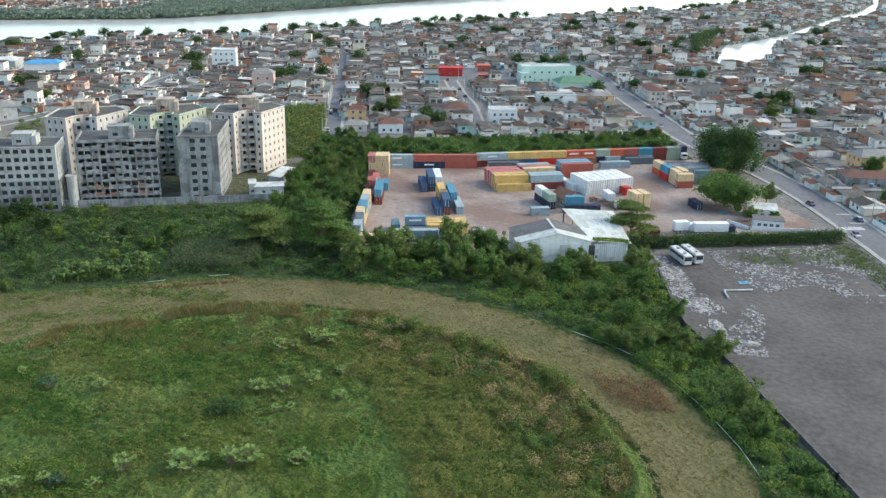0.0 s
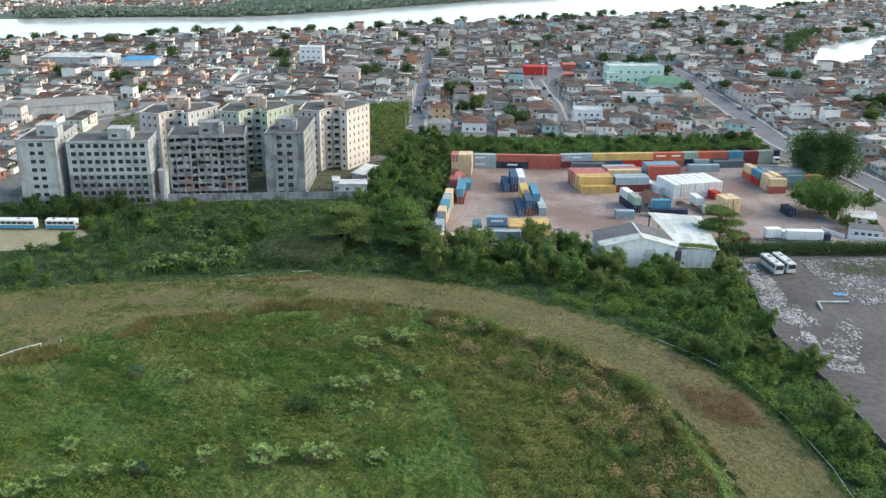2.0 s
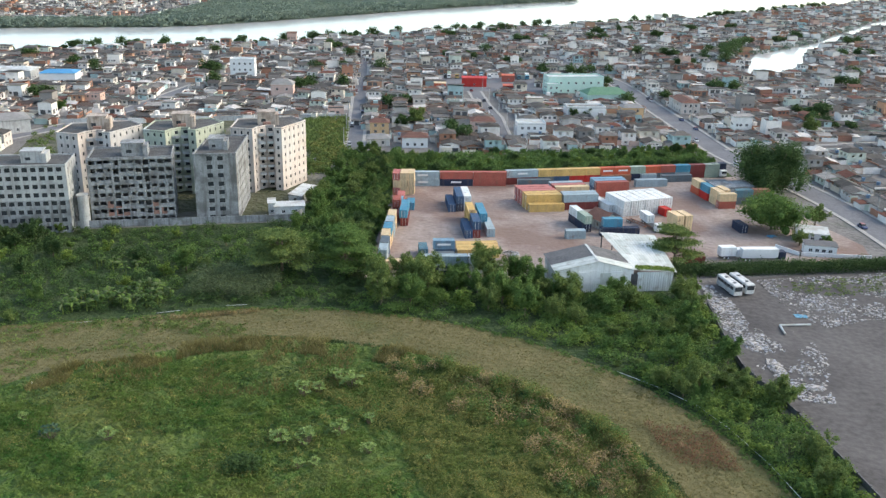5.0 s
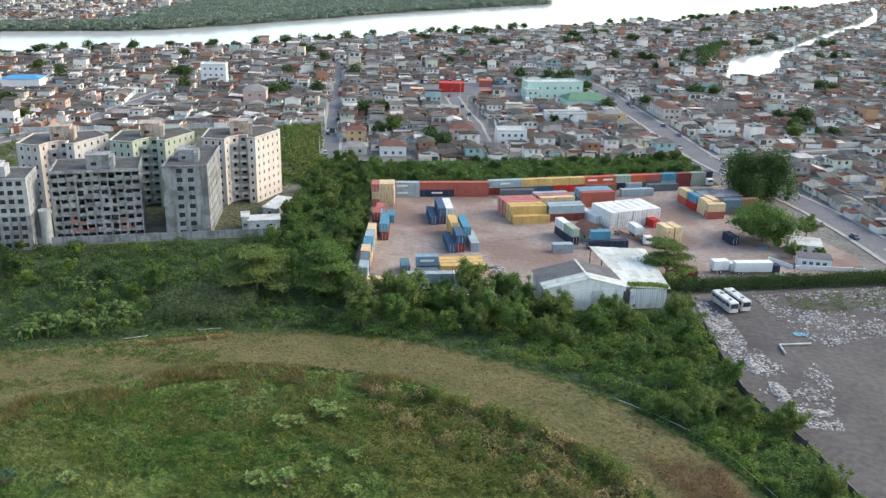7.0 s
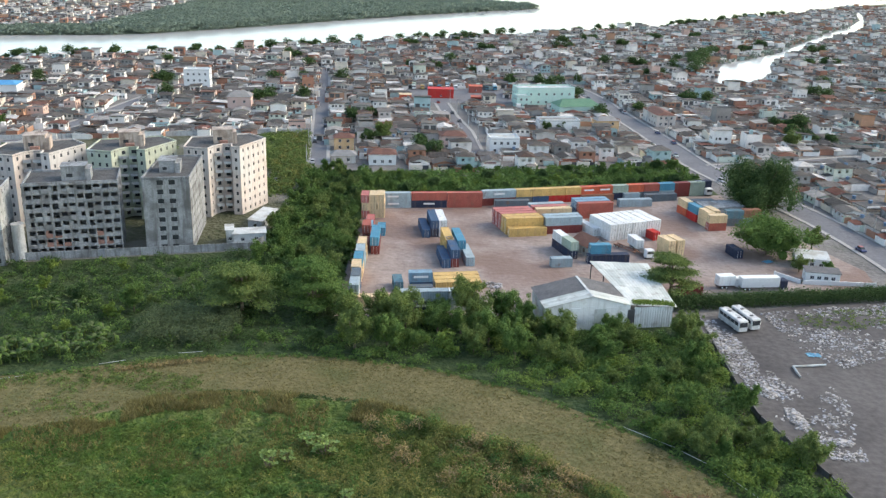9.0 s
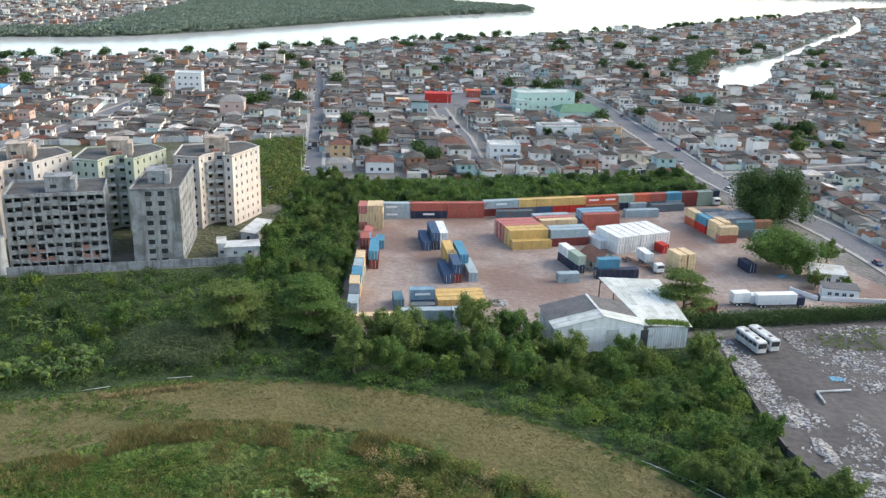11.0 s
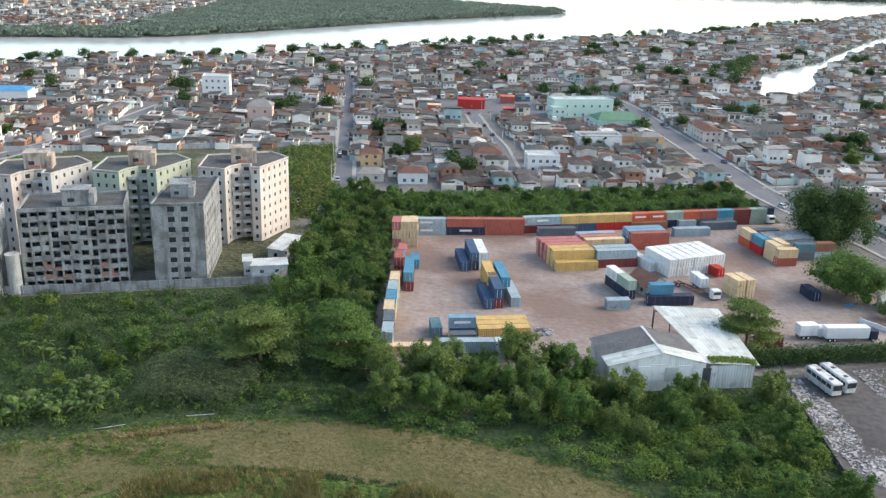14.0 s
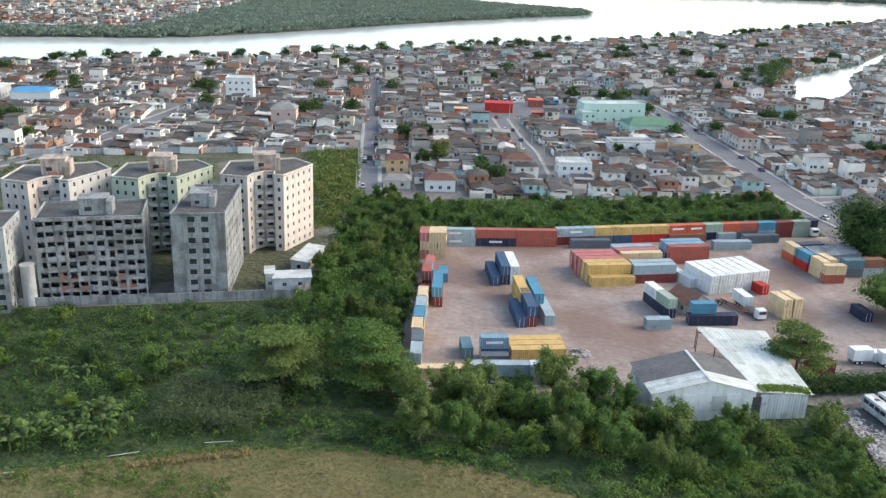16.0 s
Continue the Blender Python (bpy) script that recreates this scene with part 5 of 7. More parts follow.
def volume(x, y, turn, px, py, w, d, h, rr, kind, seen=True):
    """One block of a far house about (px, py) of its lot, with its own roof and dark openings."""
    a = radians(turn)
    c, s = math.cos(a), math.sin(a)

    def T(u, v, z):
        u, v = u + px, v + py
        return (x + u * c - v * s, y + u * s + v * c, z)

    up = h + rr.uniform(.35, .9) if kind == "flat" else h
    n = len(wv)
    for z in (0, up):
        wv.extend([T(-w / 2, -d / 2, z), T(w / 2, -d / 2, z), T(w / 2, d / 2, z), T(-w / 2, d / 2, z)])
    wf.extend([(n, n + 1, n + 5, n + 4), (n + 1, n + 2, n + 6, n + 5), (n + 2, n + 3, n + 7, n + 6), (n + 3, n, n + 4, n + 7)])
    e, rise, n = rr.uniform(.3, .8), rr.uniform(.4, 1.1), len(rv)
    if kind == "flat":
        rv.extend([T(-w / 2, -d / 2, h), T(w / 2, -d / 2, h), T(w / 2, d / 2, h), T(-w / 2, d / 2, h)])
        rf.append((n, n + 1, n + 2, n + 3))
    elif kind == "lean":
        lo, hi = h, h + rise * .7
        z = rr.choice(((lo, lo, hi, hi), (hi, hi, lo, lo), (lo, hi, hi, lo), (hi, lo, lo, hi)))
        for k in (0, .12):
            rv.extend([T(-w / 2 - e, -d / 2 - e, z[0] + k), T(w / 2 + e, -d / 2 - e, z[1] + k), T(w / 2 + e, d / 2 + e, z[2] + k), T(-w / 2 - e, d / 2 + e, z[3] + k)])
        rf.extend([(n + 4, n + 5, n + 6, n + 7), (n, n + 1, n + 5, n + 4), (n + 1, n + 2, n + 6, n + 5), (n + 3, n, n + 4, n + 7)])
    elif kind == "gable":
        rv.extend([T(-w / 2 - e, -d / 2 - e, h - .1), T(w / 2 + e, -d / 2 - e, h - .1), T(w / 2 + e, d / 2 + e, h - .1), T(-w / 2 - e, d / 2 + e, h - .1), T(0, -d / 2 - e, h + rise), T(0, d / 2 + e, h + rise)])
        rf.extend([(n, n + 4, n + 5, n + 3), (n + 1, n + 2, n + 5, n + 4)])
        k = len(wv)
        wv.extend([T(-w / 2, -d / 2, h), T(w / 2, -d / 2, h), T(0, -d / 2, h + rise * .9), T(-w / 2, d / 2, h), T(w / 2, d / 2, h), T(0, d / 2, h + rise * .9)])
        wf.extend([(k, k + 1, k + 2), (k + 4, k + 3, k + 5)])
    else:
        rv.extend([T(-w / 2 - e, -d / 2 - e, h), T(w / 2 + e, -d / 2 - e, h), T(w / 2 + e, d / 2 + e, h), T(-w / 2 - e, d / 2 + e, h), T(0, -d / 2 + w * .3, h + rise), T(0, d / 2 - w * .3, h + rise)])
        rf.extend([(n, n + 1, n + 4), (n + 1, n + 2, n + 5, n + 4), (n + 2, n + 3, n + 5), (n + 3, n, n + 4, n + 5)])
    if kind == "flat" and rr.random() < .55:
        u, v, q = rr.uniform(-w * .25, w * .25), rr.uniform(-d * .2, d * .3), rr.uniform(.5, 1.2)
        n = len(wv)
        for z in (h, h + rr.uniform(1.1, 2.3)):
            wv.extend([T(u - q, v - q, z), T(u + q, v - q, z), T(u + q, v + q, z), T(u - q, v + q, z)])
        wf.extend([(n, n + 1, n + 5, n + 4), (n + 1, n + 2, n + 6, n + 5), (n + 2, n + 3, n + 7, n + 6), (n + 3, n, n + 4, n + 7), (n + 4, n + 5, n + 6, n + 7)])
    for st in range(2 if h > 5 else 1):
        z = st * 2.8
        for side in ("front", "left", "right") if seen else ("front",):
            span = w if side == "front" else d
            u = -span / 2 + rr.uniform(.4, 1)
            while u < span / 2 - 1.2:
                q = rr.choice((.9, 1.1, 1.3, 2.4))
                lo, hi = (.1, 2.2) if q > 2 else (1.0, 2.1)
                if u + q < span / 2 - .2:
                    n = len(gv)
                    for p, zz in ((u, lo), (u + q, lo), (u + q, hi), (u, hi)):
                        if side == "front":
                            gv.append(T(p, -d / 2 - .04, z + zz))
                        else:
                            k = 1 if side == "right" else -1
                            gv.append(T(k * (w / 2 + .04), p * k, z + zz))
                    gf.append((n, n + 1, n + 2, n + 3))
                u += q + rr.uniform(.5, 1.8)


def far_house(x, y, turn, k, size=1.0):
    """A lot of the far town: a main block, lower blocks grown on to it and a covered yard."""
    rr = random.Random(int(k * 1e9))
    w, d = rr.uniform(5.4, 9.0) * size, rr.uniform(5.4, 8.6) * size
    h = 8.2 if k > 0.985 else (rr.uniform(5.0, 5.8) if k > 0.8 else rr.uniform(2.4, 3.1))
    kind = rr.choice(("gable", "gable", "gable", "lean", "hip", "gable", "flat", "lean", "lean"))
    px, py = rr.uniform(-.8, .8), rr.uniform(-.8, 1.2)
    volume(x, y, turn, px, py, w, d, h, rr, kind, y < 620)
    for i in range(rr.choice((1, 2, 2, 3)) if y < 900 else 1):
        aw, ad, ah = rr.uniform(2.6, 6.0), rr.uniform(2.2, 4.4), rr.uniform(1.9, 2.6)
        side = rr.choice((0, 1, 2, 3))
        qx = px + (rr.uniform(-w / 3, w / 3) if side < 2 else (w / 2 + aw / 2 - .3) * (1 if side == 2 else -1))
        qy = py + (rr.uniform(-d / 3, d / 3) if side > 1 else (d / 2 + ad / 2 - .3) * (1 if side else -1))
        volume(x, y, turn, qx, qy, aw, ad, ah, rr, rr.choice(("lean", "lean", "flat", "gable")), False)


def lot_wall(x, y, turn, k):
    """Two garden walls of a lot."""
    a = radians(turn)
    c, s = math.cos(a), math.sin(a)
    rr = random.Random(int(k * 1e7))
    for x0, y0, x1, y1 in ((-4.9, -6, -4.75, rr.uniform(0, 6)), (-4.75, -6.1, rr.uniform(0, 4.5), -5.95)):
        n, h = len(wv), rr.uniform(1.8, 2.6)
        for z in (0, h):
            wv.extend([(x + px * c - py * s, y + px * s + py * c, z) for px, py in ((x0, y0), (x1, y0), (x1, y1), (x0, y1))])
        wf.extend([(n, n + 1, n + 5, n + 4), (n + 1, n + 2, n + 6, n + 5), (n + 2, n + 3, n + 7, n + 6), (n + 3, n, n + 4, n + 7), (n + 4, n + 5, n + 6, n + 7)])


for q in lots[:1300]:
    lot_wall(*q)
for q in lots[NEAR_N:]:
    far_house(*q)
for _ in range(3600):
    x, y = rt.uniform(-950, -250), rt.uniform(640, 1500)
    if not inside(FAR_SHORE + [(-100, 2100), (-900, 2100)], x, y) and y < 600:
        continue
    if off_line(FAR_SHORE, x, y) > 42 and abs(x) < .75 * (y + 110) and inside(FAR_SHORE + [(-2000, 2100), (-2000, 440)], x, y) and x < -330:
        far_house(x, y, rt.uniform(-10, 30), rt.random())
town = thing("distant_houses", Matrix(), "dense far rows of low rendered houses with grey and red roofs", "houses", kind="stuff")
part("walls", mesh_np("walls", wv, [f for f in wf], M["hwall_island"]), None, town)
rm = bpy.data.meshes.new("roofs")
rm.from_pydata(rv, [], rf)
rm.materials.append(M["hroof_island"])
part("roofs", rm, None, town)
part("windows", mesh_np("windows", gv, gf, M["opening"]), None, town)

pole_p = None
for line, side in ((MAIN_ROAD, 7.2), (STREET_A, -4.4), (STREET_B, 4.2)):
    run = 0
    for (x0, y0), (x1, y1) in zip(line, line[1:]):
        L = math.hypot(x1 - x0, y1 - y0)
        while run < L:
            x, y = x0 + (x1 - x0) * run / L + (y1 - y0) / L * side, y0 + (y1 - y0) * run / L - (x1 - x0) / L * side
            run += 32
            if y < 120:
                continue
            m = pose(x, y, 0.2, 0, 0, math.degrees(math.atan2(y1 - y0, x1 - x0)))
            if pole_p:
                copy_thing(pole_p, m)
            else:
                pole_p = thing("street_lamp", m, "grey concrete street pole with a lamp arm", "street lamp", "street poles")
                part("shaft", Geo().tube((0, 0, 0), (0, 0, 8.5), .17, .1, 8), M["concrete_pale"], pole_p)
                part("crossarm", Geo().box(-.05, -1.0, 7.7, .05, 1.0, 7.85), M["bark"], pole_p)
                part("lamp_arm", Geo().tube((0, 0, 7.2), (0, 1.8, 7.7), .04, .04, 6), M["steel"], pole_p)
        run -= L


# ---- plants ----
def leaf_cloud(rng, blobs, n, size, flat=0.5, shell=0.75, long=1.5):
    """n leaf-like quads over the shells of blobs (centre, radii); returns vertices and faces."""
    blobs = np.array(blobs, float)
    vol = np.prod(blobs[:, 3:], axis=1) ** (2 / 3)
    pick = rng.choice(len(blobs), n, p=vol / vol.sum())
    d = rng.normal(size=(n, 3))
    d /= np.linalg.norm(d, axis=1)[:, None]
    d[:, 2] = np.where(d[:, 2] < -0.35, -d[:, 2], d[:, 2])
    r = shell + (1.2 - shell) * rng.random(n) ** 0.7 + 0.7 * rng.random(n) ** 4
    c = blobs[pick, :3] + d * blobs[pick, 3:] * r[:, None]
    nrm = d * 0.35 + rng.normal(size=(n, 3)) * 0.6 + np.array([0, 0, flat + 0.2])
    nrm /= np.linalg.norm(nrm, axis=1)[:, None]
    t = np.cross(nrm, rng.normal(size=(n, 3)))
    t /= np.linalg.norm(t, axis=1)[:, None]
    b = np.cross(nrm, t)
    s = size * (0.6 + 0.8 * rng.random(n))[:, None]
    v = np.stack([c - t * s * 0.55 * long - b * s * .45, c + t * s * 0.6 * long, c + b * s * 0.6 - t * s * .3], 1).reshape(-1, 3)
    return v, np.arange(3 * n).reshape(-1, 3)


def core_blobs(geo, blobs, k=0.72):
    """Faceted inner masses that keep a crown from being seen through."""
    for x, y, z, a, b, c in blobs:
        n, m = 7, 4
        v = []
        for j in range(1, m):
            for i in range(n):
                p, q = math.pi * j / m, math.tau * i / n
                v.append((x + a * k * math.sin(p) * math.cos(q), y + b * k * math.sin(p) * math.sin(q), z + c * k * math.cos(p)))
        v += [(x, y, z + c * k), (x, y, z - c * k)]
        f = [(j * n + i, j * n + (i + 1) % n, (j + 1) * n + (i + 1) % n, (j + 1) * n + i)[::-1] for j in range(m - 2) for i in range(n)]
        f += [(i, (i + 1) % n, n * (m - 1)) for i in range(n)] + [((m - 2) * n + (i + 1) % n, (m - 2) * n + i, n * (m - 1) + 1) for i in range(n)]
        geo.add(v, f)


def tree_proto(seed, h, r, leafm, label, n=1500, leaf=0.55, layered=False, lumps=9, core=True, low=.3, big=1.0):
    """A tapered trunk with limbs and a lumpy crown of leaves."""
    rng = np.random.default_rng(seed)
    t = thing("tree", pose(0, -600 - 25 * seed, 0), label, "tree", "trees")
    blobs, limbs = [], Geo()
    top = h * (0.5 if not layered else 0.45)
    limbs.tube((0, 0, -0.3), (0.1, 0.05, top), 0.035 * h, 0.02 * h, 8)
    if layered:
        for i in range(lumps):
            a = i * 2.4 + rng.random()
            tier = (i % 5) / 4
            z = h * (0.36 + 0.6 * tier) + rng.normal() * .12
            q = r * (1.0 - 0.72 * tier ** 1.3) * rng.uniform(.45, .85)
            b = (q * math.cos(a), q * math.sin(a), z - .05 * q, r * rng.uniform(.22, .4), r * rng.uniform(.22, .4), h * 0.028)
            blobs.append(b)
            limbs.tube((0.1, 0.05, top * rng.uniform(.55, .98)), (b[0] * .8, b[1] * .8, b[2] - b[5] * .2), 0.013 * h, 0.006 * h, 5)
    else:
        arms = max(5, lumps // 5)
        for i in range(arms):
            a, lift = i * 2.4 + rng.uniform(-.5, .5), rng.uniform(.1, 1.0) if i else 1.2
            reach = r * rng.uniform(.6, 1.1) * (1.05 - .5 * lift if i else .25)
            foot = .25 if low >= .3 else .0
            z0, z1 = h * low * rng.uniform(.5, 1), h * (low + (.92 - low) * (foot + (1 - foot) * min(1, lift)) * rng.uniform(.75, 1.05))
            tip = (reach * math.cos(a), reach * math.sin(a), z1)
            limbs.tube((0.08, 0.04, min(top, z0)), tip, 0.014 * h, 0.005 * h, 5)
            for k in range(5):
                u = (k + 1) / 5
                s = r * rng.uniform(.15, .27) * (1.25 - .5 * u) * big
                jit = r * .16
                blobs.append((tip[0] * u + rng.normal() * jit, tip[1] * u + rng.normal() * jit, z0 + (z1 - z0) * u ** .8 + rng.normal() * jit * .5 + s * .2, s * rng.uniform(.75, 1.2), s * rng.uniform(.75, 1.2), s * rng.uniform(.8, 1.7)))
    part("trunk", limbs, M["bark"], t)
    v, f = leaf_cloud(rng, blobs, n, leaf, 0.9 if layered else 0.5, 0.35 if layered else 0.4)
    g = Geo()
    if core:
        core_blobs(g, blobs, 0.4)
    k = len(g.v)
    g.v += v.tolist()
    g.f += [tuple(i + k for i in q) for q in f.tolist()]
    part("crown", g, leafm, t)
    return t


PLACED = {}


def plant(proto, x, y, s=1.0, turn=0.0, z=0.0):
    """The first plant of a kind is its prototype, the others are copies."""
    m = Matrix.Translation((x, y, z)) @ Matrix.Rotation(turn, 4, "Z")
    if proto.name not in PLACED:
        PLACED[proto.name] = 1
        proto.matrix_basis = m
        proto.scale = (1, 1, 1)
        ob = proto
    else:
        ob = copy_thing(proto, m)
    ob.scale = (s, s, s * (0.9 + 0.2 * ((x * 7.3 + y) % 1)))
    return ob


T_MID = [tree_proto(1, 8, 4.2, M["leaf_mid"], "leafy green tree in the wooded belt", 9000, 0.23, lumps=46), tree_proto(2, 7, 4.0, M["leaf_olive"], "olive-green spreading tree in the wooded belt", 8600, 0.22, lumps=46),
         tree_proto(3, 6.5, 3.6, M["leaf_mid"], "rounded green tree in the wooded belt", 8000, 0.22, lumps=40), tree_proto(4, 7.5, 4.0, M["leaf_olive"], "tall olive tree with an uneven crown", 9000, 0.22, lumps=46)]
T_DARK = [tree_proto(5, 6.5, 3.8, M["leaf_dark"], "dark green tree with a dense crown", 6500, 0.26, lumps=34), tree_proto(6, 5.5, 3.4, M["leaf_dark"], "low dark green tree in the thicket", 5200, 0.26, lumps=28)]
T_BIG = tree_proto(7, 15, 11, M["leaf_dark"], "huge dark green mango tree behind the yard", 42000, 0.34, lumps=120, low=.14, big=1.25)
T_WIDE = tree_proto(13, 11.5, 9.5, M["leaf_mid"], "broad green tree beside the yard gate", 26000, 0.32, lumps=85, low=.16, big=1.25)
T_LAYER = [tree_proto(8, 9, 6.5, M["leaf_olive"], "tropical almond tree with layered branches", 15000, 0.24, True, 30), tree_proto(9, 9.5, 6.5, M["leaf_mid"], "tropical almond tree with tiered foliage", 15000, 0.24, True, 30)]
T_SMALL = [tree_proto(10, 4, 2.4, M["leaf_mid"], "small leafy tree in the scrub", 1600, 0.3, lumps=16), tree_proto(11, 3.6, 2.3, M["leaf_olive"], "small olive-green tree in the scrub", 1600, 0.3, lumps=16), tree_proto(12, 4.2, 2.5, M["leaf_lime"], "small bright green tree in the scrub", 1600, 0.3, lumps=16)]

rp = random.Random(5)
plant(T_BIG, 113.5, 226, 1.2)
plant(T_LAYER[0], 61.5, 141, 1.2, 1)
plant(T_LAYER[0], -46, 124, 1.5, 2)
plant(T_LAYER[1], -29.5, 127, 1.35, 0.4)
plant(T_WIDE, 100, 178, 1.1, 1)
plant(T_MID[2], 107, 192, 1.1, 2)
plant(T_MID[1], 104, 163, 0.75, 2)
plant(T_MID[3], 116, 184, 0.9, 0)
plant(T_SMALL[0], 112, 161, 1.0, 0)
for k, (x, y) in enumerate(((21.5, 120), (23.5, 114.5), (26.5, 112.5), (31, 113.5), (38, 114), (61.5, 119), (58.5, 116))):
    plant(T_MID[k % 4], x, y, (.85, .8, .7, .55, .5, .7, .6)[k], k)

BELT = [(-24, 100), (0, 98.5), (20, 90), (34, 80), (44, 66), (54, 50), (61, 30), (64, 5), (76, 5), (73, 22), (68, 55), (62, 78), (63, 108), (62, 117), (24, 115), (18, 127), (-22, 127), (-24, 110)]
WOOD = [(-50, 180), (-50, 145), (-25, 128), (-24.5, 219), (-20, 226), (-20, 256), (-42, 268), (-50, 235)]
BACKWOOD = [(-22, 224), (34, 234), (100, 251), (103, 288), (60, 282), (0, 267), (-22, 262)]
LEFT = [(-230, 60), (-125, 76), (-90, 92), (-45, 105), (-24, 104), (-24, 126), (-50, 146), (-53, 167), (-120, 152), (-230, 125)]
SANDY = [(-192, 94), (-150, 98), (-124, 108), (-120, 122), (-127, 128), (-192, 122)]


def scatter(area, n, gap, rng, keep=None):
    xs, ys = [p[0] for p in area], [p[1] for p in area]
    out = []
    for _ in range(n * 30):
        x, y = rng.uniform(min(xs), max(xs)), rng.uniform(min(ys), max(ys))
        if inside(area, x, y) and (keep is None or keep(x, y)) and all((x - a) ** 2 + (y - b) ** 2 > gap * gap for a, b in out):
            out.append((x, y))
            if len(out) == n:
                break
    return out


for x, y in scatter([(-22, 105), (10, 103), (26, 98), (30, 112), (22, 114), (16, 126), (-22, 126)], 24, 5.6, rp):
    plant(rp.choice(T_MID + T_SMALL[2:]), x, y, rp.uniform(.65, 1.35), rp.uniform(0, 6))
for x, y in scatter(BELT, 58, 3.6, rp, lambda x, y: x > 26):
    plant(rp.choice(T_MID + T_SMALL + T_SMALL), x, y, rp.uniform(.45, .95), rp.uniform(0, 6))
for x, y in scatter([(28, 98), (38, 86), (52, 84), (61, 92), (61, 116), (50, 117), (30, 112)], 10, 5.2, rp):
    plant(rp.choice(T_MID + T_SMALL[:2]), x, y, rp.uniform(.55, .95), rp.uniform(0, 6))
for x, y in scatter(WOOD, 70, 4.4, rp):
    plant(rp.choice(T_DARK + T_MID), x, y, rp.uniform(.55, .9), rp.uniform(0, 6))
for x, y in scatter(BACKWOOD, 105, 4.2, rp):
    plant(rp.choice(T_DARK[1:] + T_MID[2:3] + T_SMALL + T_SMALL[:1]), x, y, rp.uniform(.55, .85), rp.uniform(0, 6))
for x, y in scatter(LEFT, 60, 5.6, rp, lambda x, y: not inside(SANDY, x, y)):
    plant(rp.choice(T_SMALL + T_DARK[1:] + T_MID[2:3]), x, y, rp.uniform(.6, 1.05), rp.uniform(0, 6))
for x, y in scatter([(-160, 128), (-122, 130), (-120, 150), (-165, 139)], 12, 4.5, rp):
    plant(rp.choice(T_DARK), x, y, rp.uniform(.8, 1.1), rp.uniform(0, 6))
FARTREES = []
TOWN_TREES = [(x, y) for x, y in ((-30, 318), (-24, 324), (54, 356), (60, 358), (40, 360), (-200, 330), (165, 330), (170, 225), (182, 180), (158, 182))]
for x, y in TOWN_TREES:
    plant(rp.choice(T_MID + T_DARK), x, y, rp.uniform(.9, 1.35), rp.uniform(0, 6))
FARTREES += [(196, 598, 1.7), (206, 624, 1.9), (215, 650, 1.9), (188, 578, 1.5), (226, 672, 1.7), (202, 640, 1.6)]
FARTREES += [(x, y, 1.2) for x, y in ((-100, 480), (-60, 500), (72, 490), (78, 496), (66, 500), (-150, 420), (-235, 455), (190, 640), (205, 655), (215, 670), (198, 625), (178, 600), (-260, 480), (-190, 560), (-90, 560), (10, 600), (150, 450), (240, 470), (-330, 420), (60, 690), (130, 620), (260, 520), (300, 650), (340, 740))]
for x, y in [(cx + rp.gauss(0, 5), cy + rp.gauss(0, 4)) for cx, cy in [(rp.uniform(-330, 360), rp.uniform(300, 900)) for _ in range(62)] for _ in range(4)]:
    if abs(x) < .62 * (y + 60) and town_free(x, y):
        FARTREES.append((x, y, rp.uniform(.7, 1.15)))
for i in range(0, len(NEAR_SHORE) - 1):
    (x0, y0), (x1, y1) = NEAR_SHORE[i], NEAR_SHORE[i + 1]
    for t in np.arange(0, 1, 0.16):
        x, y = x0 + (x1 - x0) * t, y0 + (y1 - y0) * t
        if abs(x) < .62 * (y + 110) and y < 1300 and rp.random() < .7:
            FARTREES.append((x + rp.uniform(-2, 6), y - rp.uniform(3, 14), rp.choice((.45, .55, .7, .9, 1.15))))
rg = np.random.default_rng(77)
tv, tf, tk, bark = [], [], 0, Geo()
for x, y, k in FARTREES:
    bl = [(x + rp.uniform(-2, 2) * k, y + rp.uniform(-2, 2) * k, rp.uniform(2.6, 6) * k, rp.uniform(1.5, 2.9) * k, rp.uniform(1.5, 2.9) * k, rp.uniform(1.2, 2.2) * k) for _ in range(8)]
    v, f = leaf_cloud(rg, bl, 560, .7, .6, .4)
    tv.append(v)
    tf.append(f + tk)
    tk += len(v)
    bark.tube((x, y, 0), (x, y, 5 * k), .3 * k, .15 * k, 6)
far_trees = thing("distant_trees", Matrix(), "scattered dark green trees among the far houses and shore", "trees", kind="stuff")
part("crowns", mesh_np("crowns", np.concatenate(tv), np.concatenate(tf), M["leaf_dark"]), None, far_trees)
part("trunks", bark, M["bark"], far_trees)


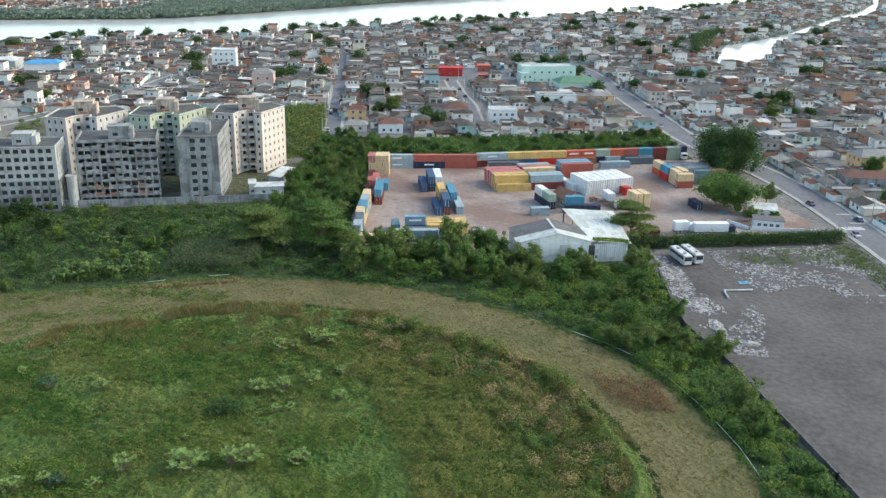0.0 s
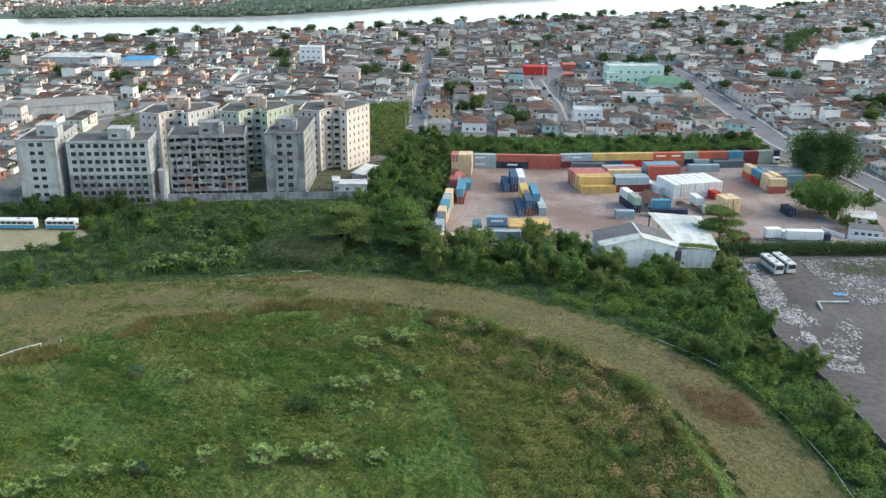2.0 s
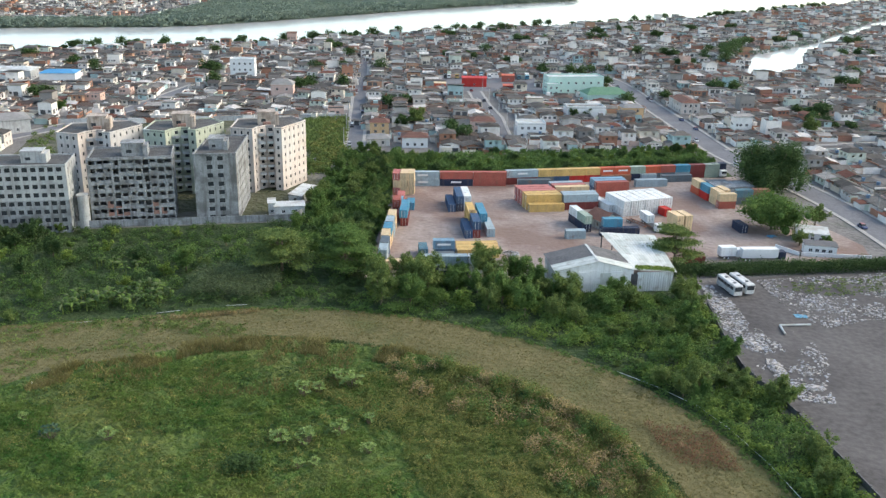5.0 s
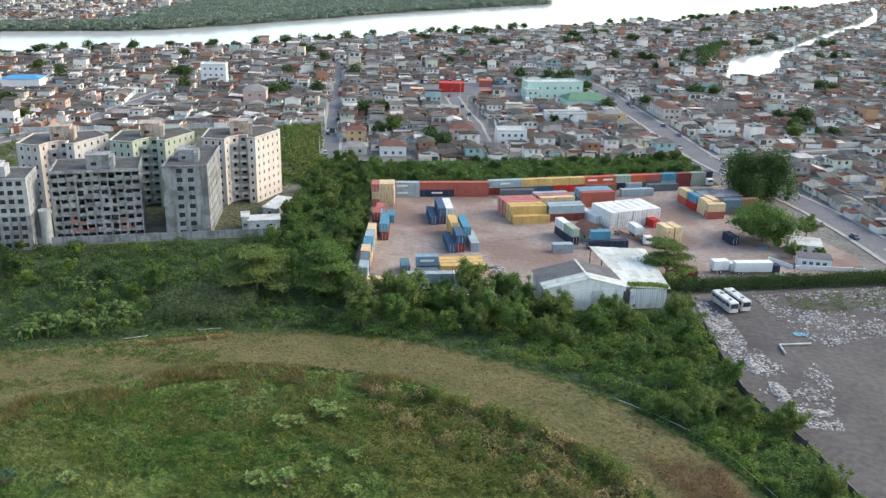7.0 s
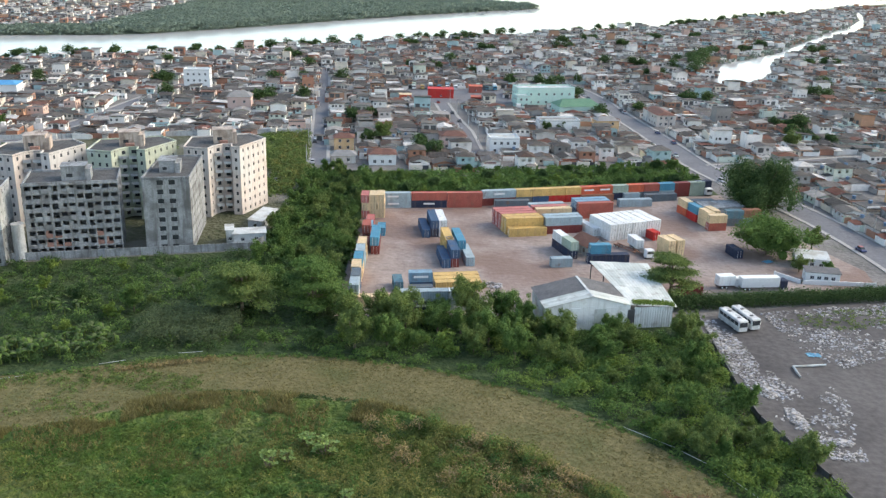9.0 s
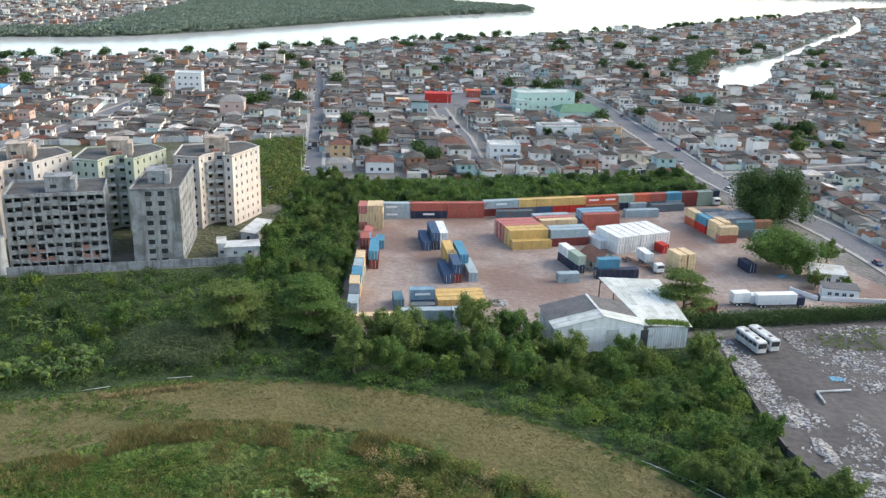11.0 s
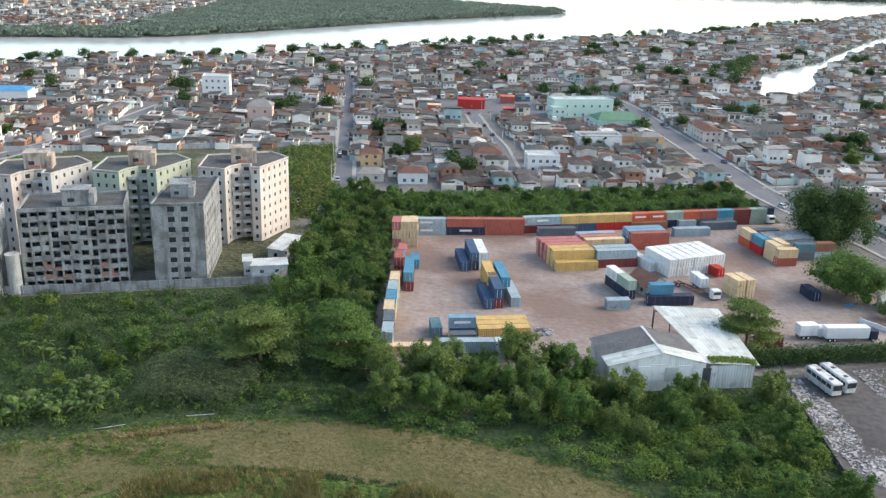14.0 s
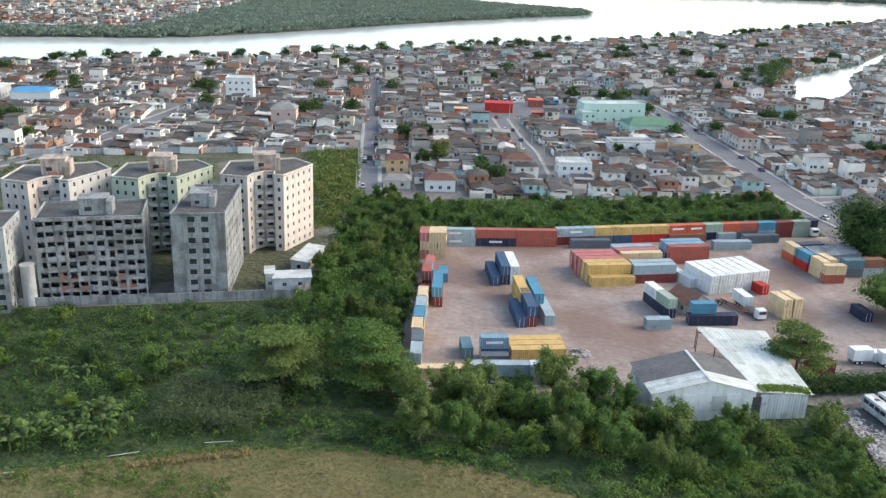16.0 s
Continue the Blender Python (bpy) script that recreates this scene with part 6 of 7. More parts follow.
def banana(seed, n):
    """A banana plant: a sheathed stem and long arching leaves, each folded along its rib."""
    rng = np.random.default_rng(seed)
    b = thing("banana_plant", pose(0, -800 - 10 * seed, 0), "tall banana plant with broad arching leaves", "banana plant", "banana plants")
    part("stem", Geo().tube((0, 0, -.2), (0, 0, 2.2), .16, .1, 8), M["leaf_olive"], b)
    for i in range(n):
        a, l, w = i * 2.4 + rng.random(), rng.uniform(1.7, 2.5), rng.uniform(.3, .42)
        e = rng.uniform(.5, 1.3)
        g, rows = Geo(), []
        for k in range(6):
            t = k / 5
            r, z = l * t * math.cos(e) + .1, 2.0 + l * t * math.sin(e) - 1.1 * t * t * l * .6
            ww = w * math.sin(math.pi * min(.98, t * .85 + .12))
            c, s_ = math.cos(a), math.sin(a)
            g.v += [(r * c - ww * s_, r * s_ + ww * c, z - .12), (r * c, r * s_, z), (r * c + ww * s_, r * s_ - ww * c, z - .12)]
        g.f = [q for k in range(5) for q in ((3 * k, 3 * k + 1, 3 * k + 4, 3 * k + 3), (3 * k + 1, 3 * k + 2, 3 * k + 5, 3 * k + 4))]
        part("leaf", g, (M["leaf_mid"], M["leaf_grey"], M["leaf_dark"], M["leaf_dark"])[i % 4], b)
    return b


BAN = [banana(1, 7), banana(2, 8)]
for x, y in scatter([(-92, 93), (-84, 96), (-72, 99), (-68, 108), (-78, 110), (-92, 102)], 40, 1.6, rp) + scatter([(-98, 118), (-84, 118), (-84, 127), (-98, 126)], 7, 2.2, rp):
    plant(BAN[int(x * 7) % 2], x, y, rp.uniform(1.0, 1.45), rp.uniform(0, 6))


def bushes(name, spots, leafm, label, cat, seed, n=60, leaf=.4, up=.75):
    """Many low bushes as one mass."""
    rng = np.random.default_rng(seed)
    vs, fs, k = [], [], 0
    for x, y, r, z in spots:
        m = max(14, int(n * r * r))
        v, f = leaf_cloud(rng, [(x, y, z + r * .35, r, r, r * up)], m, leaf, .5, .55)
        vs.append(v)
        fs.append(f + k)
        k += len(v)
    ob = part(name, mesh_np(name, np.concatenate(vs), np.concatenate(fs), leafm), None)
    return tagged(ob, label, cat, kind="stuff")


def spots(area, n, gap, lo, hi, keep=None, z=None):
    return [(x, y, rp.uniform(lo, hi), z(x, y) if z else 0.0) for x, y in scatter(area, n, gap, rp, keep)]


notsand = lambda x, y: not inside(SANDY, x, y)
bushes("bushes", spots(BELT, 340, 1.6, .6, 2.0), M["leaf_mid"], "thick green bushes under the trees", "bushes", 1, 105, .28)
bushes("bushes", spots(BELT, 190, 1.6, .6, 1.9, lambda x, y: x > 14 and noise.noise((x * .09, y * .09, 44)) > .02), M["leaf_lime"], "bright green weeds along the slope", "bushes", 2, 105, .27)
bushes("bushes", spots(WOOD, 420, 1.7, 1.0, 2.0), M["leaf_mid"], "green thicket beside the yard", "bushes", 3)
bushes("bushes", spots(BACKWOOD, 560, 1.8, 1.0, 1.9), M["leaf_mid"], "green thicket behind the container row", "bushes", 4)
bushes("bushes", spots(LEFT, 420, 1.8, .7, 1.7, lambda x, y: notsand(x, y) and x > -150), M["leaf_dark"], "low green scrub before the apartments", "bushes", 5, 70, .3, .9)
bushes("bushes", spots(LEFT, 300, 2.0, .7, 1.5, lambda x, y: notsand(x, y) and x > -150), M["leaf_mid"], "olive scrub before the apartments", "bushes", 6, 70, .3, .9)
bushes("bushes", spots([(-66, 106), (-48, 106), (-44, 118), (-52, 126), (-66, 120)], 70, 1.5, 1.2, 2.4), M["leaf_grey"], "grey-green thicket beside the almond trees", "bushes", 7, 110, .24, 1.3)
bushes("hedge", [(66 + 60 * t + rp.uniform(-.4, .4), 134.5 + 10.5 * t + rp.uniform(-.5, .5), rp.uniform(1.5, 2.0), .5) for t in np.arange(-.1, 1, .012)], M["leaf_dark"], "dense dark green hedge along the dump", "hedge", 8, 110, .27, 1.1)
bushes("bushes", spots(COMPOUND, 340, 1.8, .5, 1.2, lambda x, y: y > 205 and y < 300 and not (x < -54 and y < 222)), M["leaf_olive"], "weeds behind the apartment towers", "weeds", 9)
far_w = []
rm_ = random.Random(9)
FORE = FAR_SHORE + [(-2000, 2100), (-2000, 440)]
setting("mangrove_ground", slab([p for p in FAR_SHORE if p[0] > -330] + [(-330, 2060), (-330, 735)], 0.34), M["floor_haze"], "dark green floor of the far mangrove bank", "ground")
setting("mangrove_edge_ground", ribbon([p for p in FAR_SHORE if p[0] < -300 and p[1] < 900], 44, 0.3, -22), M["floor_haze"], "dark green edge of the far bank", "ground")
for _ in range(60000):
    x, y = rm_.uniform(-620, 150), rm_.uniform(600, 1500)
    d_ = off_line(FAR_SHORE, x, y)
    if inside(FORE, x, y) and abs(x) < .6 * (y + 110) and (d_ < 45 or x > -325):
        far_w.append((x, y, rm_.uniform(2.4, 4.6), rm_.uniform(2.2, 3.6) if d_ > 6 else rm_.uniform(.2, 1.6)))
        if len(far_w) > 9500:
            break
# far banks and creek mangroves in the haze-tinted green
bushes("mangrove_forest", far_w, M["leaf_haze"], "dense far mangrove forest on the river bank", "forest", 10, 2.2, 1.7, .5)
bushes("mangrove_forest", [(rm_.uniform(200, 1400), rm_.uniform(2050, 2200), rm_.uniform(6, 10), 0) for _ in range(700)], M["leaf_haze"], "hazy far wooded bank", "forest", 11, .6, 4, .8)
bushes("mangrove_forest", [(x - 7 + rm_.uniform(-5, 5), y + rm_.uniform(-4, 6), rm_.uniform(1.6, 3.4), 0) for x, y in [(a + (c - a) * t, b + (d - b) * t) for (a, b), (c, d) in zip(CREEK[2:10], CREEK[3:11]) for t in np.arange(0, 1, .08)]], M["leaf_haze"], "mangroves along the creek", "mangroves", 12, 4, 1.2)


# ---- grass and shrubs of the mound ----
def tufts(name, n, area, material, label, seed, h0, h1, wide=.12, blades=3):
    rng = np.random.default_rng(seed)
    pts = []
    while len(pts) < n:
        a = rng.uniform(0, math.tau)
        x, y = MX + 130 * (2 * rng.random() - 1), MY + 115 * (2 * rng.random() - 1)
        if area(x, y):
            pts.append((x, y, mound_z(x, y)))
    p = np.repeat(np.array(pts), blades, 0)
    k = len(p)
    p[:, :2] += rng.normal(size=(k, 2)) * .22
    a = rng.uniform(0, math.tau, k)
    h = h0 + (h1 - h0) * rng.random(k)
    w = wide * (.6 + .8 * rng.random(k))
    side = np.stack([np.cos(a) * w, np.sin(a) * w, np.zeros(k)], 1)
    lean = rng.normal(size=(k, 2)) * .45 * h[:, None]
    tip = p + np.stack([lean[:, 0], lean[:, 1], h], 1)
    v = np.stack([p - side, p + side, tip], 1).reshape(-1, 3)
    ob = part(name, mesh_np(name, v, np.arange(3 * k).reshape(-1, 3), material), None)
    return tagged(ob, label, "grass", kind="stuff")


def in_meadow(x, y):
    return math.hypot(x - MX, y - MY) < ring_in(math.atan2(y - MY, x - MX)) * 1.01 and y > -12


def in_ring(x, y):
    a, r = math.atan2(y - MY, x - MX), math.hypot(x - MX, y - MY)
    return ring_in(a) < r < ring_out(a) * 1.0 and y > 0


tufts("grass", 20000, in_meadow, M["grass_blades"], "rough green grass on the mound", 1, .1, .3, .13)
tufts("grass", 26000, in_ring, M["dry_blades"], "short dry yellow grass of the ring", 2, .06, .2, .1)


def in_rim(x, y):
    a, r = math.atan2(y - MY, x - MX), math.hypot(x - MX, y - MY)
    return .9 < r / ring_in(a) < 1.02 and y > 10 and noise.noise((x * .12, y * .12, 6)) > .1


tufts("grass", 6000, in_rim, M["straw_blades"], "tall straw-coloured grass on the mound's rim", 4, .5, 1.5, .09, 4)
tufts("grass", 1500, lambda x, y: in_meadow(x, y) and y > 55 and -75 < x < -20 and noise.noise((x * .1, y * .1, 9)) > .05, M["straw_blades"], "tall straw-coloured grass patches", 3, .5, 1.1, .1, 4)
patch = lambda x, y: noise.noise((x * .05, y * .05, 5)) > .0
bushes("weeds", [(x, y, r * 1.0, mound_z(x, y) - .2) for x, y, r, z in spots([(-33, 62), (0, 72), (22, 60), (34, 38), (38, 5), (10, -10), (0, 20), (-8, 45)], 1650, .85, .45, 1.1)], M["leaf_weed"], "knee-high olive weeds on the mound's slope", "weeds", 21, 125, .2, 1.0)
bushes("weeds", [(x, y, r, mound_z(x, y) - .25) for x, y, r, z in spots([(-90, 55), (-40, 76), (-5, 74), (-10, 60), (-45, 58), (-80, 35)], 420, 1.3, .35, .8, patch)], M["leaf_mid"], "low green weeds on the mound", "weeds", 22, 60, .3)
bushes("dry_shrubs", [(x, y, r, mound_z(x, y) - .1) for x, y, r, z in spots([(2, 66), (18, 62), (30, 46), (37, 26), (30, 22), (22, 40), (8, 56)], 80, 1.5, .7, 1.5, lambda x, y: noise.noise((x * .12, y * .12, 31)) > -.05)], M["leaf_brown"], "dry brown shrubs on the rim of the mound", "shrubs", 23, 110, .26, .95)
bushes("dry_shrubs", [(x, y, r, .2) for x, y, r, z in spots([(38, 52), (50, 50), (52, 38), (42, 40)], 90, .9, .3, .8)], M["leaf_rust"], "reddish dry scrub on the ring path", "shrubs", 24, 110, .2, 1.3)


def rosette(seed, leafm, label):
    """A shrub of upright broad leaves in whorls."""
    rng = np.random.default_rng(seed)
    s = thing("shrub", pose(0, -300 - 10 * seed, 0), label, "shrub", "shrubs on the mound")
    g, st = Geo(), Geo()
    for i in range(22):
        a, q = rng.uniform(0, 6.28), 1.25 * math.sqrt(rng.random())
        x, y, z = q * math.cos(a), q * math.sin(a), rng.uniform(.8, 2.2) * (1 - .25 * q)
        st.tube((x * .3, y * .3, -0.1), (x, y, z), .035, .02, 5)
        for j in range(9):
            b = j * .7 + rng.random()
            l = rng.uniform(.3, .5)
            e = rng.uniform(.1, .9)
            d = Vector((math.cos(b) * math.cos(e), math.sin(b) * math.cos(e), math.sin(e)))
            sd = Vector((-math.sin(b), math.cos(b), 0)) * l * .32
            p = Vector((x, y, z))
            g.add([tuple(p), tuple(p + d * l * .55 - sd), tuple(p + d * l), tuple(p + d * l * .55 + sd)], [(0, 1, 2, 3)])
    part("stem", st, M["bark"], s)
    part("foliage", g, leafm, s)
    return s


R_PALE = [rosette(1, M["leaf_pale"], "pale green broad-leaved shrub in the meadow"), rosette(2, M["leaf_pale"], "pale green bushy shrub in the meadow")]
R_BLUE = rosette(3, M["leaf_blue"], "dark bluish-green shrub in the meadow")
SHRUBS = [(-58.4, 37.8, 0.9), (-27.4, 55.9, 1), (-18.4, 60.8, 1.3), (-13.3, 47.2, 0.8), (-28.3, 38.7, 1.1), (-23.5, 39.0, 1.1), (-18.0, 42.3, 1.1), (-23.4, 31.6, 0.6), (-20.9, 32.8, 0.6), (-12.3, 36.9, 0.8), (-34.0, 11.2, 1.5), (-35.7, 13.4, 1), (-32.8, 13.9, 1), (-27.4, 13.9, 1.1), (-24.6, 14.4, 1.3), (-16.8, 14.8, 0.8), (-15.5, 15.9, 0.8), (-44.1, 10.7, 1.1), (-68.6, 11.9, 1), (-59.4, 4.8, 1), (-65.0, 3.3, 0.9), (-68.0, -0.1, 0.9), (-47.5, 6.8, 0.7), (-55.4, 6.8, 0.8), (-70.2, -2.7, 0.9), (-76.2, 43.2, 0.6), (-37.2, 21.4, 0.4), (-21.9, 63.1, 1.0), (-24.7, 58.0, 0.8), (-1.8, 34.4, 0.5)]
for i, (x, y, s) in enumerate(SHRUBS):
    plant(R_PALE[i % 2], x, y, s * 1.35, i * 1.3, mound_z(x, y))
for x, y, s in ((-68.8, 37.9, 1.3), (-53.6, 6.8, 1.15)):
    plant(R_BLUE, x, y, s, x, mound_z(x, y))
bushes("dark_shrub", [(-33.6 + 1.3 * i, 30.2 + .7 * (i % 2), 1.9, mound_z(-32, 30.5) + .2) for i in range(3)], M["leaf_dark"], "dark rounded shrub on the meadow", "shrub", 31, 170, .24)

# pipes and rails along the rim
pipe = thing("white_pipe", Matrix(), "thin white pipe lying along the rim of the mound", "pipe")
for pts in ([(-87, 87.5), (-83, 89)], [(-70, 95), (-65, 97)], [(-55, 101), (-50, 102)], [(36, 74), (44, 67), (50, 60), (54, 52), (58, 40), (61, 26), (62, 15)]):
    for a, b in zip(pts, pts[1:]):
        part("pipe_length", Geo().tube((*a, .45), (*b, .5), .06, .06, 8), M["oldsheet"], pipe)
rail = thing("fence", Matrix(), "low white post and rail fence on the rim", "fence")
FP = [(-110, 30), (-106.5, 35), (-103.3, 39.5), (-101.5, 42.5), (-99.7, 45.7), (-97.6, 48.2), (-95.8, 50)]
for i, (x, y) in enumerate(FP):
    part("post", Geo().box(x - .09, y - .09, 0, x + .09, y + .09, 1.35), M["white"], rail)
    if i:
        part("rail", Geo().tube((*FP[i - 1], 1.25), (x, y, 1.25), .09, .09, 6), M["white"], rail)
for x, y in ((-92.5, 52.2), (-82, 58)):
    p = thing("marker_post", pose(x, y, 0.2), "lone white marker post on the rim", "post")
    part("post", Geo().box(-.08, -.08, 0, .08, .08, 1.3, .02), M["white"], p)


# ---- the dump's rubble ----
def rubble(name, pts, label, seed, lo=.15, hi=.6):
    rng = np.random.default_rng(seed)
    vs, fs = [], []
    for k, (x, y, z) in enumerate(pts):
        s = (lo + (hi - lo) * rng.random() ** 3) * rng.uniform(.5, 1.5, 3) * np.array([1, 1, .45])
        c = np.array([(i, j, l) for l in (0, 1) for i, j in ((-1, -1), (1, -1), (1, 1), (-1, 1))], float)
        c[:, :2] *= rng.uniform(.35, 1.1, (8, 2))
        a = rng.uniform(0, 6.28)
        q = c * s
        vs.append(np.stack([x + q[:, 0] * math.cos(a) - q[:, 1] * math.sin(a), y + q[:, 0] * math.sin(a) + q[:, 1] * math.cos(a), z + q[:, 2]], 1))
        n = 8 * k
        fs += [(n + 4, n + 5, n + 6, n + 7), (n, n + 1, n + 5, n + 4), (n + 1, n + 2, n + 6, n + 5), (n + 2, n + 3, n + 7, n + 6), (n + 3, n, n + 4, n + 7)]
    ob = part(name, mesh_np(name, np.concatenate(vs), fs, M["debris"]), None)
    return tagged(ob, label, "rubble", kind="stuff")


def heap(cx, cy, rx, ry, n, rng, h=.5):
    return [(cx + rx * (q := math.sqrt(rng.random())) * math.cos(a := rng.uniform(0, 6.28)), cy + ry * q * math.sin(a), .06 + h * (1 - q)) for _ in range(n)]


rr_ = random.Random(17)


def strewn(area, n, rng, cut, sx, sy, off):
    """Places in an area, gathered in uneven streaks."""
    xs, ys, out = [p[0] for p in area], [p[1] for p in area], []
    while len(out) < n:
        x, y = rng.uniform(min(xs), max(xs)), rng.uniform(min(ys), max(ys))
        k = noise.noise((x * sx, y * sy, off)) + .5 * noise.noise((x * sx * 3.1, y * sy * 3.1, off))
        if inside(area, x, y) and k + .8 * (rng.random() - .5) > cut:
            out.append((x, y, .06 + .25 * max(0, k - cut)))
    return out


P = strewn([(65.5, 127), (70.5, 127), (72, 104), (70, 96), (65, 98)], 3000, rr_, -.05, .12, .12, 1)
P += strewn([(65.5, 98), (80, 101), (84, 92), (84, 84), (78, 64), (72, 64), (67, 80)], 2300, rr_, .34, .16, .1, 4)
P += heap(71, 79, 1.6, 4.6, 1100, rr_) + heap(75.2, 70.5, 3.2, 1.5, 800, rr_) + heap(69, 90, 1.8, 3, 700, rr_)
rubble("rubble", P, "pale broken plaster and rubbish along the dump's wall", 1, .04, .36)
P = strewn([(82, 132), (120, 141), (127, 120), (126, 98), (112, 96), (104, 108), (90, 101), (84, 112)], 6000, rr_, .12, .09, .13, 8)
rubble("rubble", P, "scattered pale rubbish over the back of the dump", 2, .04, .36)
bushes("weeds", spots([(84, 128), (126, 141), (128, 118), (112, 126), (98, 122)], 110, 1.6, .35, .9), M["leaf_olive"], "weeds among the rubble", "weeds", 33, 110, .2, .45)
bushes("weeds", spots([(122, 138), (129, 140), (131, 60), (124, 80), (122, 112)], 160, 1.5, .4, .8), M["leaf_olive"], "dry weeds along the road side of the dump", "weeds", 34, 110, .22, .5)
bent = thing("white_pipe", pose(80, 100, 0.06), "bent thick white pipe lying on the dump", "pipe")
for a, b in (((-1.5, -3.5, .35), (-1.2, 1.5, .35)), ((-1.2, 1.5, .35), (6.5, 2.6, .35))):
    part("pipe_length", Geo().tube(a, b, .24, .24, 10), M["oldsheet"], bent)
tarp = thing("tarpaulin", pose(86, 108, 0.06) @ Matrix.Scale(0.55, 4), "crumpled blue tarpaulin among the rubbish", "tarpaulin")
g = Geo()
for j in range(7):
    for i in range(9):
        g.v.append((i * .7 - 2.8, j * .6 - 1.8, .25 + .5 * noise.noise((i * .9, j * .9, 2))))
g.f = [(j * 9 + i, j * 9 + i + 1, j * 9 + i + 10, j * 9 + i + 9) for j in range(6) for i in range(8)]
part("sheet", g, BLUE, tarp)
tarp2 = copy_thing(tarp, pose(98, 171, 0.06, 0, 0, 30))
tagged(tarp2, "crumpled blue tarpaulin beside the yard gate")
bushes("weeds", [(x, y, r, mound_z(x, y) - .25) for x, y, r, z in spots([(-90, 0), (-60, -6), (-48, 4), (-52, 14), (-72, 14), (-92, 10)], 260, 1.2, .4, .8, lambda x, y: noise.noise((x * .1, y * .1, 7)) > -.1)], M["leaf_lime"], "bright yellow-green weeds on the mound", "weeds", 41, 60, .3)
bushes("roof_weeds", [(47.6 + 9.6 * t, 121.0 + 1.5 * t + rp.uniform(-.2, 2.4), .6, 6.0 - .7 * t) for t in np.arange(0, 1, .014)], M["leaf_lime"], "weeds growing on the front of the shed roof", "weeds", 42, 90, .25, .4)
bushes("grass_clumps", [(x, y, r, mound_z(x, y) - .15) for x, y, r, z in spots([(-100, 30), (-80, 60), (-45, 74), (-10, 66), (-5, 40), (-2, 0), (-30, -10), (-90, -8)], 1700, .9, .4, 1.2, lambda x, y: noise.noise((x * .07, y * .07, 12)) > -.02)], M["grass_blades"], "soft tussocks of green grass on the mound", "grass", 43, 60, .24, .45)
bushes("grass_clumps", [(x, y, r, mound_z(x, y) - .15) for x, y, r, z in spots([(-100, 30), (-80, 60), (-45, 74), (-10, 66), (-5, 40), (-2, 0), (-30, -10), (-90, -8)], 900, 1.0, .35, .9, lambda x, y: noise.noise((x * .05, y * .05, 15)) > .0)], M["leaf_weed"], "olive tussocks on the mound", "grass", 44, 80, .22, .7)
edge = []
for i in range(420):
    a = radians(rp.uniform(-10, 150))
    r = ring_out(a) * (1.004 - abs(rp.gauss(0, .011)))
    edge.append((MX + r * math.cos(a), MY + r * math.sin(a), rp.uniform(.25, .7), .1))
bushes("weeds", edge, M["leaf_mid"], "green weeds creeping over the edge of the dry ring", "weeds", 45, 60, .25, .5)
# weeds in dark leaves paint the shadow band below the rim's step
edge = []
for i in range(900):
    a = radians(rp.uniform(-8, 100))
    r = ring_in(a) * rp.uniform(.985, 1.018)
    edge.append((MX + r * math.cos(a), MY + r * math.sin(a), rp.uniform(.35, .85), .15))
bushes("weeds", edge, M["leaf_dark"], "weeds at the foot of the mound's rim, dark to paint its shadow", "weeds", 46, 60, .25, .6)
bushes("bushes", spots([(-55, 226), (-47, 260), (-52, 275), (-60, 335), (-80, 330), (-66, 260), (-62, 232)], 170, 2.2, .9, 2.0), M["leaf_olive"], "yellow-green bushes behind the cream tower", "bushes", 47)
bushes("bushes", spots([(-55, 226), (-47, 260), (-52, 275), (-60, 335), (-70, 330), (-62, 260)], 90, 2.4, .9, 2.0), M["leaf_weed"], "bright bushes behind the cream tower", "bushes", 48)
bushes("weeds", [(x, y, r, mound_z(x, y) - .2) for x, y, r, z in spots([(-95, 40), (-70, 64), (-40, 74), (-8, 68), (-6, 42), (-30, 30), (-60, 24)], 330, .9, .3, .7, lambda x, y: noise.noise((x * .06, y * .1, 22)) > .12)], M["leaf_dark"], "dark green weed patches on the mound", "weeds", 51, 60, .25, .5)
bushes("weeds", [(x, y, r, mound_z(x, y) - .2) for x, y, r, z in spots([(0, 68), (20, 60), (34, 36), (38, 10), (26, 20), (14, 44)], 300, 1.0, .4, .9, lambda x, y: noise.noise((x * .1, y * .1, 25)) > -.05)], M["leaf_mid"], "lush green weeds between the dry shrubs", "weeds", 52, 80, .28, .7)
bushes("dry_stalks", [(-66 + 20 * t + rp.uniform(-.6, .6), 92.3 + 6.4 * t + rp.uniform(-.6, .6), rp.uniform(.3, .55), .3) for t in np.arange(0, 1, .012)], M["leaf_brown"], "row of brown dry stalks on the ring", "dry plants", 53, 60, .22, 1.3)

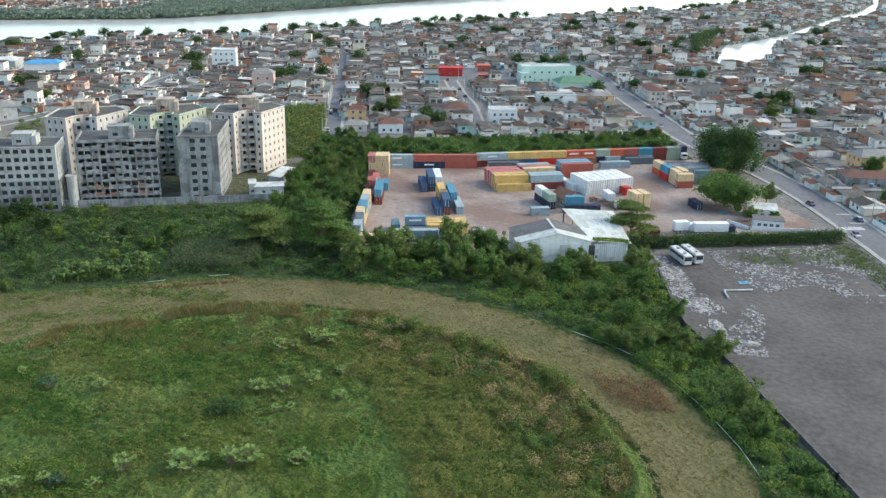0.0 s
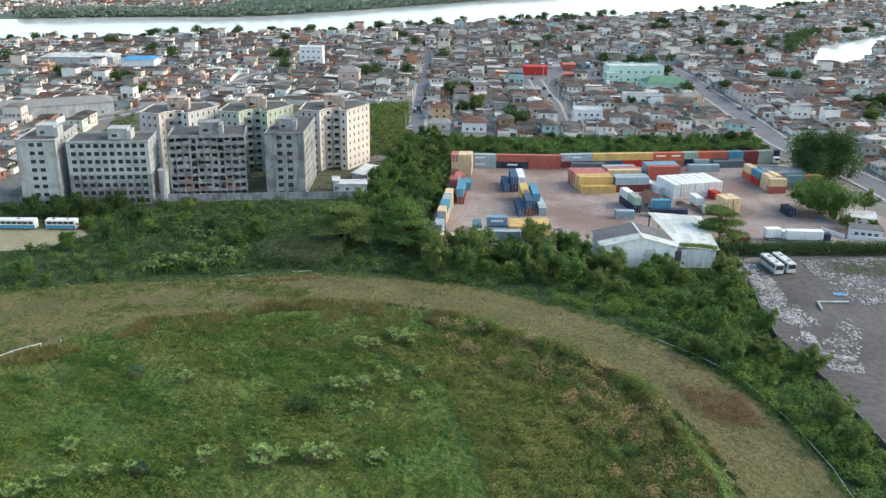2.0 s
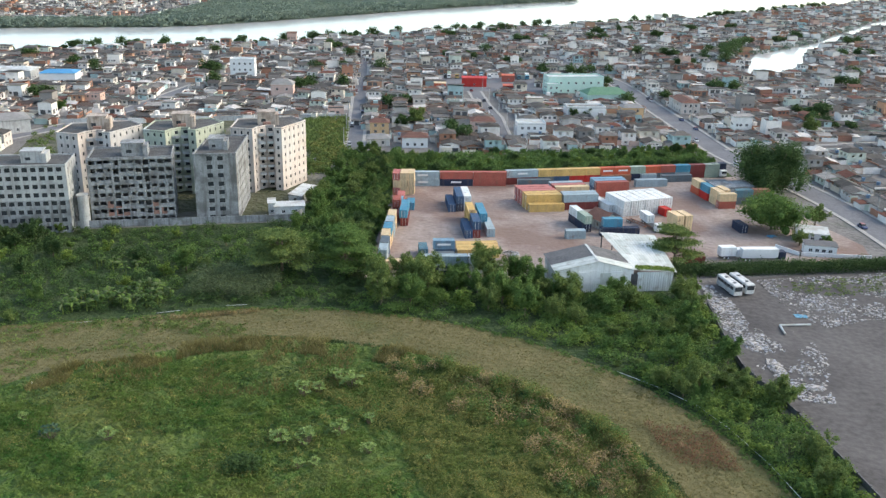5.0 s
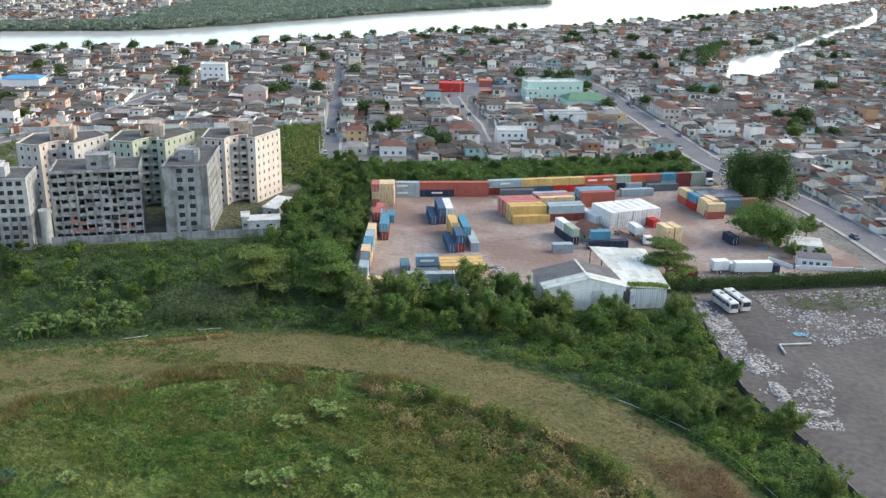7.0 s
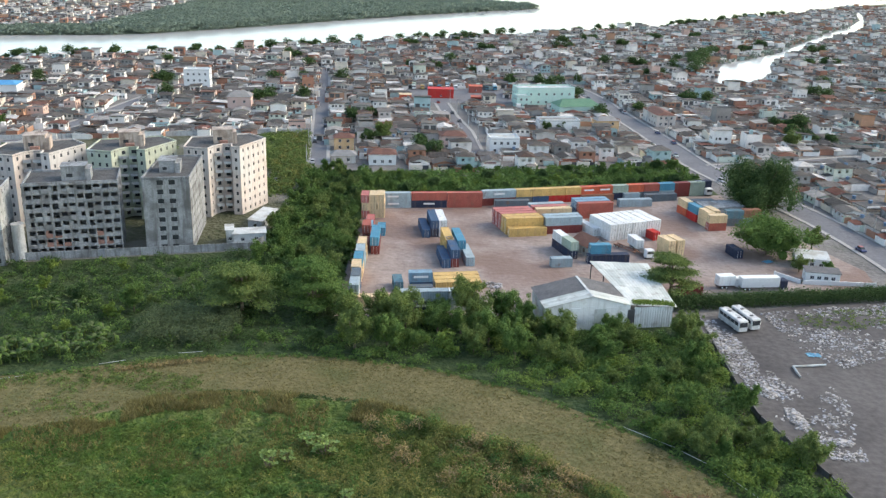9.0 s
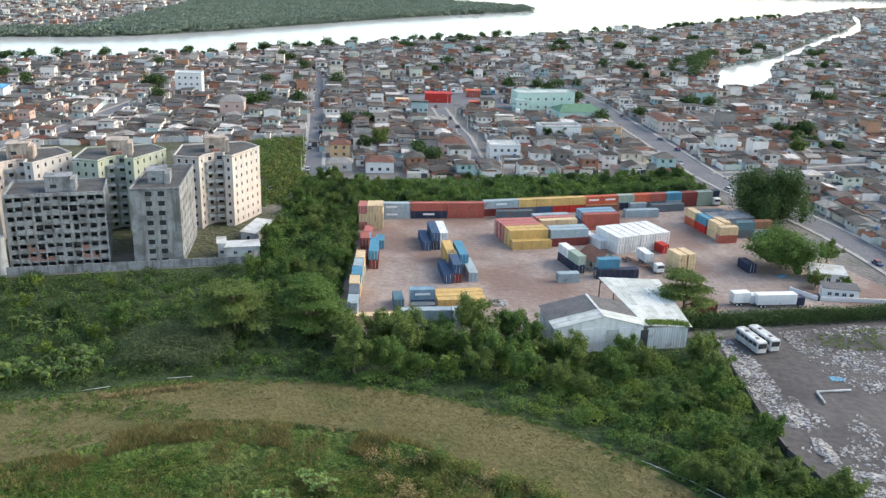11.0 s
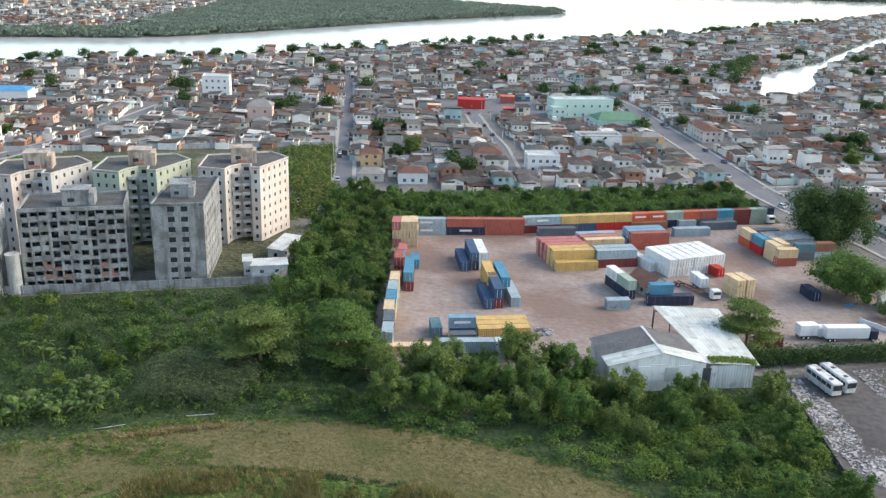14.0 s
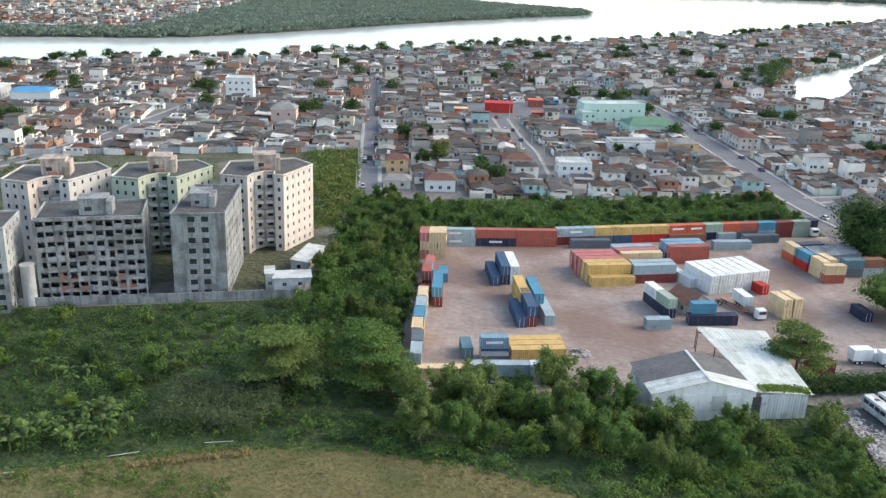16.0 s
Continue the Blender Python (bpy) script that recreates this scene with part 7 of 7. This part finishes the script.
edge = []
while len(edge) < 900:
    a = radians(rp.uniform(100, 178))
    r = ring_in(a) + (ring_out(a) - ring_in(a)) * rp.random()
    x, y = MX + r * math.cos(a), MY + r * math.sin(a)
    if noise.noise((x * .07, y * .12, 61)) + .25 * rp.random() > .12:
        edge.append((x, y, rp.uniform(.3, .8), .1))
bushes("weeds", edge, M["leaf_olive"], "low green-brown weeds in patches on the dry ring", "weeds", 54, 60, .24, .5)
edge = []
while len(edge) < 280:
    a = radians(rp.uniform(-12, 110))
    r = ring_in(a) + (ring_out(a) - ring_in(a)) * rp.random()
    x, y = MX + r * math.cos(a), MY + r * math.sin(a)
    if noise.noise((x * .1, y * .1, 71)) + .3 * rp.random() > .25:
        edge.append((x, y, rp.uniform(.2, .5), .1))
bushes("weeds", edge, M["dry_blades"], "low dry tussocks on the ring", "weeds", 55, 70, .2, .3)
P = heap(15.6, 146.5, 2.4, 2.2, 220, rr_, .9)
rubble("scrap_heap", P, "pale scrap and rubbish beside the yellow containers", 3, .1, .6)

# taller shrubs, standing apart, on the mound's rim and slope
RIM = [(-14, 72), (2, 71), (18, 64), (30, 50), (38, 28), (38, 4), (26, -2), (22, 26), (10, 46), (-6, 58)]
for k, (leafm, words, n, lo, hi) in enumerate(((M["leaf_weed"], "shoulder-high olive shrubs on the mound's rim", 120, .8, 1.6), (M["leaf_mid"], "leafy green shrubs on the mound's rim", 70, .8, 1.5), (M["leaf_brown"], "tall dry brown shrubs on the mound's rim", 60, .8, 1.5), (M["leaf_dark"], "dark shrubs on the mound's rim", 40, .7, 1.3))):
    keep = (lambda x, y, k=k: noise.noise((x * .1, y * .1, 80 + 7 * k)) > -.08)
    bushes("shrubs", [(x, y, r, mound_z(x, y) + .1) for x, y, r, z in spots(RIM, n, 1.7, lo, hi, keep)], leafm, words, "shrubs", 90 + k, 130, .22, 1.15)
bushes("shrubs", [(x, y, r, mound_z(x, y) - .1) for x, y, r, z in spots([(-60, 52), (-40, 66), (-16, 68), (-12, 50), (-34, 44), (-52, 40)], 120, 1.6, .6, 1.2, lambda x, y: noise.noise((x * .08, y * .08, 111)) > 0)], M["leaf_mid"], "knee-high green shrubs on the meadow", "shrubs", 95, 110, .22, .7)
for i, y in enumerate(range(130, 206, 5)):
    plant((T_DARK + T_MID)[i % 6], -26.6 + .8 * math.sin(i * 2.1), y, .5 + .12 * (i % 3), i * 1.7)
